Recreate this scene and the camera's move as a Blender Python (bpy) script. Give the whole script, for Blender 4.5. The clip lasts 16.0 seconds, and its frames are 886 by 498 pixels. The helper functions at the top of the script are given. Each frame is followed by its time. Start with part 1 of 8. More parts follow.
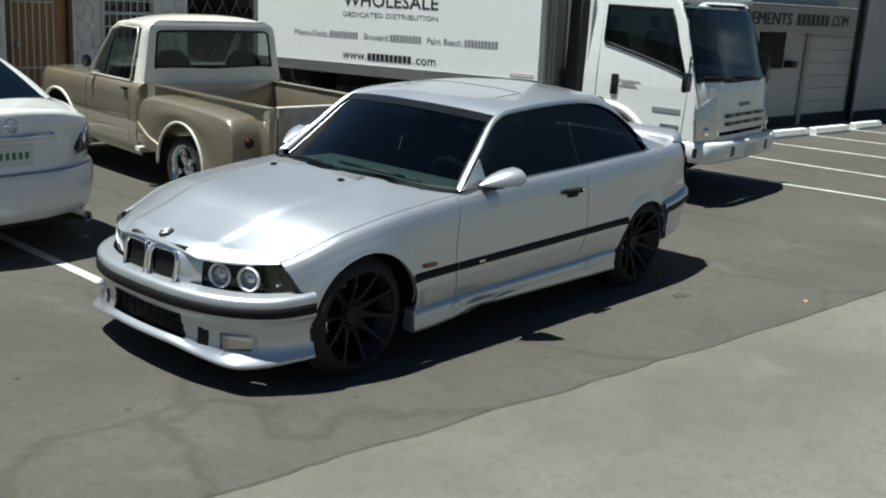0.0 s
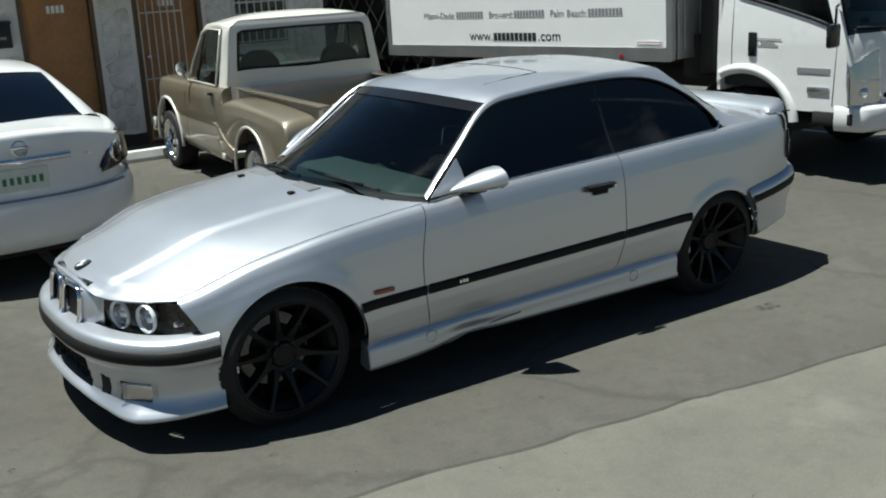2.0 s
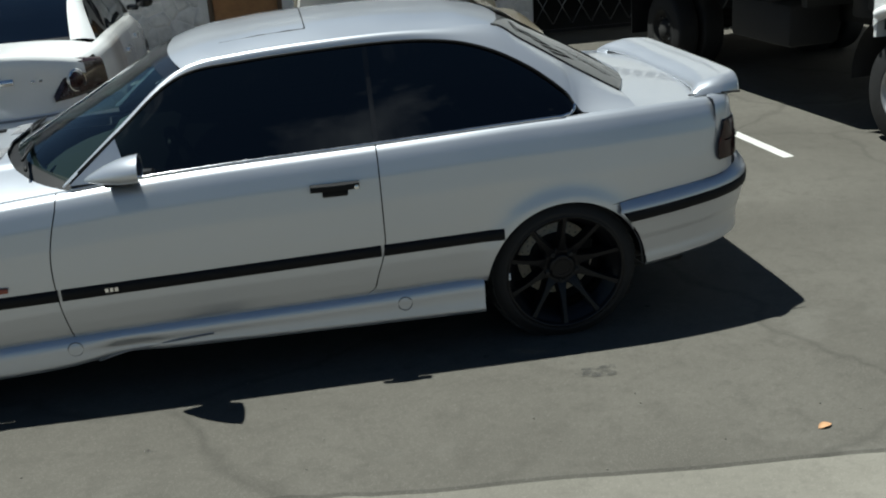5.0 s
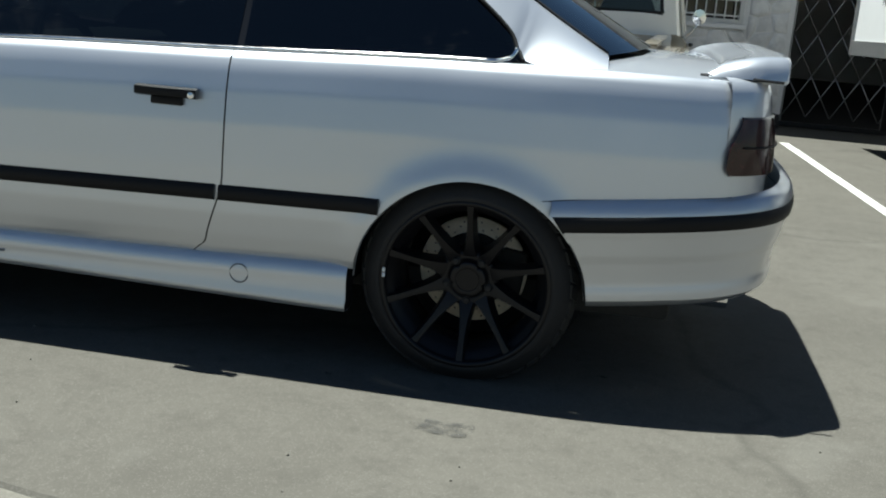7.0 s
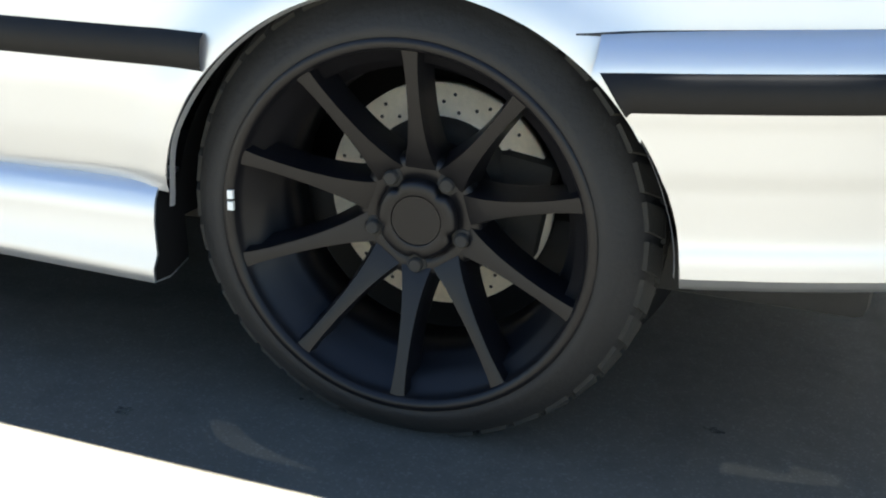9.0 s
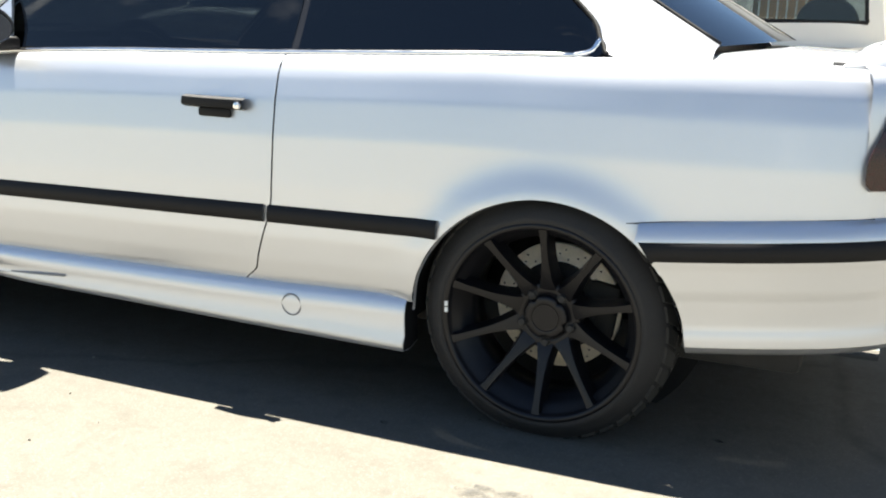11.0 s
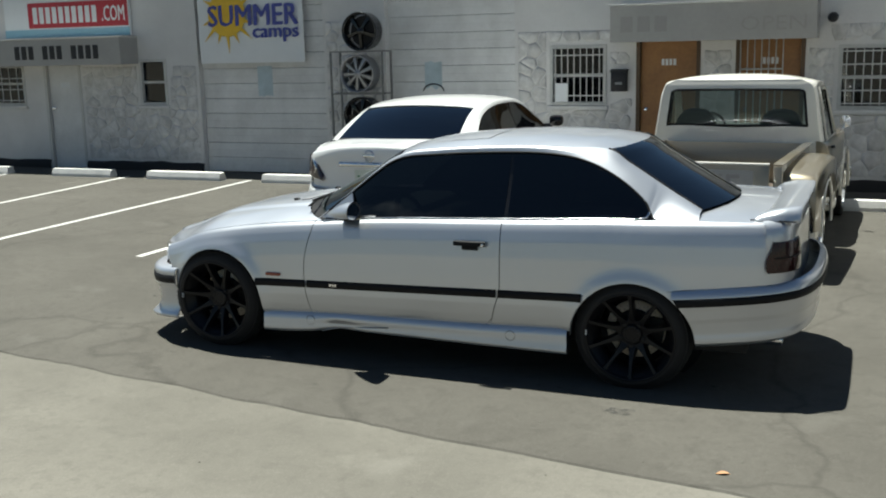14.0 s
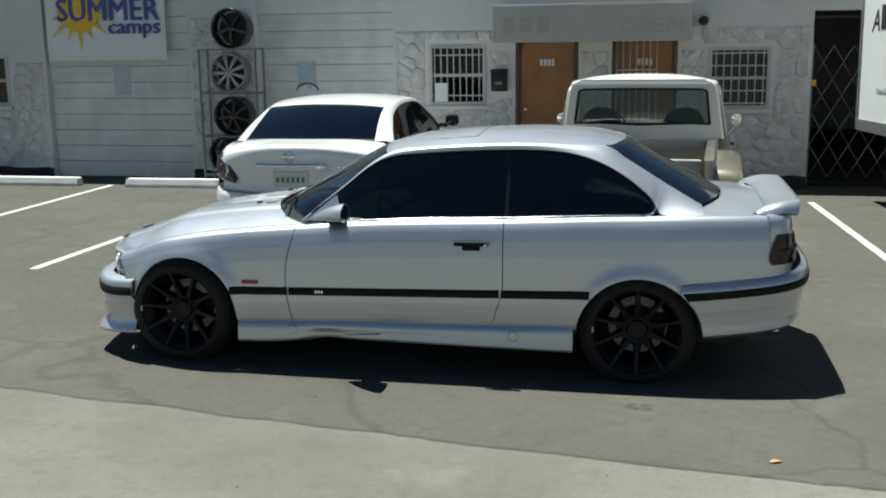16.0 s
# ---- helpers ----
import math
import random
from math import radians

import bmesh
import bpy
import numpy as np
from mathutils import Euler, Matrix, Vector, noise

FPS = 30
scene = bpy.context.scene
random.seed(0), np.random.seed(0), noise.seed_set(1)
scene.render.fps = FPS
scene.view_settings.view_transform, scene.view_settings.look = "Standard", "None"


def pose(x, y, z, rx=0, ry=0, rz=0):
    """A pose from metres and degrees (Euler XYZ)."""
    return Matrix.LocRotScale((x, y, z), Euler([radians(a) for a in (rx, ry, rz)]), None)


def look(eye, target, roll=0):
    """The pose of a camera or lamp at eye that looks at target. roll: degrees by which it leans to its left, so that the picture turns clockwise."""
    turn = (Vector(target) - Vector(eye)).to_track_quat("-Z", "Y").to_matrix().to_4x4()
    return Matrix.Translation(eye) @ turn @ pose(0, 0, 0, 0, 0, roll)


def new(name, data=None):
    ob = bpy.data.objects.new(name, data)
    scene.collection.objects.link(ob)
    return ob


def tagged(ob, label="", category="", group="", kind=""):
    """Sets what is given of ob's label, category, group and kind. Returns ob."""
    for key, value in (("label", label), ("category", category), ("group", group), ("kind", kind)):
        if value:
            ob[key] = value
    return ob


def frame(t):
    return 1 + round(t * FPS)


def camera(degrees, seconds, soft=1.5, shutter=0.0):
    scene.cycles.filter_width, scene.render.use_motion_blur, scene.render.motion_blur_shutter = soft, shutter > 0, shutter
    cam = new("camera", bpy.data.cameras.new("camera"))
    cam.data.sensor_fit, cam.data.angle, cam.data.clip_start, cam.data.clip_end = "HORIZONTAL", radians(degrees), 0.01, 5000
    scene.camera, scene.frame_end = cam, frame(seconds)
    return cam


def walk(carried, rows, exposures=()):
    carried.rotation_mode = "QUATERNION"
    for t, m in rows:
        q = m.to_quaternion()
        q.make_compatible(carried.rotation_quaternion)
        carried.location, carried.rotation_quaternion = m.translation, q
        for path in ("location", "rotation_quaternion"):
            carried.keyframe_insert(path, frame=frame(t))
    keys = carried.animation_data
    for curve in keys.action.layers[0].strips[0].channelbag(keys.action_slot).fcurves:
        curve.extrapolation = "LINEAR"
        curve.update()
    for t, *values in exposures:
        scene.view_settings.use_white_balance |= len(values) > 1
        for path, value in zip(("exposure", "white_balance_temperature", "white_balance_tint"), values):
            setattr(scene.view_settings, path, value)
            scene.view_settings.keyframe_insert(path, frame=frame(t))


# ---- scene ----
cam = camera(46.26, 16.0, 2.0)
PATH = [
    (0, (-3.525, -4.378, 1.986), (-2.057, -3.114, 1.490), 3.52),
    (0.5, (-3.169, -4.478, 1.996), (-1.763, -3.143, 1.505), 2.05),
    (1, (-2.822, -4.509, 1.961), (-1.477, -3.128, 1.431), 0.77),
    (1.5, (-2.353, -4.495, 1.980), (-1.108, -3.015, 1.471), 0.57),
    (2, (-1.759, -4.650, 1.938), (-0.683, -3.053, 1.399), -2.78),
    (2.5, (-1.170, -4.729, 1.909), (-0.165, -3.094, 1.346), -3.53),
    (3, (-0.560, -4.754, 1.929), (0.351, -3.057, 1.393), -5.10),
    (3.5, (0.012, -4.821, 1.895), (0.698, -3.062, 1.234), -5.36),
    (4, (0.580, -4.774, 1.913), (1.191, -2.985, 1.261), -2.77),
    (4.5, (1.125, -4.783, 1.905), (1.555, -2.932, 1.283), -3.83),
    (5, (1.622, -4.717, 1.888), (1.895, -2.854, 1.211), -4.07),
    (5.2, (1.835, -4.598, 1.858), (2.079, -2.737, 1.167), -0.67),
    (7.3, (3.131, -3.323, 1.043), (2.783, -1.412, 0.567), 3.90),
    (7.5, (3.079, -3.012, 0.994), (2.729, -1.120, 0.448), 3.39),
    (8, (3.056, -2.323, 0.871), (2.701, -0.458, 0.242), 4.89),
    (8.5, (3.042, -2.026, 0.742), (2.577, -0.200, 0.072), 4.46),
    (9, (3.090, -2.027, 0.732), (2.584, -0.208, 0.073), 3.84),
    (9.5, (3.101, -2.065, 0.737), (2.481, -0.257, 0.148), 3.85),
    (10, (3.107, -2.117, 0.736), (2.438, -0.301, 0.231), 3.86),
    (10.2, (3.087, -2.203, 0.714), (2.396, -0.376, 0.286), 4.29),
    (12.3, (4.226, -5.244, 1.845), (3.421, -3.474, 1.376), -1.11),
    (12.5, (4.272, -5.451, 1.880), (3.482, -3.664, 1.452), -0.01),
    (13, (4.316, -5.758, 1.904), (3.509, -3.973, 1.501), -0.06),
    (13.5, (4.168, -5.969, 1.930), (3.408, -4.154, 1.575), 1.17),
    (14, (3.902, -6.222, 1.905), (3.136, -4.417, 1.516), -1.40),
    (14.5, (3.592, -6.169, 1.879), (2.992, -4.299, 1.499), -0.59),
    (15, (3.293, -6.181, 1.871), (2.749, -4.307, 1.434), 0.11),
    (15.5, (2.996, -6.324, 1.910), (2.602, -4.398, 1.544), -1.36),
    (16, (2.777, -6.395, 1.889), (2.379, -4.474, 1.496), -0.76),
]
EXPOSURES = [(0, 0.58, 6050, 0), (5.2, 0.58, 6050, 0), (7.3, 1.5, 6050, 0), (8.0, 2.7, 6200, 2), (8.5, 3.35, 6350, 3), (9.3, 3.4, 6650, 5), (10.2, 3.5, 6900, 7), (12.3, 1.05, 6700, 4), (13.2, 1.0, 6600, 3), (14.0, 0.90, 6300, 1), (16.0, 0.78, 6100, 0)]
walk(cam, [(t, look(eye, target, roll)) for t, eye, target, roll in PATH], EXPOSURES)

# ---- light ----
SUN_WAY = Vector((-0.262, 0.20, 1.0)).normalized()      # towards the sun
world = bpy.data.worlds.new("sky")
scene.world = world
world.use_nodes = True
wn = world.node_tree
sky = wn.nodes.new("ShaderNodeTexSky")
sky.sky_type = "NISHITA"
sky.sun_disc = False
sky.sun_elevation = math.asin(SUN_WAY.z)
sky.sun_rotation = math.atan2(SUN_WAY.x, SUN_WAY.y)
sky.air_density, sky.dust_density, sky.ozone_density = 1.0, 0.0, 3.5
# scattered fair-weather clouds over the whole sky
wco, wno, wra, wmx = wn.nodes.new("ShaderNodeTexCoord"), wn.nodes.new("ShaderNodeTexNoise"), wn.nodes.new("ShaderNodeMapRange"), wn.nodes.new("ShaderNodeMix")
wno.inputs["Scale"].default_value, wno.inputs["Detail"].default_value, wno.inputs["Roughness"].default_value = 2.6, 9, 0.58
wra.inputs[1].default_value, wra.inputs[2].default_value, wra.inputs[4].default_value = 0.60, 0.82, 0.75
wmx.data_type = "RGBA"
wmx.inputs[7].default_value = (22.0, 22.4, 23.0, 1)
wn.links.new(wco.outputs["Generated"], wno.inputs["Vector"])
wn.links.new(wno.outputs[0], wra.inputs[0])
wn.links.new(wra.outputs[0], wmx.inputs[0])
wn.links.new(sky.outputs[0], wmx.inputs[6])
wn.links.new(wmx.outputs[2], wn.nodes["Background"].inputs[0])
wn.nodes["Background"].inputs[1].default_value = 0.029
sun = new("sun", bpy.data.lights.new("sun", "SUN"))
sun.data.energy, sun.data.angle, sun.data.color = 5.6, radians(0.53), (1.0, 0.955, 0.89)
sun.matrix_world = Matrix.Translation((0, 0, 30)) @ SUN_WAY.to_track_quat("Z", "Y").to_matrix().to_4x4()

# ---- materials ----
def nodes(name):
    m = bpy.data.materials.new(name)
    m.use_nodes = True
    t = m.node_tree
    return m, t, t.nodes["Principled BSDF"]


def surface(name, color, rough=0.6, metal=0.0, var=0.12, scale=6.0, grain=60.0, bump=0.0, coat=0.0, spec=0.5, dark=None, stain=0.0, rand=0.0, stain_scale=1.3):
    """A node material: base colour with wear at two scales, uneven gloss and fine relief."""
    m, t, b = nodes(name)
    L, N = t.links, t.nodes
    co = N.new("ShaderNodeTexCoord")
    n1, n2 = N.new("ShaderNodeTexNoise"), N.new("ShaderNodeTexNoise")
    for n, s in ((n1, scale), (n2, grain)):
        n.inputs["Scale"].default_value = s
        n.inputs["Detail"].default_value = 6
        n.inputs["Roughness"].default_value = 0.62
        L.new(co.outputs["Object"], n.inputs["Vector"])
    low = dark or tuple(c * (1 - 2.0 * var) for c in color)
    mix = N.new("ShaderNodeMix")
    mix.data_type = "RGBA"
    mix.inputs[6].default_value = (*low, 1)
    mix.inputs[7].default_value = (*color, 1)
    add = N.new("ShaderNodeMath")
    add.operation = "MULTIPLY_ADD"
    L.new(n2.outputs[0], add.inputs[0])
    add.inputs[1].default_value = 0.6
    L.new(n1.outputs[0], add.inputs[2])
    ramp = N.new("ShaderNodeMapRange")
    ramp.inputs[1].default_value, ramp.inputs[2].default_value = 0.45, 1.05
    L.new(add.outputs[0], ramp.inputs[0])
    L.new(ramp.outputs[0], mix.inputs[0])
    out = mix.outputs[2]
    if stain:
        n3 = N.new("ShaderNodeTexNoise")
        n3.inputs["Scale"].default_value, n3.inputs["Detail"].default_value = stain_scale, 8
        L.new(co.outputs["Object"], n3.inputs["Vector"])
        r3 = N.new("ShaderNodeMapRange")
        r3.inputs[1].default_value, r3.inputs[2].default_value = 0.42, 0.68
        r3.inputs[4].default_value = stain
        L.new(n3.outputs[0], r3.inputs[0])
        mx = N.new("ShaderNodeMix")
        mx.data_type = "RGBA"
        mx.inputs[7].default_value = (*(c * 0.45 for c in color), 1)
        L.new(r3.outputs[0], mx.inputs[0])
        L.new(out, mx.inputs[6])
        out = mx.outputs[2]
    if rand:
        oi = N.new("ShaderNodeObjectInfo")
        hs = N.new("ShaderNodeHueSaturation")
        mr = N.new("ShaderNodeMapRange")
        mr.inputs[3].default_value, mr.inputs[4].default_value = 1 - rand, 1 + rand
        L.new(oi.outputs["Random"], mr.inputs[0])
        L.new(mr.outputs[0], hs.inputs["Value"])
        L.new(out, hs.inputs["Color"])
        out = hs.outputs[0]
    L.new(out, b.inputs["Base Color"])
    rr = N.new("ShaderNodeMapRange")
    rr.inputs[3].default_value, rr.inputs[4].default_value = max(0.02, rough - 0.08), min(1, rough + 0.08)
    L.new(n1.outputs[0], rr.inputs[0])
    L.new(rr.outputs[0], b.inputs["Roughness"])
    b.inputs["Metallic"].default_value = metal
    b.inputs["Specular IOR Level"].default_value = spec
    b.inputs["Coat Weight"].default_value = coat
    b.inputs["Coat Roughness"].default_value = 0.04
    if bump:
        bp = N.new("ShaderNodeBump")
        bp.inputs["Strength"].default_value = min(1.0, bump)
        bp.inputs["Distance"].default_value = 0.01
        L.new(add.outputs[0], bp.inputs["Height"])
        L.new(bp.outputs[0], b.inputs["Normal"])
    return m


def glass(name, tint, rough=0.02, ior=1.5):
    """Clear or tinted panes: see-through, with a reflection that grows towards grazing angles."""
    m, t, b = nodes(name)
    L, N = t.links, t.nodes
    N.remove(b)
    tr, gl, lw, pw, mr, mx = N.new("ShaderNodeBsdfTransparent"), N.new("ShaderNodeBsdfGlossy"), N.new("ShaderNodeLayerWeight"), N.new("ShaderNodeMath"), N.new("ShaderNodeMapRange"), N.new("ShaderNodeMixShader")
    tr.inputs[0].default_value = (*tint, 1)
    gl.inputs[0].default_value, gl.inputs["Roughness"].default_value = (1, 1, 1, 1), rough
    lw.inputs[0].default_value = 0.5
    pw.operation = "POWER"
    pw.inputs[1].default_value = 5.0
    mr.inputs[3].default_value = ((ior - 1) / (ior + 1)) ** 2
    L.new(lw.outputs["Facing"], pw.inputs[0])
    L.new(pw.outputs[0], mr.inputs[0])
    L.new(mr.outputs[0], mx.inputs[0])
    L.new(tr.outputs[0], mx.inputs[1])
    L.new(gl.outputs[0], mx.inputs[2])
    L.new(mx.outputs[0], N["Material Output"].inputs[0])
    return m


def paving(name, base, dark, aggregate, crack, seed):
    """Old asphalt: aggregate speckle, broad wear, oil stains, fine cracks and light scuffs."""
    m, t, b = nodes(name)
    L, N = t.links, t.nodes
    co = N.new("ShaderNodeTexCoord")
    mp = N.new("ShaderNodeMapping")
    mp.inputs["Location"].default_value = (seed, seed * 0.7, 0)
    L.new(co.outputs["Object"], mp.inputs[0])

    def noise_tex(s, d=8, r=0.6):
        n = N.new("ShaderNodeTexNoise")
        n.inputs["Scale"].default_value, n.inputs["Detail"].default_value, n.inputs["Roughness"].default_value = s, d, r
        L.new(mp.outputs[0], n.inputs["Vector"])
        return n.outputs[0]

    def span(src, a, c, lo=0.0, hi=1.0):
        r = N.new("ShaderNodeMapRange")
        r.inputs[1].default_value, r.inputs[2].default_value, r.inputs[3].default_value, r.inputs[4].default_value = a, c, lo, hi
        L.new(src, r.inputs[0])
        return r.outputs[0]

    def mix(f, a, c):
        x = N.new("ShaderNodeMix")
        x.data_type = "RGBA"
        for s, v in ((0, f), (6, a), (7, c)):
            if isinstance(v, tuple):
                x.inputs[s].default_value = (*v, 1)
            else:
                L.new(v, x.inputs[s])
        return x.outputs[2]

    broad = span(noise_tex(0.55, 10, 0.65), 0.35, 0.68)
    col = mix(broad, dark, base)
    speck = N.new("ShaderNodeTexVoronoi")
    speck.inputs["Scale"].default_value = 320
    L.new(mp.outputs[0], speck.inputs["Vector"])
    sp = N.new("ShaderNodeSeparateColor")
    L.new(speck.outputs["Color"], sp.inputs[0])
    col = mix(span(sp.outputs[0], 0.80, 1.0, 0.0, 0.35), col, aggregate)
    col = mix(span(noise_tex(34, 4, 0.7), 0.52, 0.75, 0.0, 0.75), col, dark)
    col = mix(span(noise_tex(9, 6, 0.7), 0.50, 0.72, 0.0, 0.5), col, tuple(c * 0.8 for c in dark))
    col = mix(span(noise_tex(2.6, 10, 0.75), 0.60, 0.72, 0.0, 0.40), col, tuple(c * 0.5 for c in dark))
    col = mix(span(noise_tex(1.3, 6, 0.6), 0.60, 0.75, 0.0, 0.35), col, aggregate)
    vo = N.new("ShaderNodeTexVoronoi")
    vo.feature = "DISTANCE_TO_EDGE"
    vo.inputs["Scale"].default_value = 0.55
    wob = N.new("ShaderNodeTexNoise")
    wob.inputs["Scale"].default_value, wob.inputs["Detail"].default_value = 1.7, 6
    L.new(mp.outputs[0], wob.inputs["Vector"])
    wm = N.new("ShaderNodeMix")
    wm.data_type = "RGBA"
    wm.inputs[0].default_value = 0.35
    L.new(mp.outputs[0], wm.inputs[6])
    L.new(wob.outputs["Color"], wm.inputs[7])
    L.new(wm.outputs[2], vo.inputs["Vector"])
    line = span(vo.outputs["Distance"], 0.0, 0.012, crack, 0.0)
    col = mix(line, col, tuple(c * 0.35 for c in dark))
    L.new(col, b.inputs["Base Color"])
    b.inputs["Roughness"].default_value = 0.9
    b.inputs["Specular IOR Level"].default_value = 0.25
    bp = N.new("ShaderNodeBump")
    bp.inputs["Strength"].default_value, bp.inputs["Distance"].default_value = 0.5, 0.006
    L.new(span(sp.outputs[0], 0, 1), bp.inputs["Height"])
    L.new(bp.outputs[0], b.inputs["Normal"])
    return m


def car_paint(name, color, metal=0.55, rough=0.32):
    m, t, b = nodes(name)
    L, N = t.links, t.nodes
    co = N.new("ShaderNodeTexCoord")
    fl, du = N.new("ShaderNodeTexNoise"), N.new("ShaderNodeTexNoise")
    fl.inputs["Scale"].default_value, du.inputs["Scale"].default_value = 900, 2.2
    du.inputs["Detail"].default_value = 7
    for n in (fl, du):
        L.new(co.outputs["Object"], n.inputs["Vector"])
    mx = N.new("ShaderNodeMix")
    mx.data_type = "RGBA"
    mx.inputs[6].default_value = (*(c * 0.90 for c in color), 1)
    mx.inputs[7].default_value = (*color, 1)
    L.new(du.outputs[0], mx.inputs[0])
    L.new(mx.outputs[2], b.inputs["Base Color"])
    mr = N.new("ShaderNodeMapRange")
    mr.inputs[3].default_value, mr.inputs[4].default_value = rough - 0.05, rough + 0.07
    L.new(du.outputs[0], mr.inputs[0])
    L.new(mr.outputs[0], b.inputs["Roughness"])
    b.inputs["Metallic"].default_value = metal
    b.inputs["Coat Weight"].default_value, b.inputs["Coat Roughness"].default_value, b.inputs["Coat IOR"].default_value = 0.9, 0.03, 1.5
    bp = N.new("ShaderNodeBump")
    bp.inputs["Strength"].default_value, bp.inputs["Distance"].default_value = 0.03, 0.001
    L.new(fl.outputs[0], bp.inputs["Height"])
    L.new(bp.outputs[0], b.inputs["Normal"])
    return m


M_LOT = paving("worn_asphalt", (0.104, 0.097, 0.083), (0.071, 0.066, 0.056), (0.185, 0.177, 0.157), 0.30, 3.1)
M_STREET = paving("old_pale_asphalt", (0.176, 0.165, 0.140), (0.120, 0.112, 0.095), (0.27, 0.257, 0.225), 0.06, 11.7)
M_LINE = surface("worn_white_line_paint", (0.56, 0.55, 0.52), 0.8, var=0.15, scale=9, grain=70, stain=0.35, stain_scale=5)
M_STUCCO = surface("white_painted_stucco", (0.67, 0.66, 0.645), 0.9, var=0.07, scale=2.2, grain=55, bump=0.8, stain=0.16, stain_scale=0.8)
M_STONE = surface("white_painted_stone_veneer", (0.68, 0.67, 0.65), 0.9, var=0.14, scale=7, grain=20, bump=1.6, stain=0.5, rand=0.09, stain_scale=9)
M_BASE = surface("black_tarred_wall_foot", (0.022, 0.021, 0.021), 0.85, var=0.2, scale=8, grain=40, bump=0.5)
# Darker copy of the stucco: the wing's shade is put into its colour.
M_WING = surface("stucco_toned_for_shade", (0.46, 0.455, 0.44), 0.9, var=0.1, scale=2.2, grain=45, bump=0.8, stain=0.25, stain_scale=0.9)
M_ROLL = surface("white_painted_steel_door", (0.70, 0.70, 0.69), 0.6, var=0.10, scale=2.6, grain=26, bump=0.25, stain=0.30, stain_scale=2.0, rand=0.05)
M_PATCHBLUE = surface("pale_blue_overpaint", (0.47, 0.565, 0.61), 0.6, var=0.14, scale=5, stain=0.3, stain_scale=4)
M_CONC = surface("painted_concrete_stop", (0.74, 0.73, 0.70), 0.85, var=0.08, scale=6, grain=50, bump=0.5, stain=0.25, stain_scale=4)
M_WOOD = surface("orange_brown_varnished_door", (0.34, 0.165, 0.055), 0.5, var=0.22, scale=3, grain=30, bump=0.1)
M_DARKWOOD = surface("dark_brown_panel", (0.10, 0.06, 0.03), 0.55, var=0.2, scale=3, grain=30)
M_IRON = surface("white_painted_iron", (0.54, 0.54, 0.52), 0.5, var=0.1, scale=12)
M_BLACKIRON = surface("black_iron", (0.03, 0.03, 0.032), 0.45, 0.6, var=0.15, scale=12)
M_STEEL = surface("grey_rack_steel", (0.22, 0.22, 0.22), 0.45, 0.7, var=0.15, scale=12)
M_CANOPY = surface("grey_metal_canopy", (0.40, 0.39, 0.37), 0.6, var=0.08, scale=2.0, grain=18, stain=0.25, stain_scale=2.0)
M_PANE = glass("window_pane", (0.30, 0.32, 0.32))
# Near-black colour carries the dark of unlit rooms on floor, partitions and backings.
M_DARKROOM = surface("unlit_room_near_black", (0.012, 0.012, 0.012), 0.9)
M_VINYLW = surface("white_vinyl_banner", (0.72, 0.74, 0.75), 0.55, var=0.04, scale=4)
M_NAVY = surface("navy_print", (0.055, 0.07, 0.30), 0.5, var=0.05)
M_YELLOW = surface("sun_yellow_print", (0.75, 0.48, 0.03), 0.5, var=0.08, scale=10)
M_RED = surface("red_print", (0.42, 0.03, 0.045), 0.5, var=0.06)
M_LBLUE = surface("light_blue_trim", (0.30, 0.52, 0.62), 0.55, var=0.06)
M_INK = surface("black_print", (0.02, 0.02, 0.022), 0.6, var=0.1)
M_INKGREY = surface("grey_print", (0.24, 0.24, 0.25), 0.6, var=0.1)
M_FADED = surface("faded_grey_print", (0.365, 0.355, 0.335), 0.7, var=0.12, scale=9, stain=0.2, stain_scale=9)
M_SIGN = surface("grey_sign_board", (0.33, 0.32, 0.30), 0.7, var=0.08, scale=2, stain=0.2)
M_SILVER = car_paint("silver_metallic_paint", (0.575, 0.595, 0.635), 0.72, 0.36)
M_WHITECAR = car_paint("pearl_white_paint", (0.78, 0.78, 0.77), 0.0, 0.30)
M_TRUCKW = surface("white_truck_enamel", (0.78, 0.78, 0.77), 0.28, var=0.03, scale=1.5, grain=12, coat=0.5, stain=0.05)
M_BOXW = surface("white_fibreglass_panel", (0.80, 0.80, 0.79), 0.4, var=0.03, scale=1.2, grain=8, stain=0.05)
M_BRONZE = car_paint("bronze_metallic_paint", (0.32, 0.275, 0.20), 0.6, 0.33)
M_CHAMPAGNE = car_paint("champagne_lower_paint", (0.43, 0.39, 0.31), 0.45, 0.33)
M_CREAM = car_paint("cream_white_paint", (0.74, 0.71, 0.64), 0.1, 0.30)
M_RUBBER = surface("black_rubber_trim", (0.009, 0.009, 0.010), 0.58, var=0.15, scale=20, spec=0.2)
M_TYRE = surface("tyre_rubber", (0.010, 0.010, 0.011), 0.75, var=0.2, scale=14, grain=90, bump=0.25)
M_TREAD = surface("dusty_tread_rubber", (0.017, 0.017, 0.016), 0.8, var=0.2, scale=20, grain=90, bump=0.2)
M_WHEELBLK = surface("satin_black_alloy", (0.006, 0.006, 0.008), 0.40, 0.1, var=0.10, scale=16, coat=0.05, spec=0.28)
M_GLOSSBLK = surface("gloss_black_plastic", (0.012, 0.012, 0.013), 0.12, var=0.1)
M_ALLOY = surface("polished_alloy", (0.75, 0.75, 0.76), 0.16, 1.0, var=0.06, scale=14)
M_GREYALLOY = surface("dull_grey_alloy", (0.36, 0.36, 0.37), 0.35, 0.7, var=0.15, scale=14)
M_CHROME = surface("chrome", (0.85, 0.85, 0.86), 0.06, 1.0, var=0.03)
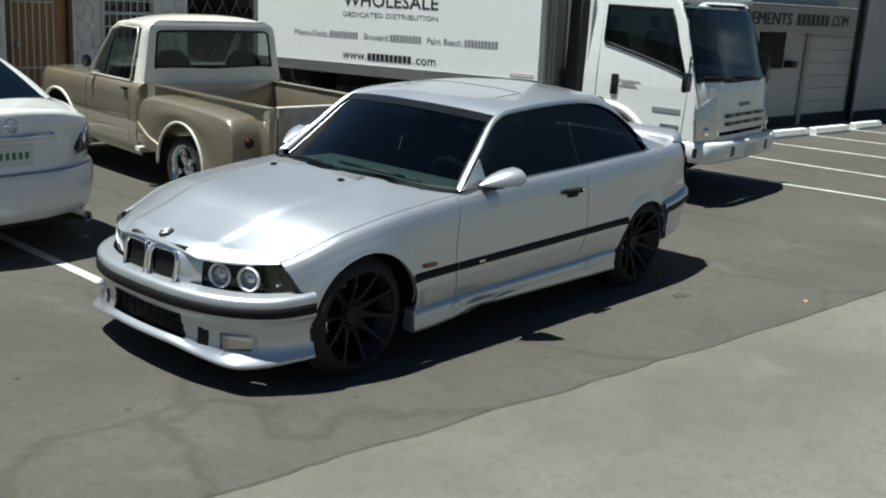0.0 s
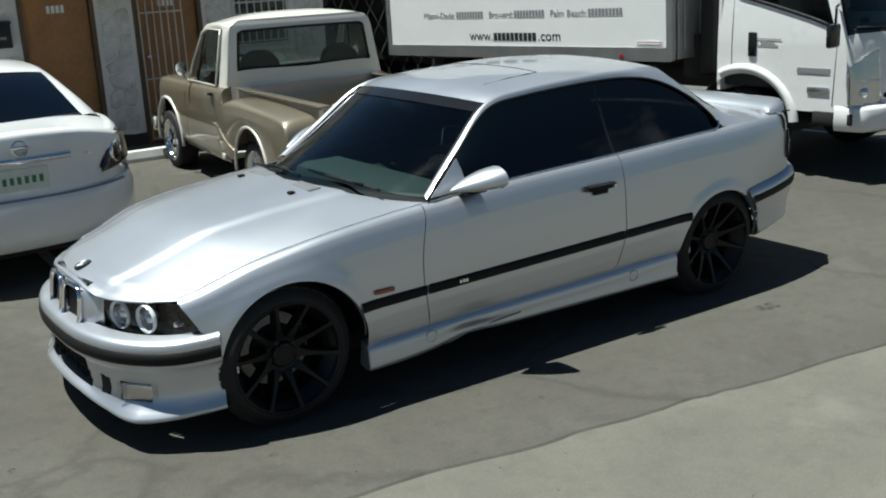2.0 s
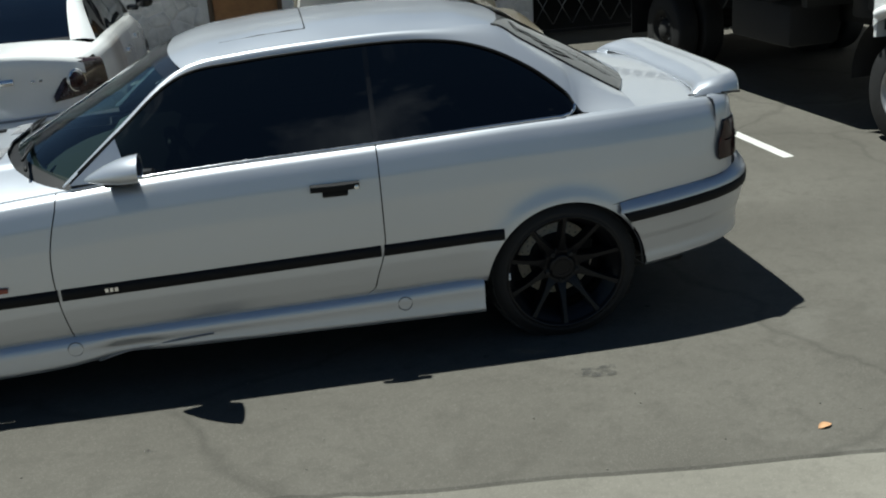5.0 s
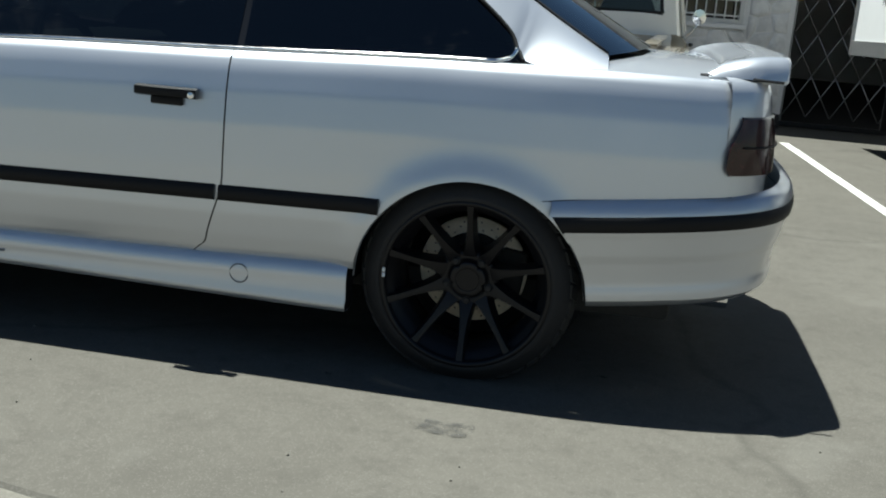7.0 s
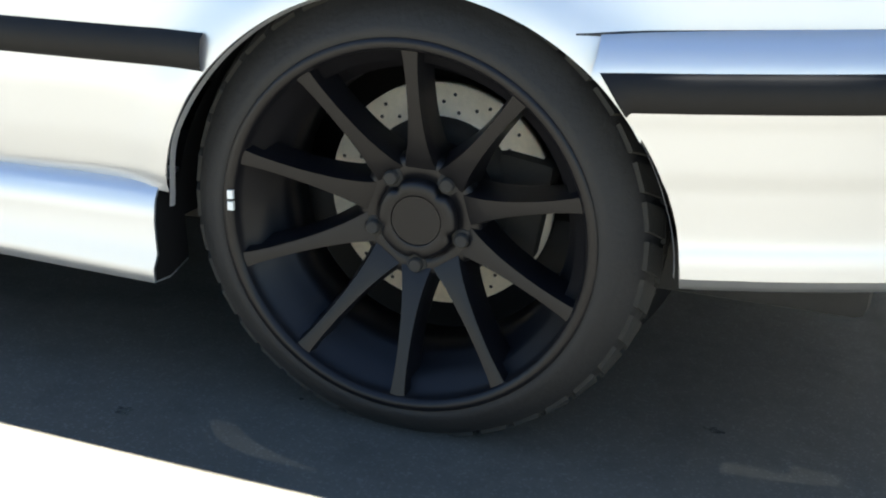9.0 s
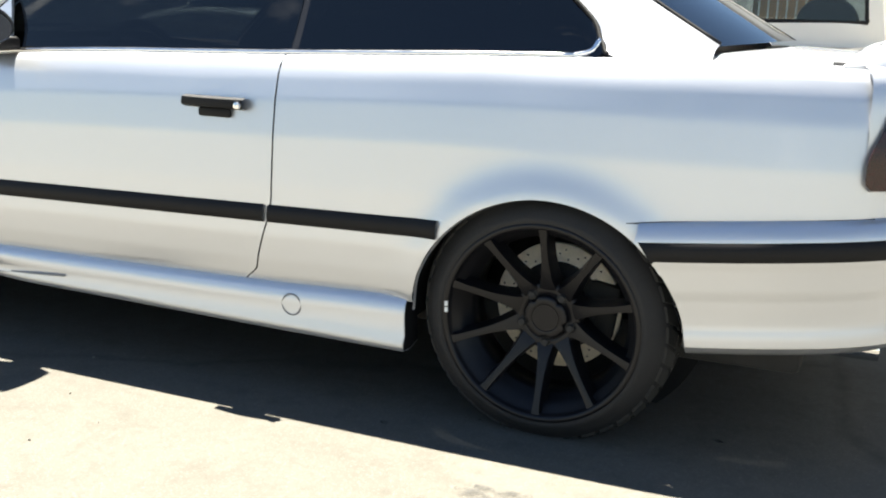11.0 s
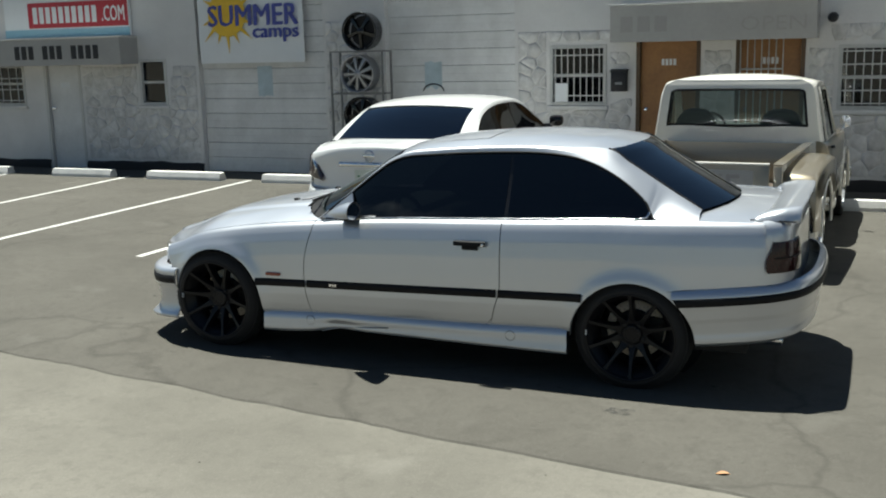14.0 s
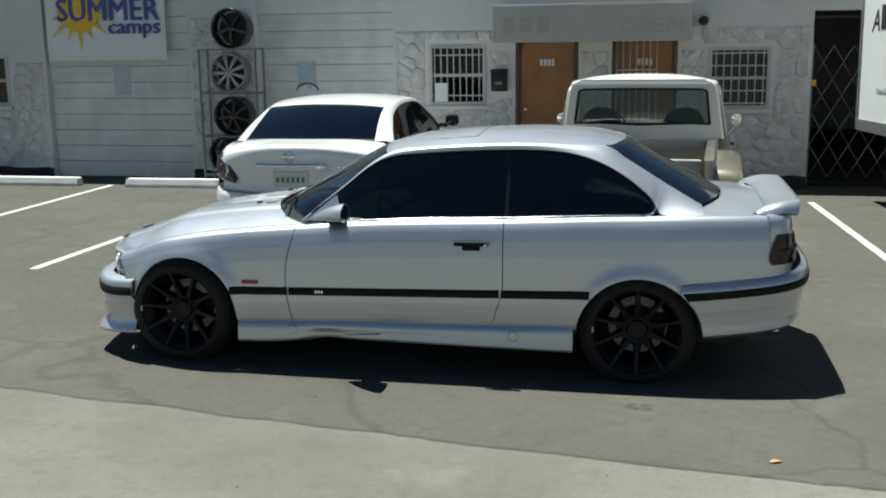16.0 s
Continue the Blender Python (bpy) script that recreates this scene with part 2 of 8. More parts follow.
M_DISC = surface("bare_brake_iron", (0.86, 0.78, 0.64), 0.40, 0.15, var=0.12, scale=30)
M_TINT = glass("dark_tinted_glass", (0.014, 0.015, 0.016), 0.02, 1.6)
M_REARGLASS = glass("tinted_rear_glass", (0.012, 0.013, 0.014), 0.02, 2.0)
M_WIND = glass("green_tinted_windscreen", (0.46, 0.58, 0.56), 0.02, 1.6)
M_CLEAR = glass("clear_lens", (0.9, 0.9, 0.9))
M_CABDARK = glass("dark_cab_glass", (0.16, 0.18, 0.18))
M_CABGLASS = glass("car_window_glass", (0.55, 0.60, 0.58))
M_SMOKE = surface("smoked_clear_lens", (0.055, 0.030, 0.030), 0.14, var=0.5, scale=22, coat=0.4)
M_REDLENS = surface("smoked_red_lens", (0.030, 0.006, 0.007), 0.16, var=0.2, scale=30, coat=0.15, spec=0.35)
M_REDBRIGHT = surface("red_lamp_lens", (0.42, 0.02, 0.025), 0.08, var=0.1, scale=30, coat=0.6)
M_AMBER = surface("dim_amber_lens", (0.30, 0.07, 0.04), 0.15, var=0.1)
M_LAMPGREY = surface("lamp_reflector", (0.55, 0.56, 0.58), 0.15, 0.9, var=0.1)
M_CORNER = surface("grey_reflector", (0.20, 0.20, 0.20), 0.28, 0.7, var=0.3, scale=40, grain=120)
M_HALO = surface("frosted_halo_ring", (0.88, 0.90, 0.93), 0.25, var=0.02)
M_SEAT = surface("black_cloth_seat", (0.03, 0.03, 0.032), 0.85, var=0.15, scale=30)
M_DASH = surface("dark_dashboard", (0.075, 0.08, 0.08), 0.7, var=0.1)
M_BEDWOOD = surface("dark_bed_planks", (0.085, 0.06, 0.04), 0.7, var=0.25, scale=5, grain=40)
M_CHASSIS = surface("dirty_black_chassis_and_shade", (0.025, 0.024, 0.023), 0.85, var=0.25, scale=6)
M_GALV = surface("galvanised_rail", (0.42, 0.42, 0.42), 0.4, 0.8, var=0.12, scale=6)
M_PLATE = surface("licence_plate", (0.62, 0.66, 0.58), 0.4, var=0.08, scale=25)
M_GREENINK = surface("green_print", (0.06, 0.20, 0.09), 0.5)
M_LEAF = surface("dry_leaf", (0.50, 0.28, 0.14), 0.8, var=0.2, scale=40)
M_OIL = surface("old_oil_stain", (0.055, 0.053, 0.048), 0.8, var=0.3, scale=12)
# the stain soaks in unevenly, with ragged gaps
oil_t = M_OIL.node_tree
oil_n, oil_c, oil_r = oil_t.nodes.new("ShaderNodeTexNoise"), oil_t.nodes.new("ShaderNodeTexCoord"), oil_t.nodes.new("ShaderNodeMapRange")
oil_n.inputs["Scale"].default_value, oil_n.inputs["Detail"].default_value, oil_n.inputs["Roughness"].default_value = 26, 8, 0.75
oil_r.inputs[1].default_value, oil_r.inputs[2].default_value, oil_r.inputs[4].default_value = 0.44, 0.62, 0.8
oil_t.links.new(oil_c.outputs["Object"], oil_n.inputs["Vector"])
oil_t.links.new(oil_n.outputs[0], oil_r.inputs[0])
oil_t.links.new(oil_r.outputs[0], oil_t.nodes["Principled BSDF"].inputs["Alpha"])


# ---- mesh helpers ----
def finish(bm, smooth=40):
    if smooth:
        for f in bm.faces:
            f.smooth = True
        for e in bm.edges:
            if len(e.link_faces) == 1 or (len(e.link_faces) == 2 and e.calc_face_angle(0) > radians(smooth)):
                e.smooth = False
    return bm


def part(name, bm, material, parent=None, label="", smooth=40, solid=0.0, bevel=0.0):
    """Link a bmesh as one mesh object under a thing or under a part."""
    finish(bm, smooth)
    me = bpy.data.meshes.new(name)
    bm.to_mesh(me)
    bm.free()
    me.materials.append(material)
    ob = new(name, me)
    if parent is not None:
        ob.parent = parent
    if label:
        tagged(ob, label)
    if solid:
        md = ob.modifiers.new("thickness", "SOLIDIFY")
        md.thickness, md.offset = solid, -1
    if bevel:
        md = ob.modifiers.new("edges", "BEVEL")
        md.width, md.segments, md.limit_method = bevel, 2, "ANGLE"
    return ob


def thing(name, label, category, m=None, group="", kind=""):
    ob = new(name)
    ob.empty_display_size = 0.2
    if m is not None:
        ob.matrix_basis = m
    return tagged(ob, label, category, group, kind)


def box(bm, lo, hi, bevel=0.0, seg=2, m=None):
    """Adds a box between two corners, its edges rounded."""
    r = bmesh.ops.create_cube(bm, size=1)
    vs = r["verts"]
    for v in vs:
        v.co = Vector([l + (c + 0.5) * (h - l) for c, l, h in zip(v.co, lo, hi)])
    if bevel:
        es = list({e for v in vs for e in v.link_edges})
        r = bmesh.ops.bevel(bm, geom=es, offset=bevel, segments=seg, affect="EDGES", profile=0.5)
        vs = list({v for f in r["faces"] for v in f.verts} | {v for v in vs if v.is_valid})
    if m is not None:
        bmesh.ops.transform(bm, matrix=m, verts=vs)
    return bm


def boxed(lo, hi, bevel=0.0, m=None):
    return box(bmesh.new(), lo, hi, bevel, 2, m)


def tube(bm, pts, r, n=8, cap=True):
    """A round bar along points."""
    pts = [Vector(p) for p in pts]
    rings = []
    for i, p in enumerate(pts):
        d = (pts[min(i + 1, len(pts) - 1)] - pts[max(i - 1, 0)]).normalized()
        a = d.orthogonal().normalized() if i == 0 else (rings_a - d * rings_a.dot(d)).normalized()
        rings_a = a
        b = d.cross(a)
        rr = r[i] if isinstance(r, (list, tuple)) else r
        rings.append([bm.verts.new(p + rr * (math.cos(k * math.tau / n) * a + math.sin(k * math.tau / n) * b)) for k in range(n)])
    for r0, r1 in zip(rings, rings[1:]):
        for k in range(n):
            bm.faces.new((r0[k], r0[(k + 1) % n], r1[(k + 1) % n], r1[k]))
    if cap:
        bm.faces.new(rings[0][::-1])
        bm.faces.new(rings[-1])
    return bm


def lathe(bm, prof, n=48, m=None, arc=math.tau, close=False):
    """Turns (radius, y) points about the y axis."""
    full = abs(arc - math.tau) < 1e-6
    rings, k = [], n if full else n + 1
    for r, y in prof:
        rings.append([bm.verts.new(Vector((r * math.cos(i * arc / n), y, r * math.sin(i * arc / n)))) for i in range(k)])
    if close:
        rings.append(rings[0])
    for a, b in zip(rings, rings[1:]):
        for i in range(n):
            j = (i + 1) % k
            bm.faces.new((a[i], a[j], b[j], b[i]))
    if m is not None:
        bmesh.ops.transform(bm, matrix=m, verts=list({v for r in rings for v in r}))
    return bm


def grid(P, keep=None, bm=None):
    """A sheet of quads through a table of points; keep(i, j) may leave some out."""
    bm = bm or bmesh.new()
    V = [[bm.verts.new(p) for p in row] for row in P]
    for i in range(len(P) - 1):
        for j in range(len(P[0]) - 1):
            if keep is None or keep(i, j):
                bm.faces.new((V[i][j], V[i + 1][j], V[i + 1][j + 1], V[i][j + 1]))
    for v in [v for v in bm.verts if not v.link_faces]:
        bm.verts.remove(v)
    return bm


def knots(pairs):
    """A smooth curve through (x, value) pairs."""
    xs, ys = np.array([p[0] for p in pairs], float), np.array([p[1] for p in pairs], float)
    d = np.gradient(ys, xs)

    def f(x):
        x = min(max(x, xs[0]), xs[-1])
        i = min(max(int(np.searchsorted(xs, x)) - 1, 0), len(xs) - 2)
        h = xs[i + 1] - xs[i]
        t = (x - xs[i]) / h
        return float(ys[i] * (1 + 2 * t) * (1 - t) ** 2 + d[i] * h * t * (1 - t) ** 2 + ys[i + 1] * t * t * (3 - 2 * t) + d[i + 1] * h * t * t * (t - 1))
    return f


def spline(pts, n):
    """n points along a smooth line through pts."""
    pts = [Vector(p) for p in pts]
    k = [knots([(i, p[a]) for i, p in enumerate(pts)]) for a in range(len(pts[0]))]
    return [Vector([f(i * (len(pts) - 1) / (n - 1)) for f in k]) for i in range(n)]


def step01(a, b, x):
    t = min(max((x - a) / (b - a), 0), 1)
    return t * t * (3 - 2 * t)


def strip(c0, c1, n=6, bulge=0.0, keep=None):
    """A sheet between two lines of points, swollen outwards between them."""
    P = []
    for a, b in zip(c0, c1):
        P.append([a.lerp(b, j / n) for j in range(n + 1)])
    if bulge:
        for i, row in enumerate(P):
            t = (Vector(P[min(i + 1, len(P) - 1)][0]) - Vector(P[max(i - 1, 0)][0])).normalized()
            nn = t.cross((row[-1] - row[0]).normalized()).normalized()
            for j in range(n + 1):
                row[j] = row[j] + nn * bulge * math.sin(math.pi * j / n)
    return grid(P, keep)


def outline(pts, depth, axis_m=None, bevel=0.0):
    """A flat shape of (x, y) points given thickness along z, then laid by a matrix."""
    bm = bmesh.new()
    f = bm.faces.new([bm.verts.new((*p, 0)) for p in pts])
    r = bmesh.ops.extrude_face_region(bm, geom=[f])
    vs = [g for g in r["geom"] if isinstance(g, bmesh.types.BMVert)]
    bmesh.ops.translate(bm, verts=vs, vec=(0, 0, depth))
    bmesh.ops.recalc_face_normals(bm, faces=bm.faces)
    if bevel:
        bmesh.ops.bevel(bm, geom=list(bm.edges), offset=bevel, segments=2, affect="EDGES", profile=0.5)
    if axis_m is not None:
        bmesh.ops.transform(bm, matrix=axis_m, verts=bm.verts)
    return bm


def round_rect(w, h, r, n=5):
    pts = []
    for cx, cy, a0 in ((w / 2 - r, h / 2 - r, 0), (-w / 2 + r, h / 2 - r, 90), (-w / 2 + r, -h / 2 + r, 180), (w / 2 - r, -h / 2 + r, 270)):
        for i in range(n + 1):
            a = radians(a0 + 90 * i / n)
            pts.append((cx + r * math.cos(a), cy + r * math.sin(a)))
    return pts


def words(text, size, depth=0.002, width=None, bold=0.0, shear=0.0):
    """Lettering as a mesh in the xy plane, from its lower left corner."""
    cu = bpy.data.curves.new("lettering", "FONT")
    cu.body, cu.size, cu.extrude, cu.shear, cu.resolution_u = text, size, depth / 2, shear, 2
    ob = bpy.data.objects.new("lettering", cu)
    scene.collection.objects.link(ob)
    me = bpy.data.meshes.new_from_object(ob.evaluated_get(bpy.context.evaluated_depsgraph_get()))
    bpy.data.objects.remove(ob)
    bm = bmesh.new()
    bm.from_mesh(me)
    bpy.data.meshes.remove(me)
    if bold:
        # a heavier face: the letters again, a little to the side and a hair prouder
        more = bmesh.ops.duplicate(bm, geom=list(bm.verts) + list(bm.edges) + list(bm.faces))
        bmesh.ops.translate(bm, verts=[g for g in more["geom"] if isinstance(g, bmesh.types.BMVert)], vec=(bold * 2.0, bold * 0.8, 0.0008))
    x0, x1 = min(v.co.x for v in bm.verts), max(v.co.x for v in bm.verts)
    for v in bm.verts:
        v.co.x = (v.co.x - x0) * ((width / (x1 - x0)) if width else 1)
    return bm


def laid(bm, m):
    bmesh.ops.transform(bm, matrix=m, verts=bm.verts)
    return bm


FACE_S = Matrix(((1, 0, 0, 0), (0, 0, -1, 0), (0, 1, 0, 0), (0, 0, 0, 1)))      # a sheet in xy set upright, facing -y

# ---- ground ----
def lot_edge(x):
    return -1.535 - 0.125 * x + 0.02 * math.sin(x * 0.9 + 2.6) + 0.03 * noise.noise(Vector((x * 2.3, 0, 0))) + 0.012 * noise.noise(Vector((x * 11, 5, 0)))


gb = bmesh.new()
rim = [gb.verts.new((600 * math.cos(a * math.tau / 32), 600 * math.sin(a * math.tau / 32), 0)) for a in range(32)]
gb.faces.new(rim)
tagged(part("ground", gb, M_STREET, smooth=0), "pale worn old asphalt of the street", "ground", kind="structure")
P = []
for i in range(801):
    x = -30 + 70 * i / 800
    e = lot_edge(x)
    P.append([(x, e - 0.012, 0.0), (x, e, 0.008)] + [(x, e + (14 - e) * t, 0.008) for t in (0.25, 0.6, 1.0)])
tagged(part("parking_lot", grid(P), M_LOT, smooth=0), "darker cracked asphalt parking lot with stains", "parking lot", kind="structure")
LOTZ = 0.008


def painted_line(a, b, w):
    a, b = Vector((*a, 0)), Vector((*b, 0))
    d = (b - a).normalized()
    s = Vector((-d.y, d.x, 0)) * w / 2
    n = 30
    P = []
    for i in range(n + 1):
        p = a.lerp(b, i / n)
        k = 1 + 0.10 * noise.noise(Vector((p.x * 9, p.y * 9, 1)))
        P.append([p - s * k + Vector((0, 0, LOTZ + 0.003)), p + s * k + Vector((0, 0, LOTZ + 0.003))])
    return tagged(part("parking_line", grid(P), M_LINE, smooth=0), "worn white painted parking bay line", "line", "parking bay lines", "structure")


for a, b in (((-9.03, 6.55), (-8.93, 2.2)), ((-6.74, 6.54), (-6.47, 2.0)), ((-4.54, 6.55), (-4.53, 1.7)), ((-2.32, 6.4), (-2.46, 1.45)), ((0.0, 6.1), (-0.14, 1.38)),
             ((4.54, 6.05), (4.84, 1.40)), ((7.54, 2.22), (8.03, -1.52)), ((9.36, 2.1), (9.56, -0.93)), ((11.0, 2.1), (11.35, -0.4)), ((12.6, 2.05), (13.0, -0.2)), ((14.1, 2.0), (14.6, 0.0))):
    painted_line(a, b, 0.08)


def wheel_stop(x0, x1, y, turn):
    """A precast kerb with a sloped top and chamfered ends."""
    w = (x1 - x0) / 2
    bm = bmesh.new()
    prof = ((-0.085, 0), (-0.082, 0.04), (-0.055, 0.115), (0.055, 0.115), (0.082, 0.04), (0.085, 0))
    P = []
    for x, k in ((-w, 0.92), (-w + 0.02, 1), (-0.3 * w, 1), (0.3 * w, 1), (w - 0.02, 1), (w, 0.92)):
        P.append([(x, py, pz * k) for py, pz in prof])
    grid(P, None, bm)
    bm.faces.new([v for v in bm.verts if abs(v.co.x + w) < 1e-4])
    bm.faces.new([v for v in bm.verts if abs(v.co.x - w) < 1e-4])
    bmesh.ops.recalc_face_normals(bm, faces=bm.faces)
    ob = part("wheel_stop", bm, M_CONC, smooth=0, bevel=0.004)
    ob.matrix_basis = pose((x0 + x1) / 2, y, LOTZ, 0, 0, turn)
    return tagged(ob, "white painted concrete wheel stop, chipped and stained", "wheel stop", "wheel stops")


for x0, x1, y, tn in ((-10.3, -9.0, 6.42, 1), (-8.08, -6.95, 6.44, 1), (-6.27, -4.97, 6.46, 1), (-4.24, -2.92, 6.46, 1), (-1.95, -0.60, 6.42, 1), (0.50, 2.05, 6.22, 1), (3.05, 4.23, 5.84, 0),
                      (11.36, 12.49, 2.12, -6), (12.64, 13.75, 1.96, -6), (14.12, 15.05, 1.88, -6)):
    wheel_stop(x0, x1, y, tn)

# ---- main building: its front wall stands at y = WALL ----
WALL, THICK, TOP = 7.28, 0.25, 3.0
GATE = (4.635, 7.9, 2.20)
ROLLS = ((-5.844, -3.638), (-2.637, -0.705))
WINS = {"window_1": (-0.215, 0.555, 1.05, 1.84), "window_2": (3.39, 4.15, 1.0, 1.775), "window_3": (-6.98, -6.45, 1.05, 1.77), "window_4": (-10.3, -9.35, 1.04, 1.77)}
DOORS = {"door_1": (0.945, 1.76), "door_2": (2.19, 3.01), "door_3": (-8.93, -8.16)}
HOLES = [(a, b, 0, 2.65) for a, b in ROLLS] + [tuple(v) for v in WINS.values()] + [(a, b, 0, 2.0 if a > -5 else 1.78) for a, b in DOORS.values()] + [(GATE[0], GATE[1], 0, GATE[2])]


def wall_with_holes(name, x0, x1, y, top, holes, material, label):
    xs = sorted({x0, x1, *(h[0] for h in holes), *(h[1] for h in holes)})
    zs = sorted({0.0, top, *(h[2] for h in holes), *(h[3] for h in holes)})
    bm = bmesh.new()
    for xa, xb in zip(xs, xs[1:]):
        for za, zb in zip(zs, zs[1:]):
            cx, cz = (xa + xb) / 2, (za + zb) / 2
            if not any(h[0] < cx < h[1] and h[2] < cz < h[3] for h in holes):
                vs = [bm.verts.new(p) for p in ((xa, y, za), (xb, y, za), (xb, y, zb), (xa, y, zb))]
                bm.faces.new(vs)
    bmesh.ops.remove_doubles(bm, verts=bm.verts, dist=1e-4)
    ob = part(name, bm, material, smooth=0)
    md = ob.modifiers.new("thickness", "SOLIDIFY")
    md.thickness, md.offset = THICK, -1
    return tagged(ob, label, "wall", kind="structure")


wall_south = wall_with_holes("wall_south", -20, 9.6, WALL, TOP, HOLES, M_STUCCO, "white painted stucco front wall of a warehouse row")
tagged(part("wall_north", boxed((-20, WALL + 9, 0), (9.6, WALL + 9.25, TOP)), M_STUCCO, smooth=0), "plain rear wall of the warehouse", "wall", kind="structure")
for i, x in enumerate((-20.25, 9.35)):
    tagged(part("wall_west" if i == 0 else "wall_east", boxed((x, WALL + 0.26, 0), (x + 0.25, WALL + 8.99, TOP)), M_STUCCO, smooth=0), "plain stucco end wall of the warehouse", "wall", kind="structure")
tagged(part("ceiling", boxed((-20.2, WALL + 0.002, TOP + 0.01), (9.6, WALL + 9.2, TOP + 0.3)), M_CANOPY, smooth=0), "flat roof slab of the warehouse", "ceiling", kind="structure")
# Floor and partitions are coloured near black to stand for unshown, unlit rooms.
tagged(part("floor", boxed((-19.9, WALL + 0.28, 0.01), (9.3, WALL + 8.9, 0.02)), M_DARKROOM, smooth=0), "warehouse floor, coloured near black for the unlit room", "floor", kind="structure")
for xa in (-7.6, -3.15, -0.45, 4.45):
    tagged(part("inner_wall", boxed((xa, WALL + 0.3, 0.03), (xa + 0.1, WALL + 8.9, TOP - 0.01)), M_DARKROOM, smooth=0), "partition wall in the warehouse, coloured near black for the unlit room", "wall", kind="structure")


def wall_foot(a, b):
    bm = bmesh.new()
    n = max(2, int((b - a) / 0.12))
    P = []
    for i in range(n + 1):
        x = a + (b - a) * i / n
        h = 0.15 + 0.05 * noise.noise(Vector((x * 1.7, 2, 0))) + 0.02 * noise.noise(Vector((x * 9, 2, 0)))
        P.append([(x, WALL - 0.035, 0), (x, WALL - 0.03, h * 0.7), (x, WALL - 0.004, h)])
    grid(P, None, bm)
    return tagged(part("baseboard", bm, M_BASE), "black tarred strip along the foot of the wall", "wall foot", kind="structure")


cuts = sorted([(-20, -20)] + [(a, b) for a, b in list(ROLLS) + list(DOORS.values())] + [(GATE[0], GATE[1]), (9.6, 9.6)])
for (a0, b0), (a1, b1) in zip(cuts, cuts[1:]):
    if a1 - b0 > 0.05:
        wall_foot(b0, a1)


def roll_door(a, b):
    """A sectional door set back in its opening: ribbed panels, jambs and a curb."""
    d = thing("roll_up_door", "white painted sectional steel roll-up door, closed and scuffed", "garage door", pose((a + b) / 2, WALL + 0.12, 0), "roll-up doors")
    w = (b - a) / 2 - 0.004
    for i in range(12):
        z = 0.02 + i * 0.226
        bm = bmesh.new()
        P = []
        for x in (-w, w):
            P.append([(x, -0.013, z), (x, -0.022, z + 0.007), (x, -0.022, z + 0.108), (x, -0.020, z + 0.112), (x, -0.022, z + 0.116), (x, -0.022, z + 0.216), (x, -0.014, z + 0.223), (x, 0.02, z + 0.2255)])
        grid(P, None, bm)
        part("door_section", bm, M_ROLL, d, smooth=0)
    return d


for a, b in ROLLS:
    roll_door(a, b)


def paint_patch(x, z, w, h):
    bm = bmesh.new()
    n = 14
    P = []
    for i in range(n + 1):
        u = -w / 2 + w * i / n
        k = 0.04 * noise.noise(Vector((u * 14, x, 0)))
        P.append([(x + u, WALL + 0.0945, z - h / 2 + k), (x + u, WALL + 0.0945, z + h / 2 + 0.5 * k)])
    return tagged(part("paint_patch", grid(P, None, bm), M_PATCHBLUE, smooth=0), "pale blue overpainted patch on the roll-up door", "paint patch")


paint_patch(-4.717, 1.40, 0.26, 0.45)
paint_patch(-1.95, 1.47, 0.26, 0.36)
tagged(part("drawn_arc", tube(bmesh.new(), [(-1.95 + 0.155 * math.cos(radians(a)), WALL + 0.0935, 1.245 + 0.10 * math.sin(radians(a))) for a in range(0, 181, 15)], 0.010, 5), M_INK), "dark arc scrawled on the roll-up door", "graffiti")


def barred_window(name, x0, x1, z0, z1, bars, rails, sash=False):
    y = WALL
    w = thing(name, "near-black slab standing for the window of an unlit room with white iron bars" if bars else "dark double-hung window with a white frame", "window", pose((x0 + x1) / 2, y, z0), kind="structure")
    hw, h = (x1 - x0) / 2, z1 - z0
    fr = bmesh.new()
    t = 0.045
    for lo, hi in (((-hw, -0.015, 0), (-hw + t, 0.10, h)), ((hw - t, -0.015, 0), (hw, 0.10, h)), ((-hw + t, -0.013, 0), (hw - t, 0.098, t)), ((-hw + t, -0.013, h - t), (hw - t, 0.098, h))):
        box(fr, lo, hi)
    part("window_frame", fr, M_IRON, w, smooth=0, bevel=0.004)
    part("window_sill", boxed((-hw - 0.03, -0.05, -0.05), (hw + 0.03, -0.002, -0.003), 0.008), M_STUCCO, w, smooth=0)
    rows = 2
    for i in range(rows):
        za, zb = t + (h - 2 * t) * i / rows, t + (h - 2 * t) * (i + 1) / rows
        part("pane", boxed((-hw + t, 0.055, za + 0.012), (hw - t, 0.061, zb - 0.012)), M_PANE, w, smooth=0)
    part("sash_rail", boxed((-hw + t, 0.03, h / 2 - 0.02), (hw - t, 0.08, h / 2 + 0.02), 0.004), M_IRON, w, smooth=0)
    # Near-black sheet in place of the room's darkness.
    part("dark_backing", boxed((-hw, 0.6, -0.1), (hw, 0.62, h + 0.1)), M_DARKROOM, w, "near-black sheet standing for the unlit room behind the window", smooth=0)
    for i in range(bars):
        x = -hw + t + (2 * hw - 2 * t) * (i + 0.5) / bars
        part("bar", boxed((x - 0.0065, -0.045, 0.02), (x + 0.0065, -0.032, h - 0.02), 0.002), M_IRON, w, smooth=0)
    for i in range(rails):
        z = h * (i + 0.5) / rails
        part("cross_rail", boxed((-hw, -0.050, z - 0.008), (hw, -0.046, z + 0.008)), M_IRON, w, smooth=0)
    return w


barred_window("window_1", *WINS["window_1"], 8, 3)
barred_window("window_2", *WINS["window_2"], 7, 5)
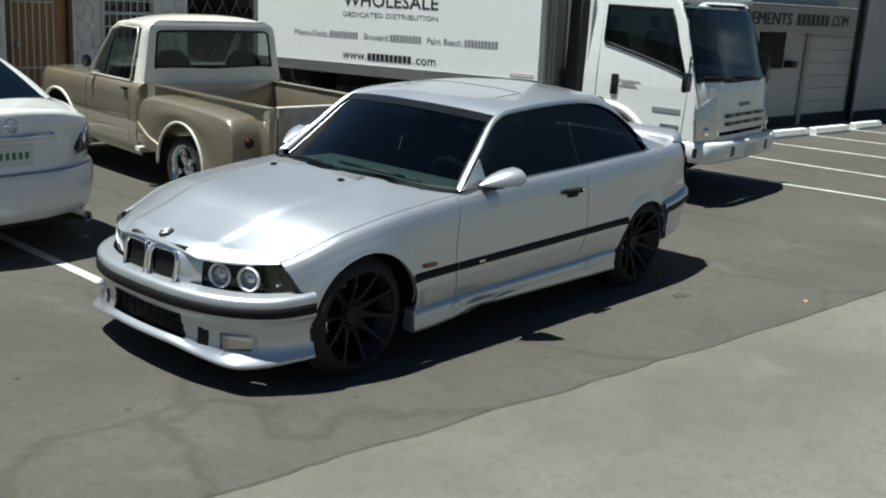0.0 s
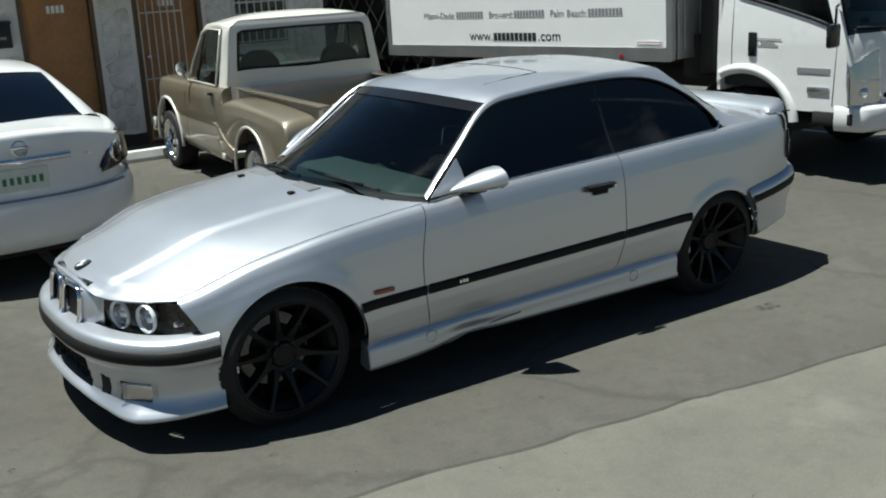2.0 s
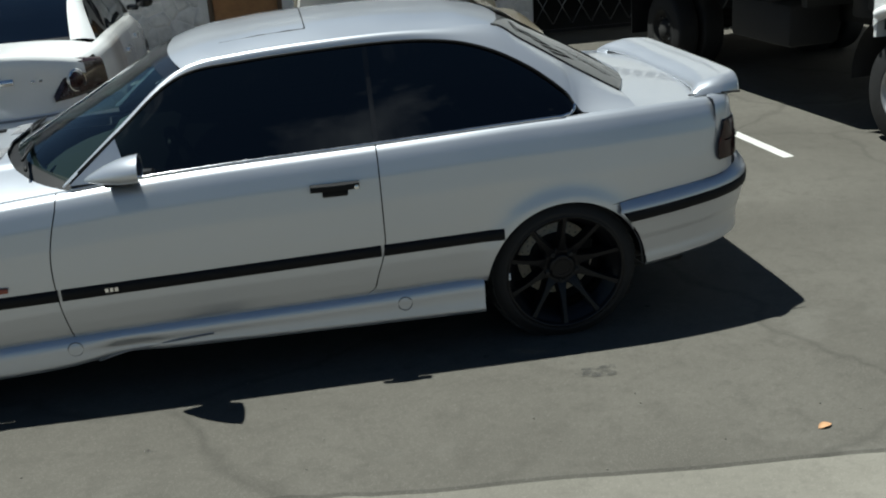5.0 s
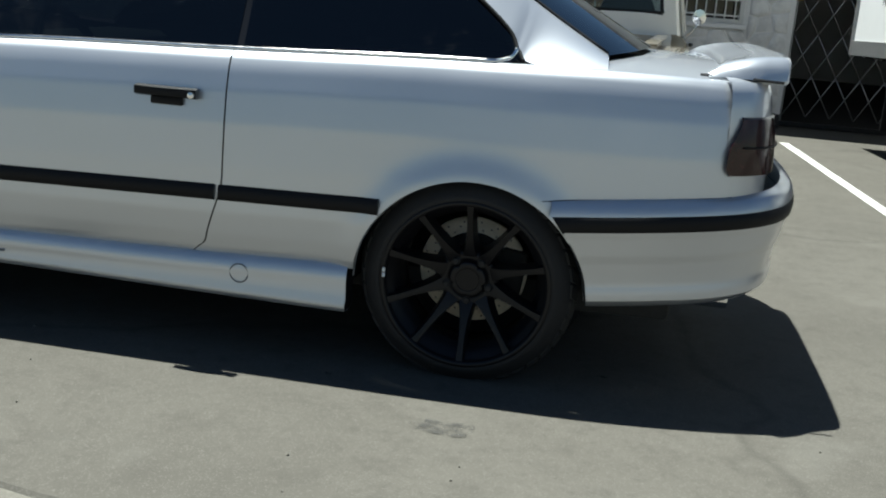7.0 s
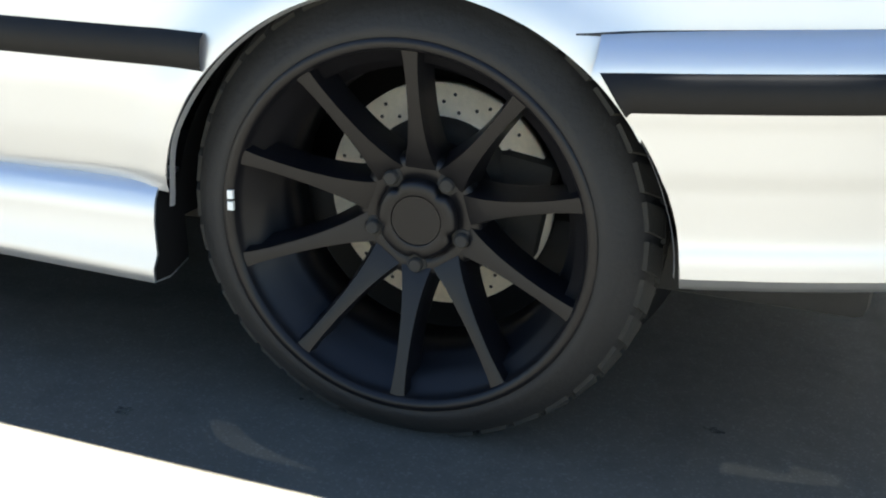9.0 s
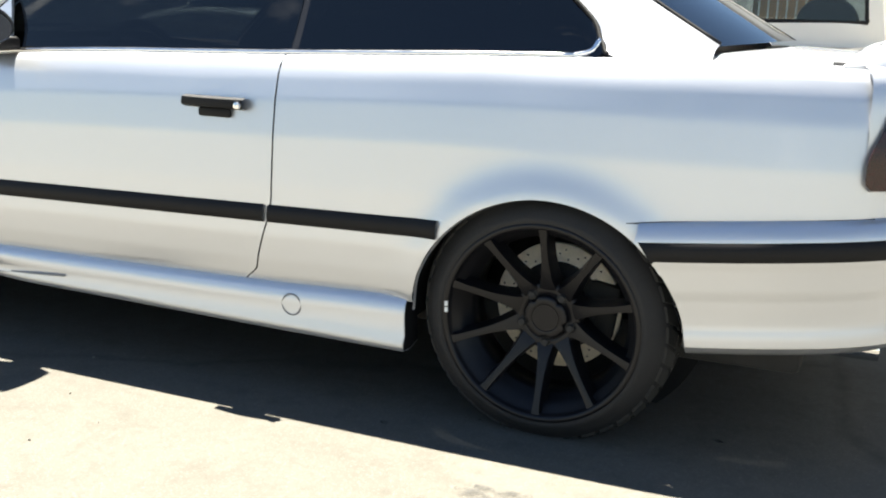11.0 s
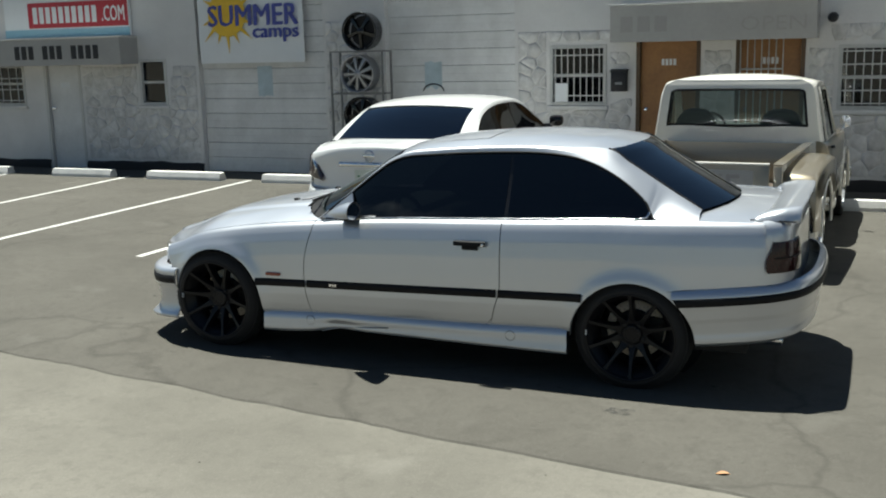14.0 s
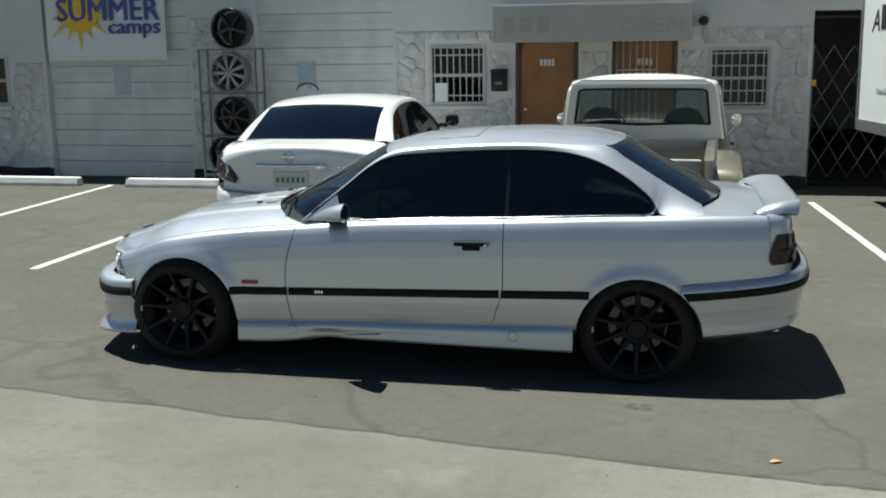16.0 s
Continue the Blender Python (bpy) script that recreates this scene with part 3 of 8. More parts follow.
barred_window("window_3", *WINS["window_3"], 0, 0)
barred_window("window_4", *WINS["window_4"], 5, 4)


def flush_door(name, a, b, h, material, label, security=False):
    d = thing(name, label, "door", pose((a + b) / 2, WALL, 0), kind="structure")
    w = (b - a) / 2
    fr = bmesh.new()
    for lo, hi in (((-w, -0.012, 0), (-w + 0.05, 0.12, h)), ((w - 0.05, -0.012, 0), (w, 0.12, h)), ((-w + 0.05, -0.010, h - 0.05), (w - 0.05, 0.118, h))):
        box(fr, lo, hi)
    part("door_frame", fr, M_DARKWOOD if material is M_WOOD else M_IRON, d, smooth=0, bevel=0.003)
    part("door_leaf", boxed((-w + 0.053, 0.05, 0.015), (w - 0.053, 0.095, h - 0.053), 0.003), material, d, smooth=0)
    part("door_handle", laid(lathe(bmesh.new(), [(0.0, -0.055), (0.022, -0.05), (0.028, -0.03), (0.015, -0.02), (0.012, 0.0), (0.03, 0.003)], 16), pose(-w + 0.13, 0.048, 1.0)), M_CHROME, d, "round metal door knob")
    plate = bmesh.new()
    for i in range(4):
        box(plate, (-0.09 + i * 0.05, 0.044, h - 0.44), (-0.055 + i * 0.05, 0.0495, h - 0.36))
    part("number_bars", plate, M_VINYLW, d, "pale bars in place of a number", smooth=0)
    if security:
        g = bmesh.new()
        for i in range(7):
            x = -w + 0.06 + (2 * w - 0.12) * i / 6 * 0.72
            tube(g, [(x, -0.03, 0.05), (x, -0.03, h - 0.05)], 0.008, 6)
        for z in (0.06, 0.75, 1.5, h - 0.05):
            tube(g, [(-w + 0.06, -0.035, z), (-w + 0.06 + (2 * w - 0.12) * 0.72, -0.035, z)], 0.010, 6)
        part("security_grille", g, M_IRON, d, "thin white iron door grille")
    return d


flush_door("door_1", *DOORS["door_1"], 2.0, M_WOOD, "orange-brown wooden office door, closed")
flush_door("door_2", *DOORS["door_2"], 2.0, M_WOOD, "orange-brown wooden office door behind an iron grille", True)
flush_door("door_3", *DOORS["door_3"], 1.78, M_ROLL, "white painted steel door, closed")


def canopy(x0, x1, z0, z1, out, label, lettering=None):
    c = thing("canopy", label, "canopy", pose((x0 + x1) / 2, WALL, z0), "door canopies")
    w, h = (x1 - x0) / 2, z1 - z0
    part("fascia", boxed((-w, -out, 0), (w, -out + 0.04, h), 0.006), M_CANOPY, c, smooth=0)
    for s in (-1, 1):
        part("side_panel", boxed((s * w - 0.02 if s > 0 else -w, -out + 0.041, 0.002), (w if s > 0 else -w + 0.02, -0.004, h - 0.002)), M_CANOPY, c, smooth=0)
    part("soffit", boxed((-w + 0.021, -out + 0.041, 0.01), (w - 0.021, -0.004, 0.03)), M_CANOPY, c, smooth=0)
    part("canopy_top", boxed((-w + 0.021, -out + 0.041, h - 0.04), (w - 0.021, -0.004, h - 0.01)), M_CANOPY, c, smooth=0)
    part("drip_edge", boxed((-w - 0.012, -out - 0.014, h), (w + 0.012, -0.004, h + 0.022), 0.004), M_IRON, c, smooth=0)
    return c


office = canopy(0.735, 3.16, 1.86, 2.30, 0.57, "grey sheet-metal canopy box over the office doors")
part("faded_lettering", laid(words("OPEN", 0.235, 0.002, 0.74), Matrix.Translation((0.36, -0.574, 0.11)) @ FACE_S), M_FADED, office, "faded grey lettering", smooth=0)
for i in range(3):
    part("faded_letter", boxed((-1.08 + i * 0.21, -0.574, 0.12), (-0.93 + i * 0.21, -0.570, 0.31)), M_FADED, office, "faded illegible letter", smooth=0)
left_can = canopy(-10.1, -6.97, 1.70, 2.11, 0.43, "grey canopy box over the gym door")
for i, k in enumerate((0, 1, 2, 4, 5, 6, 8, 9, 10, 11)):
    part("number_bar", boxed((-0.55 + k * 0.145, -0.436, 0.10), (-0.45 + k * 0.145, -0.431, 0.31)), M_INK, left_can, "black bar in place of a character", smooth=0)

ac = thing("wall_air_conditioner", "pale louvred air conditioner set in the wall above the canopy", "air conditioner", pose(2.52, WALL, 2.49))
part("casing", boxed((-0.24, -0.14, 0), (0.24, -0.003, 0.34), 0.012), M_IRON, ac)
for i in range(5):
    part("louvre", boxed((-0.20, -0.155, 0.04 + i * 0.056), (0.20, -0.143, 0.072 + i * 0.056), 0.003), M_BLACKIRON if i % 2 else M_STEEL, ac, smooth=0)

mb = thing("mailbox", "black metal wall mailbox with a sloped lid", "mailbox", pose(0.735, WALL, 1.235))
part("body", boxed((-0.105, -0.09, 0), (0.105, -0.003, 0.26), 0.01), M_BLACKIRON, mb)
part("lid", laid(boxed((-0.115, -0.11, 0), (0.115, -0.003, 0.022), 0.006), pose(0, 0, 0.265, 8)), M_BLACKIRON, mb)
part("name_slot", boxed((-0.045, -0.096, 0.09), (0.045, -0.091, 0.12)), M_INKGREY, mb, "small grey label", smooth=0)
part("paper_notice", boxed((-0.12, WALL - 0.062, 1.10), (0.045, WALL - 0.058, 1.345)), M_VINYLW, None, smooth=0)
tagged(bpy.data.objects["paper_notice"], "white paper notice fixed behind the window bars", "notice")
cam_box = thing("security_camera", "small dark security camera on the wall", "camera", pose(3.31, WALL, 2.10))
part("bracket", boxed((-0.03, -0.08, -0.015), (0.03, -0.003, 0.015), 0.004), M_BLACKIRON, cam_box)
part("housing", laid(lathe(bmesh.new(), [(0.0, -0.17), (0.045, -0.165), (0.06, -0.12), (0.06, -0.08), (0.0, -0.078)], 16), pose(0, 0, 0)), M_BLACKIRON, cam_box)
tagged(part("wall_lamp_ring", lathe(bmesh.new(), [(0.05, -0.02), (0.062, -0.015), (0.062, -0.004)], 20, pose(3.19, WALL, 1.67)), M_IRON), "small round white fitting on the wall", "wall fitting")

# ---- banners ----
banner = thing("banner", "white vinyl banner with a yellow sun and navy lettering", "banner", pose(-5.775, WALL - 0.022, 1.685))
bm = bmesh.new()
P = []
for i in range(13):
    x = 1.83 * i / 12
    P.append([(x, 0.008 * math.sin(i * 1.3) + 0.005 * math.sin(j * 1.7 + i), 1.10 * j / 8) for j in range(9)])
part("sheet", grid(P, None, bm), M_VINYLW, banner)
SX, SZ = 0.53, 0.72
sun_pts = [(SX + 0.33 * math.cos(a * math.tau / 40), SZ + 0.33 * math.sin(a * math.tau / 40)) for a in range(40)]
part("sun_print", outline(sun_pts, 0.004, Matrix.Translation((0, -0.020, 0)) @ FACE_S), M_YELLOW, banner, "yellow sun disc", smooth=0)
for i in range(15):
    a, r = i * math.tau / 15 + 0.1, 0.58 if i % 2 else 0.47
    ray = [(SX + q * math.cos(a + d), SZ + q * math.sin(a + d)) for q, d in ((0.31, -0.10), (r, 0.03), (0.31, 0.10))]
    if max(p[1] for p in ray) < 1.09 and min(p[0] for p in ray) > 0.01:
        part("sun_ray", outline(ray, 0.003, Matrix.Translation((0, -0.020, 0)) @ FACE_S), M_YELLOW, banner, "yellow sun ray", smooth=0)
part("lettering", laid(words("SUMMER", 0.44, 0.004, 1.58, 0.012), Matrix.Translation((0.19, -0.027, 0.545)) @ FACE_S), M_NAVY, banner, "navy lettering", smooth=0)
part("lettering", laid(words("camps", 0.29, 0.004, 0.80, 0.009), Matrix.Translation((0.97, -0.027, 0.365)) @ FACE_S), M_NAVY, banner, "navy lettering", smooth=0)

sign = thing("wall_sign", "white wall sign with a red lettered band over the canopy", "sign", pose(-9.6, WALL - 0.06, 2.15))
part("board", boxed((0, 0, 0), (2.56, 0.05, 0.74), 0.006), M_VINYLW, sign, smooth=0)
part("blue_edge", boxed((0, -0.006, 0.0), (2.56, -0.002, 0.13)), M_LBLUE, sign, smooth=0)
part("red_band", boxed((0.52, -0.006, 0.15), (2.54, -0.002, 0.55)), M_RED, sign, smooth=0)
for i in range(10):
    part("lettering_bar", boxed((0.62 + i * 0.135, -0.010, 0.22), (0.71 + i * 0.135, -0.007, 0.48)), M_VINYLW, sign, "pale bar in place of a business name", smooth=0)
part("lettering", laid(words(".COM", 0.34, 0.004, 0.45, 0.006), Matrix.Translation((2.03, -0.009, 0.23)) @ FACE_S), M_VINYLW, sign, "pale lettering", smooth=0)

# ---- folding gate in the open bay ----
gate = thing("folding_gate", "black folding scissor gate across the dark open bay", "gate", pose(GATE[0], WALL + 0.10, 0))
for x in (0.02, GATE[1] - GATE[0] - 0.02):
    part("upright", boxed((x - 0.012, -0.012, 0.05), (x + 0.012, 0.012, 1.80), 0.003), M_STEEL, gate, smooth=0)
for z in (0.06, 2.12):
    part("guide_rail", boxed((0.0, -0.015, z - 0.02), (GATE[1] - GATE[0], 0.015, z + 0.02), 0.003), M_BLACKIRON, gate, smooth=0)
GP = 0.235
for i in range(int((GATE[1] - GATE[0]) / GP)):
    for k in range(4):
        for s in (0, 1):
            a, b = (0.03 + (i + s) * GP, 0.14 + 0.41 * k), (0.03 + (i + 1 - s) * GP, 0.14 + 0.41 * (k + 1))
            part("lattice_bar", tube(bmesh.new(), [(a[0], -0.020 + 0.03 * s, a[1]), (b[0], -0.020 + 0.03 * s, b[1])], 0.007, 5), M_STEEL, gate)
part("padlock", boxed((0.0, -0.05, 1.28), (0.07, -0.025, 1.36), 0.008), M_YELLOW, gate, "small brass padlock")

# ---- right wing with its own sign ----
WX, WY = 8.4, 3.25
wing_turn = pose(WX, WY, 0, 0, 0, -4.9)
wing = thing("wing_building", "stucco wing of the warehouse row, shade put into its grey, with a sign canopy", "building", wing_turn)
part("wall", boxed((0, 0, 0), (7.15, 0.25, 3.0)), M_WING, wing, smooth=0)
part("wall", boxed((7.28, -0.12, 0), (24, 0.25, 3.0)), M_WING, wing, "pale taller end bay", smooth=0)
part("wall", boxed((0, 0.26, 0), (0.25, 7.5, 3.0)), M_WING, wing, smooth=0)
part("roof", boxed((-0.05, -0.15, 3.01), (24, 7.5, 3.15)), M_CANOPY, wing, smooth=0)
part("foot", boxed((0, -0.02, 0.0), (7.14, -0.003, 0.17)), M_BASE, wing, smooth=0)
part("foot", boxed((7.3, -0.14, 0.0), (24, -0.123, 0.17)), M_BASE, wing, smooth=0)
part("sign_board", boxed((1.4, -0.36, 1.56), (6.3, -0.003, 1.96), 0.01), M_SIGN, wing, "long grey sign box", smooth=0)
part("sign_cap", boxed((1.38, -0.375, 1.964), (6.32, -0.003, 1.985), 0.004), M_IRON, wing, "pale metal cap on the sign box", smooth=0)
part("lettering", laid(words("SUPPLEMENTS", 0.26, 0.004, 2.10, 0.006), Matrix.Translation((2.05, -0.366, 1.67)) @ FACE_S), M_INK, wing, "black lettering", smooth=0)
for i in range(7):
    part("lettering_bar", boxed((4.32 + i * 0.155, -0.368, 1.67), (4.43 + i * 0.155, -0.363, 1.85)), M_INK, wing, "black bar in place of a letter", smooth=0)
part("lettering", laid(words(".COM", 0.26, 0.004, 0.60, 0.006), Matrix.Translation((5.45, -0.366, 1.67)) @ FACE_S), M_INK, wing, "black lettering", smooth=0)
part("door_jamb", boxed((5.36, -0.05, 0.0), (5.48, -0.004, 1.54), 0.006), M_SIGN, wing, "dark door jamb", smooth=0)
for i in range(6):
    part("door_section", boxed((5.50, -0.030, 0.18 + i * 0.218), (7.05, -0.004, 0.39 + i * 0.218), 0.005), M_WING, wing, "pale roll-up door section", smooth=0)
# Opaque near-black slab, the room's darkness put into its colour.
part("window", boxed((3.88, -0.03, 0.97), (4.66, -0.004, 1.545)), M_DARKROOM, wing, "near-black slab standing for the window of an unlit room", smooth=0)
part("window_sill", boxed((3.84, -0.06, 0.93), (4.70, -0.004, 0.966), 0.006), M_WING, wing, smooth=0)
lamp_w = part("wall_lamp", boxed((4.74, -0.16, 0.98), (4.93, -0.004, 1.09), 0.012), M_BLACKIRON, wing, "small dark wall lamp")
part("downpipe", tube(bmesh.new(), [(7.20, -0.07, 0.02), (7.20, -0.07, 3.0)], 0.05, 10), M_BLACKIRON, wing, "dark downpipe")

# ---- the silver coupe: x runs from its nose to its tail, its left flank faces -y ----
coupe = thing("coupe_car", "silver two-door coupe with black wheels, tinted windows and boot spoiler", "car", pose(0, 0, 0))
c_W = knots([(-0.46, 0.725), (-0.38, 0.762), (-0.28, 0.795), (-0.15, 0.825), (0.04, 0.846), (0.3, 0.851), (0.73, 0.852), (1.9, 0.854), (2.5, 0.852), (2.9, 0.84), (3.1, 0.815), (3.3, 0.775), (3.36, 0.758), (3.415, 0.735), (3.465, 0.702), (3.58, 0.63)])
c_sh = knots([(-0.46, 0.655), (-0.36, 0.672), (-0.25, 0.702), (-0.1, 0.744), (0.15, 0.79), (0.45, 0.826), (0.75, 0.852), (1.05, 0.876), (1.95, 0.912), (2.7, 0.940), (3.18, 0.944), (3.58, 0.935)])
c_bot = knots([(-0.46, 0.27), (0.4, 0.285), (0.75, 0.298), (1.9, 0.318), (2.4, 0.330), (3.0, 0.30), (3.6, 0.33)])
FAX, RAX, FZ, RZ, AR = 0.040, 2.705, 0.318, 0.278, 0.340


def flare(x, z):
    g = 0.0
    for ax, az in ((FAX, FZ), (RAX, RZ)):
        d = math.hypot(x - ax, z - az) - AR
        g += 0.014 * math.exp(-(d / 0.055) ** 2)
    return g


SIDE = ((0.036, None), (0.022, 0.02), (0.010, 0.10), (0.0, 0.22), (0.003, 0.45), (0.010, 0.66), (0.022, 0.82), (0.037, 0.925), (0.052, 0.975), (0.068, 1.0), (0.082, 1.010), (0.10, 1.012))


def side_pt(x, v):
    """A point of the left flank; v runs 0 at the sill to 1 at the inner shoulder."""
    w, s, b = c_W(x), c_sh(x), c_bot(x)
    k = v * (len(SIDE) - 1)
    i = min(int(k), len(SIDE) - 2)
    t = k - i
    d0, z0 = SIDE[i]
    d1, z1 = SIDE[i + 1]
    z0 = -0.02 if z0 is None else z0
    inset, h = d0 + (d1 - d0) * t, z0 + (z1 - z0) * t
    z = b + (s - b) * h
    return Vector((x, -(w - inset + flare(x, z)), z))


def side_y(x, z):
    """The flank's y at a place given by x and z."""
    h = (z - c_bot(x)) / (c_sh(x) - c_bot(x))
    return -(c_W(x) - float(np.interp(h, [-0.02 if q is None else q for d, q in SIDE], [d for d, q in SIDE])) + flare(x, z))


def seam_front(z):
    return 0.722 + 0.22 * max(0, (z - 0.62)) ** 1.5 - 0.03 * math.sin(min(max((z - 0.30) / 0.5, 0), 1) * math.pi)


def seam_rear(z):
    return 1.962 - 0.055 * step01(0.56, 0.32, z) - 0.05 * step01(0.36, 0.30, z)


def flank_grid(lo, hi, n, nv=72):
    """Columns between two edge lines that may bend with height."""
    P = []
    hs, vs = [-0.02 if q is None else q for d, q in SIDE], [k / (len(SIDE) - 1) for k in range(len(SIDE))]
    levels = [float(np.interp(-0.02 + 0.945 * j / (nv - 12), hs, vs)) for j in range(nv - 12)]
    levels += [levels[-1] + (1 - levels[-1]) * (j + 1) / 13 for j in range(13)]
    for i in range(n + 1):
        row = []
        for v in levels:
            za, zb = side_pt(lo(0.6), v).z, side_pt(hi(0.6), v).z
            x = lo(za) + (hi(zb) - lo(za)) * i / n
            row.append(side_pt(x, v))
        P.append(row)
    return P


def cut_arch(bm, ax, az, r, yof=None):
    """Open a wheel arch: drop what lies inside it and bring the rim to a true arc that runs straight down below the axle."""
    def inside(co):
        dx, dz = co.x - ax, co.z - az
        if dz < 0:
            return abs(dx) - (r + 0.015 * min(1, -dz / 0.15))
        return math.hypot(dx, dz) - r
    es = [e.calc_length() for e in bm.edges]
    tol = 1.35 * sum(es) / len(es)
    dead = [f for f in bm.faces if inside(f.calc_center_median()) < 0]
    bmesh.ops.delete(bm, geom=dead, context="FACES")
    for v in [v for v in bm.verts if not v.link_faces]:
        bm.verts.remove(v)
    for v in bm.verts:
        d = inside(v.co)
        if d < 0 or (d < tol and v.is_boundary):
            dx, dz = v.co.x - ax, v.co.z - az
            if dz < 0:
                if d < 0 or abs(d) < tol * 0.7:
                    v.co.x = ax + math.copysign(r + 0.015 * min(1, -dz / 0.15), dx)
            else:
                k = r / max(1e-6, math.hypot(dx, dz))
                v.co.x, v.co.z = ax + dx * k, az + dz * k
            if yof:
                v.co.y = yof(v.co.x, v.co.z)
    return bm


def both_sides(name, make, material, parent, label="", solid=0.004, **kw):
    made = []
    for s in (1, -1):
        bm = make()
        if s < 0:
            for v in bm.verts:
                v.co.y = -v.co.y
            bmesh.ops.reverse_faces(bm, faces=bm.faces)
        made.append(part(name, bm, material, parent, label, solid=solid, **kw))
    return made


GAP = 0.0025
both_sides("front_fender", lambda: cut_arch(grid(flank_grid(lambda z: -0.297 - 0.050 * step01(0.50, 0.53, z) - 0.045 * min(max((z - 0.535) / 0.115, 0), 1), lambda z: seam_front(z) - GAP, 110)), FAX, FZ, AR, side_y), M_SILVER, coupe)
car_doors = both_sides("door", lambda: grid(flank_grid(lambda z: seam_front(z) + GAP, lambda z: seam_rear(z) - GAP, 40)), M_SILVER, coupe)


def quarter():
    bm = cut_arch(grid(flank_grid(lambda z: seam_rear(z) + GAP, lambda z: 3.408, 146)), RAX, RZ, AR, side_y)
    low_faces = [f for f in bm.faces if f.calc_center_median().x > 3.06 and f.calc_center_median().z < 0.57]
    bmesh.ops.delete(bm, geom=low_faces, context="FACES")
    flap = [f for f in bm.faces if f.calc_center_median().x > 2.99 and f.calc_center_median().z < 0.56]
    bmesh.ops.delete(bm, geom=flap, context="FACES")
    return bm


both_sides("rear_quarter", quarter, M_SILVER, coupe)
part("bumper_seam", tube(bmesh.new(), [(x, -(c_W(x) + flare(x, 0.6) - 0.004), 0.590 + 0.085 * (x - 2.98)) for x in (2.90, 2.97, 3.05, 3.15, 3.25, 3.35, 3.42)], 0.0045, 6), M_INK, coupe)


def arch_lip(ax, az):
    """The rolled inner edge of an arch."""
    P = []
    for i in range(61):
        a = radians(3 + 174 * i / 60)
        x, z = ax + AR * math.cos(a), az + AR * math.sin(a)
        if math.sin(a) < 0:
            x = ax + math.copysign(AR + 0.003, math.cos(a))
        y = -(c_W(x) - 0.006 - 0.014 * step01(0.42, 0.30, z) + flare(x, z) * step01(0.30, 0.42, z))
        P.append([(x, y + 0.006, z), (ax + (x - ax) * 0.996, y + 0.009, az + (z - az) * 0.996), (ax + (x - ax) * 0.992, y + 0.016, az + (z - az) * 0.992)])
    return grid(P)


def arch_well(ax, az):
    P = []
    for i in range(41):
        a = radians(6 + 176 * i / 40)
        P.append([(ax + (AR + 0.012) * math.cos(a), y, az + (AR + 0.012) * math.sin(a)) for y in (-0.785, -0.5, -0.42)])
    bm = grid(P)
    lathe(bm, [(0.02, -0.42), (AR + 0.012, -0.42)], 40, pose(ax, 0, az) @ Matrix.Rotation(math.pi, 4, 'Y'), math.pi)
    lathe(bm, [(0.02, -0.42), (AR + 0.012, -0.42)], 40, pose(ax, 0, az), math.pi)
    return bm


for ax, az in ((FAX, FZ), (RAX, RZ)):
    both_sides("arch_lip", lambda: arch_lip(ax, az), M_SILVER, coupe, solid=0)
    both_sides("arch_liner", lambda: arch_well(ax, az), M_RUBBER, coupe, "black wheel-arch liner", solid=0)

# dark structure behind the panel gaps
tagged(part("inner_shell", boxed((0.46, -0.76, 0.26), (2.25, 0.76, 0.80), 0.02), M_CHASSIS, coupe), "dark inner shell")
part("underbody", boxed((-0.45, -0.62, 0.21), (3.3, 0.62, 0.30), 0.02), M_CHASSIS, coupe, "dark underbody")
part("undertray", boxed((-0.55, -0.50, 0.222), (-0.32, 0.50, 0.230), 0.003), M_CHASSIS, coupe, "black plastic undertray")
part("front_shroud", boxed((-0.34, -0.40, 0.214), (0.5, 0.40, 0.30), 0.01), M_CHASSIS, coupe)
part("engine_bay", boxed((-0.50, -0.42, 0.30), (0.46, 0.42, 0.60), 0.02), M_CHASSIS, coupe, "dark engine bay")
part("boot_floor", boxed((2.26, -0.40, 0.30), (3.45, 0.40, 0.80), 0.02), M_CHASSIS, coupe, "dark boot tub")

# ---- hood ----
c_hz = knots([(-0.66, 0.655), (-0.60, 0.685), (-0.535, 0.708), (-0.35, 0.772), (-0.21, 0.815), (0.05, 0.862), (0.315, 0.897), (0.5, 0.918), (0.85, 0.93)])
c_hf = knots([(0, -0.606), (0.30, -0.598), (0.42, -0.592), (0.55, -0.576), (0.75, -0.53), (0.9, -0.465), (1.0, -0.385)])
c_cowl = knots([(0, 0.44), (0.4, 0.485), (0.7, 0.575), (0.9, 0.69), (1.0, 0.785)])


def hood_pt(x, t):
    e = c_W(max(x, -0.45)) - 0.10
    ze = c_sh(max(x, -0.46)) + 0.012 * (c_sh(x) - c_bot(x))
    u = abs(t)
    z = ze + (c_hz(x) - ze) * (1 - u ** 2.8)
    y = t * e
    z += 0.010 * step01(0.455, 0.405, abs(y) + 0.10 * (0.4 - x)) - 0.004 * step01(0.30, 0.0, abs(y))
    lip = step01(c_hf(u) + 0.085, c_hf(u), x) ** 1.5
    edge = 0.6565 + 0.030 * (1 - min(1, u / 0.52) ** 2.5)
    return Vector((x, y, z + (edge - z) * lip))


def hood_grid(nx=70, nt=72):
    P = []
    for i in range(nx + 1):
        row = []
        for j in range(nt + 1):
            t = -0.995 + 1.99 * j / nt
            a, b = c_hf(abs(t)), c_cowl(abs(t))
            row.append(hood_pt(a + (b - a) * i / nx, t))
        P.append(row)
    return P


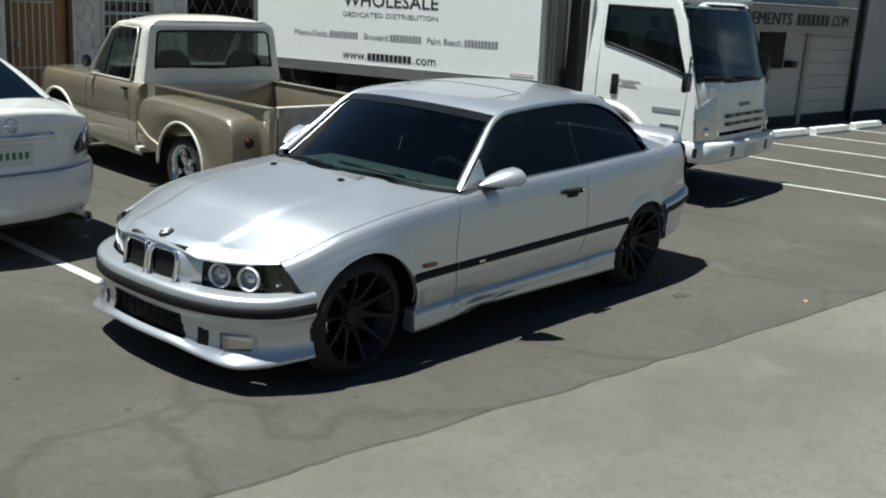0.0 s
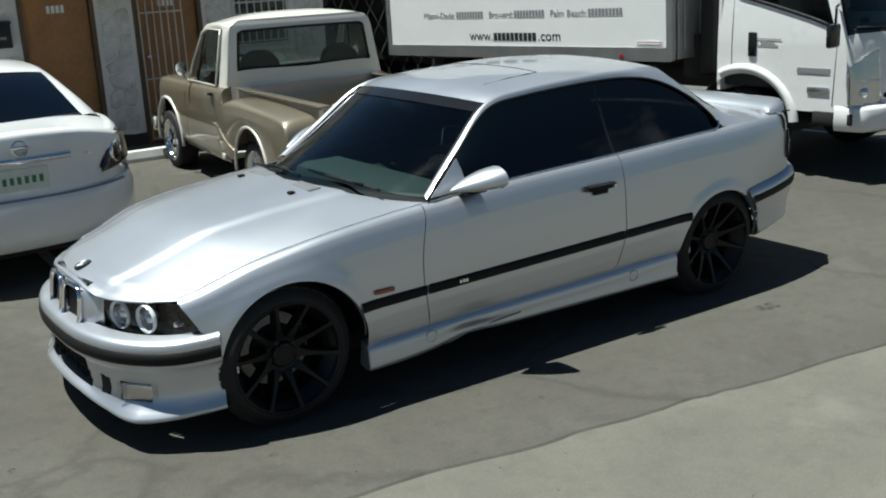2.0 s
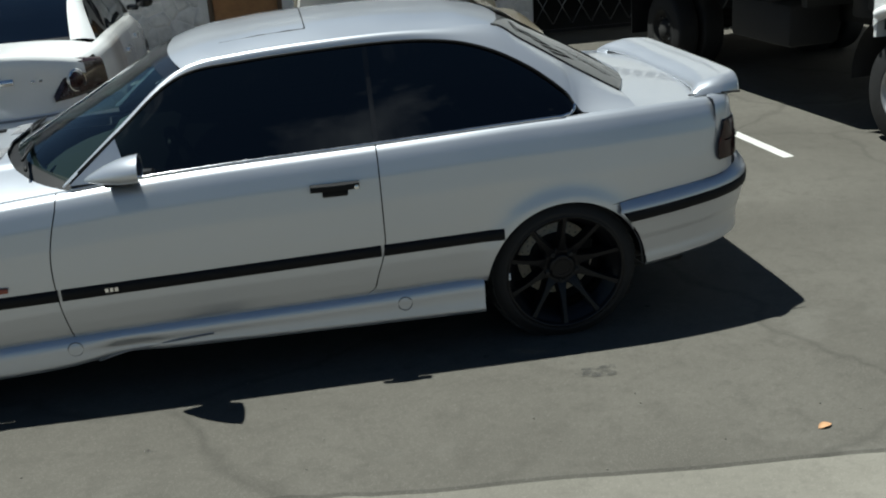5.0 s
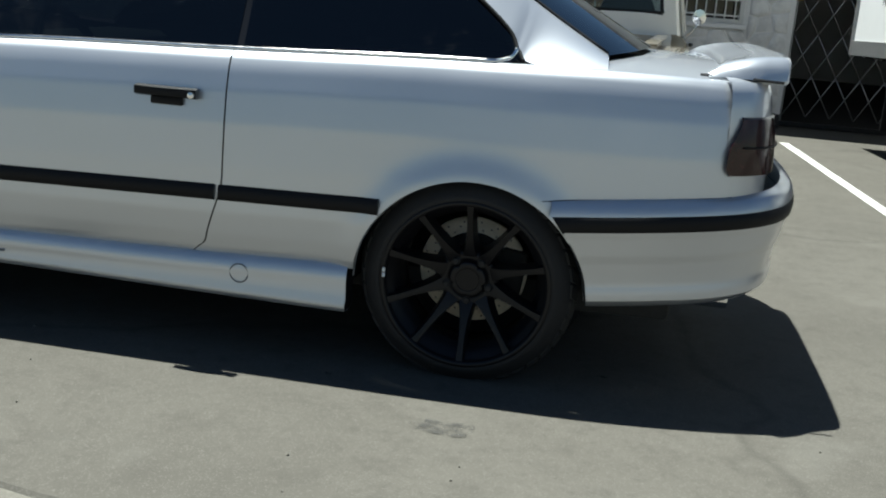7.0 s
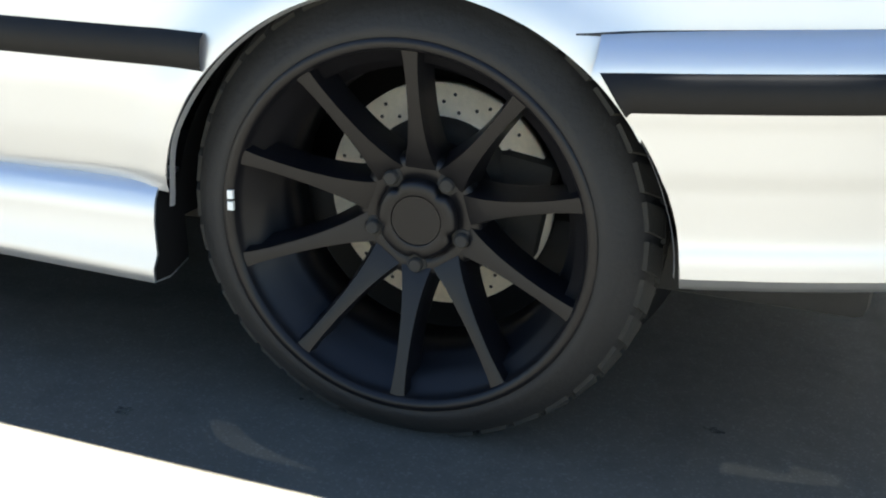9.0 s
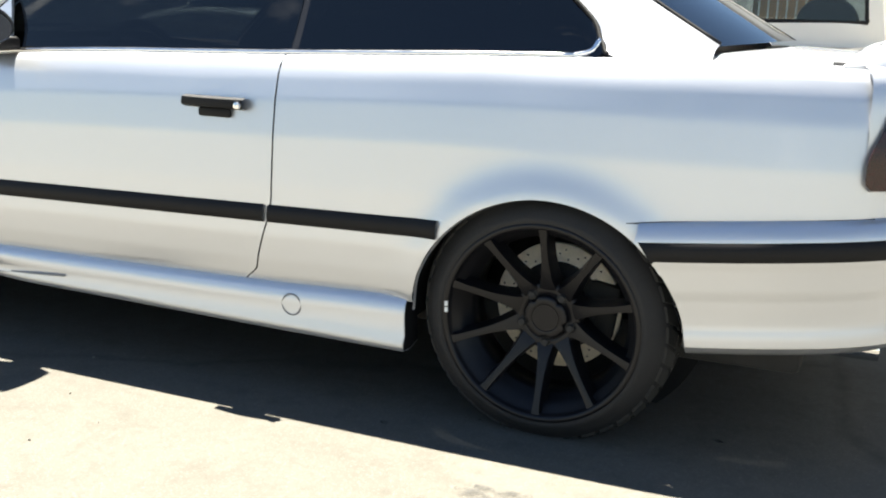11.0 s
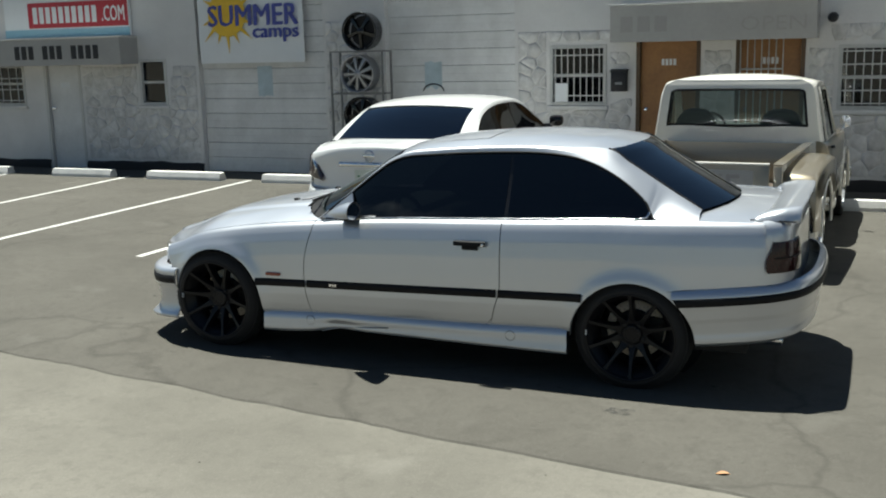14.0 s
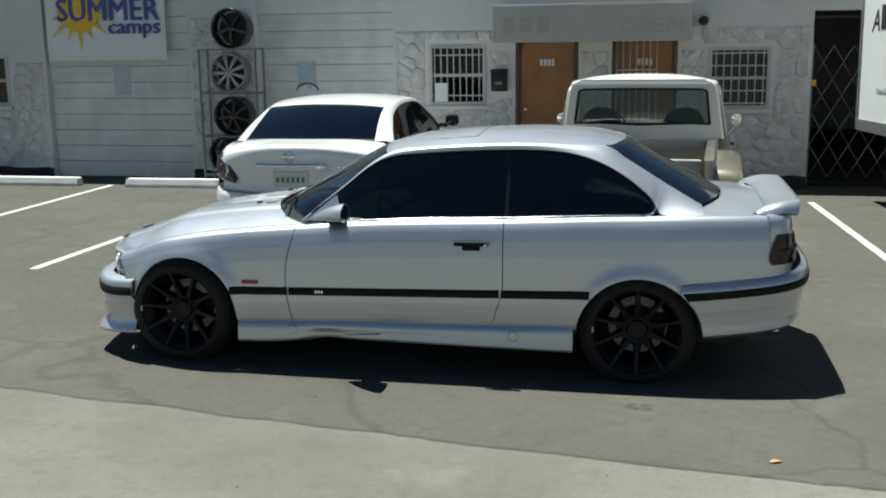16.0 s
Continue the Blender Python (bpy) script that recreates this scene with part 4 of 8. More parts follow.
hood = part("hood", grid(hood_grid()), M_SILVER, coupe, solid=0.006)
emb = lathe(bmesh.new(), [(0.0, -0.010), (0.030, -0.009), (0.034, -0.004), (0.034, 0.003)], 28)
part("badge_ring", laid(emb, Matrix.Translation((-0.540, 0, hood_pt(-0.540, 0).z + 0.002)) @ Matrix.Rotation(radians(-20), 4, "Y") @ Matrix.Rotation(radians(-90), 4, "X")), M_INK, hood, "round black hood badge")
em2 = bmesh.new()
for q in (0, 2):
    lathe(em2, [(0.0, -0.0112), (0.023, -0.0112)], 8, Matrix.Rotation(radians(90 * q), 4, "Y"), math.pi / 2)
part("badge_quarters", laid(em2, Matrix.Translation((-0.540, 0, hood_pt(-0.540, 0).z + 0.002)) @ Matrix.Rotation(radians(-20), 4, "Y") @ Matrix.Rotation(radians(-90), 4, "X")), M_VINYLW, hood, "pale badge quarters", smooth=0)
for y in (-0.285, 0.285):
    p = hood_pt(0.335, y / 0.752)
    part("washer_jet", boxed((p.x - 0.016, y - 0.016, p.z - 0.004), (p.x + 0.016, y + 0.016, p.z + 0.012), 0.005), M_RUBBER, hood)
for y in (-0.24, 0.24):
    gr = bmesh.new()
    for i in range(6):
        x = 0.405 + 0.011 * i
        p = hood_pt(min(x, 0.49), y / 0.752)
        box(gr, (x - 0.003, y - 0.10, p.z - 0.002), (x + 0.003, y + 0.10, p.z + 0.004))
    part("hood_vent", gr, M_INKGREY, hood, "slatted grey hood vent", smooth=0)

# ---- nose: grille, lamps and bumper swept round the plan of the front ----


def sweep(path, prof, keep=None, zof=None):
    """Draws a profile of (outward, z) along a plan line of (x, y)."""
    path = [Vector((p[0], p[1])) for p in path]
    P = []
    for i, p in enumerate(path):
        d = (path[min(i + 1, len(path) - 1)] - path[max(i - 1, 0)]).normalized()
        n = Vector((-d.y, d.x)) * -1
        P.append([Vector((p.x + n.x * o, p.y + n.y * o, z + (zof(p.x, p.y) if zof else 0))) for o, z in prof])
    return grid(P, (lambda i, j: keep(path[i].lerp(path[i + 1], 0.5), (prof[j][1] + prof[j + 1][1]) / 2)) if keep else None)


def mirrored_line(half, n):
    """A plan line through (x, y>=0) points from the middle out, drawn from the right end to the left."""
    pts = spline([(p[0], p[1], 0) for p in half], n)
    return [(p.x, p.y) for p in pts[::-1]] + [(p.x, -p.y) for p in pts[1:]]


front_plan = mirrored_line([(-0.662, 0), (-0.656, 0.2), (-0.636, 0.36), (-0.592, 0.52), (-0.525, 0.645), (-0.44, 0.735), (-0.35, 0.785), (-0.292, 0.805)], 90)
low = [(-0.060, 0.520), (-0.012, 0.514), (0.004, 0.508), (0.010, 0.498), (0.010, 0.486), (0.010, 0.412), (0.002, 0.404), (-0.010, 0.385), (-0.014, 0.365), (-0.018, 0.33), (-0.020, 0.29), (-0.018, 0.272), (-0.012, 0.252), (-0.002, 0.244), (0.010, 0.238), (0.013, 0.231), (0.008, 0.224), (-0.03, 0.219), (-0.12, 0.216)]


def front_open(p, z):
    if 0.255 < z < 0.388 and abs(p.y) < 0.285 + 0.25 * (0.39 - z):
        return False
    if 0.26 < z < 0.34 and (0.515 < abs(p.y) < 0.655 or 0.395 < abs(p.y) < 0.46):
        return False
    return True


def splitter(bm):
    """Pulls the bumper's foot down and out into a sharp corner ahead of each arch."""
    for v in bm.verts:
        k = min(1.0, max(0.0, (0.253 - v.co.z) / 0.012)) * step01(0.20, 0.60, abs(v.co.y))
        v.co.z -= 0.046 * k * (1 - 0.35 * step01(0.64, 0.80, abs(v.co.y)))
        c = k * max(0.0, 1 - abs(abs(v.co.y) - 0.62) / 0.16) * k
        v.co.x -= 0.022 * c
        v.co.y += math.copysign(0.016 * c, v.co.y)
    return bm


front_bumper = part("front_bumper", splitter(sweep(front_plan, low, front_open)), M_SILVER, coupe, solid=0.006)
part("rub_strip", sweep(front_plan, [(0.008, 0.478), (0.019, 0.474), (0.022, 0.450), (0.020, 0.424), (0.008, 0.419)]), M_RUBBER, front_bumper, "black rubber bumper strip")
part("front_intake", boxed((-0.60, -0.34, 0.24), (-0.50, 0.34, 0.40), 0.01), M_CHASSIS, front_bumper, "dark lower air intake")
net = bmesh.new()
for i in range(9):
    tube(net, [(-0.625, -0.275 + i * 0.06875, 0.268), (-0.625, -0.275 + i * 0.06875, 0.366)], 0.003, 5)
for z in (0.29, 0.315, 0.34):
    tube(net, [(-0.622, -0.275, z), (-0.622, 0.275, z)], 0.003, 5)
part("intake_mesh", net, M_RUBBER, front_bumper)
for s in (-1, 1):
    part("brake_duct", laid(boxed((-0.03, -0.045, -0.05), (0.01, 0.045, 0.05), 0.006), pose(-0.575, s * 0.428, 0.290, 0, 0, s * -20)), M_CHASSIS, front_bumper, "black brake duct")
    fog = part("fog_lamp", laid(boxed((-0.02, -0.080, -0.040), (0.03, 0.080, 0.040), 0.012), pose(-0.522, s * 0.583, 0.288, 0, 0, s * -37)), M_LAMPGREY, front_bumper, "clear rectangular fog lamp")
    part("fog_bowl", laid(boxed((-0.024, -0.072, -0.034), (-0.012, 0.050, 0.034), 0.005), pose(-0.522, s * 0.583, 0.288, 0, 0, s * -37)), M_CHROME, fog)
    part("fog_lens", laid(boxed((-0.031, -0.086, -0.044), (-0.026, 0.086, 0.044), 0.002), pose(-0.522, s * 0.583, 0.288, 0, 0, s * -37)), M_CLEAR, fog)

lamp_plan = mirrored_line([(-0.612, 0), (-0.608, 0.19), (-0.598, 0.245), (-0.565, 0.30), (-0.552, 0.36), (-0.528, 0.45), (-0.482, 0.565), (-0.425, 0.660), (-0.355, 0.735), (-0.30, 0.772)], 90)


def nose_z(x, y):
    return 0.018 * (1 - min(1, abs(y) / 0.30) ** 2)


def nose_open(p, z):
    a = abs(p.y)
    if 0.018 < a < 0.218 and 0.505 < z < 0.655:
        return False
    if a > 0.335:
        return False
    return True


part("nose_panel", sweep(lamp_plan, [(-0.03, 0.496), (0.004, 0.502), (0.010, 0.512), (0.006, 0.58), (0.0, 0.628), (-0.006, 0.652), (-0.030, 0.678)], nose_open, nose_z), M_SILVER, coupe)
part("grille_core", boxed((-0.585, -0.23, 0.49), (-0.56, 0.23, 0.69)), M_GLOSSBLK, coupe, "black grille core")
for s in (-1, 1):
    base = pose(-0.624, s * 0.118, 0.584, 0, 7, s * -3)
    ring, shape = bmesh.new(), round_rect(0.205, 0.172, 0.045)
    tube(ring, [base @ Vector((0, px, pz)) for px, pz in shape + shape[:2]], 0.0105, 8, False)
    kidney = part("grille_surround", ring, M_CHROME, coupe, "chrome kidney grille surround")
    for i in range(9):
        y = -0.076 + i * 0.019
        part("grille_slat", laid(boxed((0.014, y - 0.003, -0.076), (0.036, y + 0.003, 0.076)), base), M_INK, kidney, smooth=0)


def plan_at(y, plan):
    ys = sorted((p[1], p[0]) for p in plan)
    return float(np.interp(y, [q[0] for q in ys], [q[1] for q in ys]))


def lamp_band(y0, y1, z0, z1, off, n=20, slope=0.0):
    P = []
    for i in range(n + 1):
        y = y0 + (y1 - y0) * i / n
        x = plan_at(y, lamp_plan)
        zt = z1 + slope * max(0.0, (i / n - 0.5) / 0.5)
        P.append([Vector((x + off + 0.010 * (1 - k / 4), y, z0 + (zt - z0) * k / 4)) for k in range(5)])
    return grid(P)


for s in (-1, 1):
    lamp = part("headlight", lamp_band(s * 0.335, s * 0.63, 0.518, 0.652, 0.055), M_GLOSSBLK, coupe, "headlight housing with twin halo rings")
    for y in (0.418, 0.560):
        x = plan_at(s * y, lamp_plan)
        tilt = pose(x + 0.016, s * y, 0.582, 0, 0, s * -14)
        part("halo_ring", lathe(bmesh.new(), [(0.050, -0.004), (0.0585, -0.012), (0.063, -0.004), (0.0585, 0.004)], 36, tilt @ Matrix.Rotation(radians(90), 4, "Z") @ Matrix.Rotation(math.pi, 4, "Z"), close=True), M_HALO, lamp, "white frosted halo ring")
        part("projector_bowl", lathe(bmesh.new(), [(0.050, -0.002), (0.045, 0.02), (0.030, 0.03)], 32, tilt @ Matrix.Rotation(radians(-90), 4, "Z")), M_LAMPGREY, lamp)
        part("projector_lens", lathe(bmesh.new(), [(0.0, -0.006), (0.018, -0.002), (0.030, 0.012), (0.032, 0.03)], 28, tilt @ Matrix.Rotation(radians(-90), 4, "Z")), M_CHROME, lamp)
    part("headlight_lens", lamp_band(s * 0.338, s * 0.628, 0.519, 0.655, -0.006), M_CLEAR, lamp, "clear headlight lens")
    turn = part("corner_lamp", lamp_band(s * 0.640, s * 0.755, 0.520, 0.650, 0.018, 14, -0.112), M_CORNER, coupe, "grey reflector corner indicator lamp")
    part("corner_bulb", laid(lathe(bmesh.new(), [(0.0, -0.014), (0.012, -0.010), (0.017, 0.004), (0.017, 0.02)], 16), pose(plan_at(s * 0.675, lamp_plan) + 0.014, s * 0.675, 0.565, 0, 0, -90)), M_CHROME, turn)
    part("corner_lens", lamp_band(s * 0.638, s * 0.760, 0.518, 0.655, -0.008, 14, -0.118), glass("smoked_corner_lens", (0.45, 0.44, 0.43)) if s < 0 else bpy.data.materials["smoked_corner_lens"], turn, "smoked clear corner lens")
    part("lamp_trim", lamp_band(s * 0.335, s * 0.772, 0.505, 0.518, -0.006, 26), M_SILVER, coupe)

# ---- rear bumper, tail and lamps ----
rear_plan = [(p[0], p[1]) for p in mirrored_line([(3.640, 0), (3.634, 0.25), (3.612, 0.44), (3.565, 0.60), (3.49, 0.70), (3.38, 0.768), (3.22, 0.815), (3.06, 0.842), (2.93, 0.854)], 140)][::-1]


def bumper_cut(plan, prof, keep, zof):
    fine = []
    for (o0, z0), (o1, z1) in zip(prof, prof[1:]):
        k = max(1, round(abs(z1 - z0) / 0.012))
        fine += [(o0 + (o1 - o0) * i / k, z0 + (z1 - z0) * i / k) for i in range(k)]
    return cut_arch(sweep(plan, fine + [prof[-1]], keep, zof), RAX, RZ, AR + 0.006)


rise = lambda x, y: 0.085 * (x - 2.98)
rear_bumper = part("rear_bumper", bumper_cut(rear_plan, [(-0.03, 0.589), (-0.004, 0.583), (0.006, 0.571), (0.012, 0.555), (0.012, 0.506), (0.006, 0.496), (0.0, 0.47), (-0.008, 0.430), (-0.015, 0.418), (-0.024, 0.37), (-0.027, 0.345), (-0.023, 0.322), (-0.024, 0.302), (-0.046, 0.283), (-0.16, 0.27)],
                                           None, rise), M_SILVER, coupe, solid=0.006)
rear_strip = sweep([p for p in rear_plan if p[0] > 2.925], [(0.008, 0.557), (0.020, 0.551), (0.022, 0.529), (0.020, 0.508), (0.008, 0.502)], None, rise)
for v in rear_strip.verts:
    v.co.x += max(0.0, 1 - (v.co.x - 2.925) / 0.05) * (0.557 - min(0.557, v.co.z - 0.085 * (v.co.x - 2.98))) * 0.85 if v.co.x < 2.975 else 0
part("rub_strip", rear_strip, M_RUBBER, rear_bumper, "black rubber bumper strip")
for y in (-0.46, -0.53):
    part("exhaust_tip", laid(lathe(bmesh.new(), [(0.026, 0.12), (0.028, 0.0), (0.031, -0.01), (0.033, 0.0), (0.032, 0.12)], 20), Matrix.Translation((3.46, y, 0.285)) @ Matrix.Rotation(radians(90), 4, "Z")), M_CHROME, coupe, "chrome exhaust tip")
tail_plan = [(p[0], p[1]) for p in mirrored_line([(3.548, 0), (3.546, 0.25), (3.541, 0.45), (3.530, 0.57), (3.505, 0.645), (3.465, 0.698), (3.415, 0.733), (3.36, 0.7565), (3.335, 0.763)], 110)][::-1]
part("tail_panel", sweep([p for p in tail_plan if p[0] > 3.392], [(-0.004, 0.60), (-0.009, 0.70), (-0.012, 0.80), (-0.017, 0.87), (-0.024, 0.92), (-0.038, 0.946), (-0.075, 0.957)]), M_SILVER, coupe)
for s in (-1, 1):
    sec = sorted((p for p in tail_plan if p[1] * s > 0.47 and p[0] > 3.37), key=lambda p: p[0])
    px, py = [p[0] for p in sec], [abs(p[1]) for p in sec]

    def tail_row(z, out, x_from, n=22):
        """Points round the tail's corner at one height, from the flank to the boot."""
        y0 = float(np.interp(x_from, px, py))
        row = []
        for k in range(n + 1):
            y = y0 + (0.49 - y0) * k / n
            x = float(np.interp(y, py[::-1], px[::-1]))
            d = min(1.0, max(0.0, (y - 0.56) / 0.16)) * math.pi / 2 * 0.62
            row.append(Vector((x + out * math.cos(d), s * (y + out * math.sin(d)), z)))
        return row

    front_x = lambda z: 3.388 + 0.040 * step01(0.74, 0.86, z) + 0.014 * step01(0.715, 0.69, z) ** 2
    rows = [tail_row(0.690, -0.004, front_x(0.690))] + [tail_row(0.694 + 0.156 * k / 14, 0.009 - 0.015 * (k / 14) ** 2, front_x(0.694 + 0.156 * k / 14)) for k in range(15)] + [tail_row(0.857, -0.022, front_x(0.857))]
    lamp_bm = grid(rows)
    bmesh.ops.recalc_face_normals(lamp_bm, faces=lamp_bm.faces)
    lamp = part("tail_lamp", lamp_bm, M_REDLENS, coupe, "smoked red tail lamp", solid=0.003)
    part("lamp_divider", tube(bmesh.new(), tail_row(0.772, 0.009, 3.43), 0.003, 5), M_RUBBER, lamp)

# ---- cabin: pillars, roof and glass ----
I_PTS = [(0.815, -0.712, 0.893), (1.02, -0.652, 1.068), (1.255, -0.592, 1.250), (1.50, -0.580, 1.298), (1.97, -0.568, 1.322), (2.25, -0.552, 1.318), (2.50, -0.508, 1.302), (2.62, -0.512, 1.232), (2.75, -0.520, 1.152), (2.80, -0.523, 1.121), (2.88, -0.530, 1.072), (3.03, -0.545, 0.985)]
K_PTS = [(0.775, -0.772, 0.880), (1.00, -0.705, 1.056), (1.235, -0.636, 1.228), (1.50, -0.616, 1.268), (1.97, -0.606, 1.288), (2.25, -0.608, 1.278), (2.44, -0.622, 1.235), (2.61, -0.652, 1.150), (2.745, -0.690, 1.045), (2.785, -0.722, 0.985), (2.83, -0.744, 0.952), (3.04, -0.744, 0.944)]
NI = 120
I_LINE, K_LINE = spline(I_PTS, NI), spline(K_PTS, NI)
both_sides("roof_pillar", lambda: strip(K_LINE, I_LINE, 8, 0.012), M_SILVER, coupe, solid=0.004)


def flip(p):
    return Vector((p.x, -p.y, p.z))


def between(lines_lo, lines_hi, crown, n=40, power=2.0, drift=None):
    """A sheet from a left line to its mirror image, arched in the middle."""
    P = []
    m = len(lines_lo)
    for i, p in enumerate(lines_lo):
        row = []
        for j in range(n + 1):
            t = -1 + 2 * j / n
            q = p.lerp(lines_hi[i], j / n)
            k = 1 - abs(t) ** power
            row.append(q + Vector((drift(i / (m - 1)) * k if drift else 0, 0, crown(i / (m - 1)) * k)))
        P.append(row)
    return grid(P)


def inner(a, b, n):
    pts = [p for p in spline(I_PTS, 400) if a - 1e-6 <= p.x <= b + 1e-6]
    return [pts[round(i * (len(pts) - 1) / (n - 1))] for i in range(n)]


roof_edge = inner(1.255, 2.50, 40)
roof = part("roof", between(roof_edge, [flip(p) for p in roof_edge], lambda u: 0.030 + 0.012 * math.sin(math.pi * u) - 0.028 * max(0, u - 0.85) / 0.15, 40, 2.6, lambda u: -0.085 * (1 - u) ** 6 + 0.10 * u ** 6), M_SILVER, coupe, solid=0.004)
sr = bmesh.new()
for a, b in (((1.34, -0.40), (1.34, 0.40)), ((1.75, -0.40), (1.75, 0.40)), ((1.34, -0.40), (1.75, -0.40)), ((1.34, 0.40), (1.75, 0.40))):
    tube(sr, [(a[0] + (b[0] - a[0]) * i / 12, a[1] + (b[1] - a[1]) * i / 12, 0) for i in range(13)], 0.003, 5)
for v in sr.verts:
    y = v.co.y
    e = min(roof_edge, key=lambda p: abs(p.x - v.co.x))
    u = (v.co.x - 1.255) / (2.50 - 1.255)
    v.co.z += e.z + (0.030 + 0.012 * math.sin(math.pi * u)) * (1 - abs(y / e.y) ** 2.6)
part("sunroof_seal", sr, M_RUBBER, roof)
ws_edge = inner(0.815, 1.255, 20)
part("windscreen", between([p + Vector((0, 0, -0.004)) for p in ws_edge], [flip(p) + Vector((0, 0, -0.004)) for p in ws_edge], lambda u: 0.030 + 0.004 * u, 30, 2.0, lambda u: -0.335 + 0.25 * u), M_WIND, coupe, "green-tinted windscreen", solid=0).visible_shadow = True
part("windscreen_band", between([p + Vector((-0.0, 0, 0.0)) for p in ws_edge[-3:]], [flip(p) for p in ws_edge[-3:]], lambda u: 0.0335 + 0.001 * u, 30, 2.0, lambda u: -0.112 + 0.027 * u), M_GLOSSBLK, coupe, "dark shade band")
bl_edge = inner(2.50, 3.03, 22)
part("rear_window", between([p + Vector((0, 0, -0.003)) for p in bl_edge], [flip(p) + Vector((0, 0, -0.003)) for p in bl_edge], lambda u: 0.012 + 0.004 * u, 30, 2.0, lambda u: 0.10 + 0.03 * u), M_REARGLASS, coupe, "dark tinted rear window", solid=0)
both_sides("rear_window_seal", lambda: tube(bmesh.new(), [p + Vector((0, 0.004, 0.002)) for p in bl_edge], 0.006, 6), M_RUBBER, coupe, solid=0)
both_sides("windscreen_seal", lambda: tube(bmesh.new(), [p + Vector((0.0, 0.004, 0.001)) for p in ws_edge], 0.006, 6), M_RUBBER, coupe, solid=0)


def belt(x):
    return Vector((x, -(c_W(x) - 0.088), c_sh(x) + 0.010 * (c_sh(x) - c_bot(x))))


K_FINE = spline(K_PTS, 600)


def glass_cols(xa, xb, n, drop=0.0):
    top, bot = [], []
    for i in range(n + 1):
        x = xa + (xb - xa) * i / n
        k = min(K_FINE[:560], key=lambda p: abs(p.x - x))
        b = belt(x)
        if k.z < b.z + 0.012:
            k = b + Vector((0, 0.004, 0.012))
        top.append(k + Vector((0, 0.010, -0.004)))
        bot.append(b + Vector((0, 0.008, -0.012)))
    return bot, top


for nm, xa, xb in (("door_glass", 0.80, 1.958), ("quarter_glass", 1.978, 2.80)):
    both_sides(nm, lambda: strip(*glass_cols(xa, xb, 40), 8, -0.010), M_TINT, coupe, "dark tinted side glass", solid=0)
both_sides("b_pillar", lambda: strip(*glass_cols(1.955, 1.981, 2), 8, -0.012), M_GLOSSBLK, coupe, "black pillar seal", solid=0)
belt_line = [belt(0.80 + 1.93 * i / 60) + Vector((0, -0.004, 0.004)) for i in range(61)]
both_sides("belt_trim", lambda: tube(bmesh.new(), belt_line, 0.007, 6), M_ALLOY, coupe, "bright belt moulding", solid=0)
both_sides("window_seal", lambda: tube(bmesh.new(), [p + Vector((0, -0.001, -0.003)) for p in K_LINE[3:106]], 0.006, 6), M_RUBBER, coupe, solid=0)
both_sides("quarter_trim", lambda: tube(bmesh.new(), spline([(2.715, -0.762, 0.950), (2.765, -0.752, 0.962), (2.782, -0.735, 0.99)], 12), 0.006, 6), M_CHROME, coupe, "bright window corner trim", solid=0)

# cowl with wipers
cw = []
for i in range(41):
    t = -1 + 2 * i / 40
    a, b = c_cowl(abs(t)), c_cowl(abs(t)) + 0.10
    e = c_W(a) - 0.10
    z = hood_pt(a, t).z
    cw.append([Vector((a - 0.03, t * e, z - 0.018)), Vector((a + 0.03, t * e, z - 0.022)), Vector((b, t * e * 0.985, z + 0.002))])
part("cowl_tray", grid(cw), M_RUBBER, coupe, "black cowl tray")
for y0, y1, xt in ((-0.62, -0.06, 0.60), (-0.02, 0.42, 0.53)):
    wp = bmesh.new()
    tube(wp, spline([(0.62 if y0 < -0.3 else 0.52, y0, 0.925), (xt - 0.03, (y0 + y1) / 2, 0.944), (xt - 0.03, y1, 0.944 if y0 < -0.3 else 0.922)], 12), 0.007, 6)
    tube(wp, [(xt - 0.01, y0 + 0.1, 0.944), (xt - 0.03, y1 + 0.04, 0.948 if y0 < -0.3 else 0.924)], 0.006, 6)
    part("wiper", wp, M_RUBBER, coupe, "black wiper arm")

# ---- boot lid and spoiler ----
deck = []
for i in range(25):
    row = []
    for j in range(49):
        t = -1 + 2 * j / 48
        u = abs(t)
        xa = float(np.interp(u, [0, 0.4, 0.74, 1.0], [3.16, 3.135, 3.03, 3.02]))
        xb = float(np.interp(u, [0, 0.5, 0.8, 1.0], [3.47, 3.465, 3.435, 3.37]))
        x = xa + (xb - xa) * i / 24
        e = c_W(x) - 0.10
        ze = c_sh(x) + 0.012 * (c_sh(x) - c_bot(x))
        row.append(Vector((x, t * e, ze + 0.030 * (1 - u ** 2.2) - 0.006 * i / 24)))
    deck.append(row)
boot = part("boot_lid", grid(deck), M_SILVER, coupe, solid=0.005)
wide = lambda x: min(0.660, c_W(x) - 0.058)
sp = []
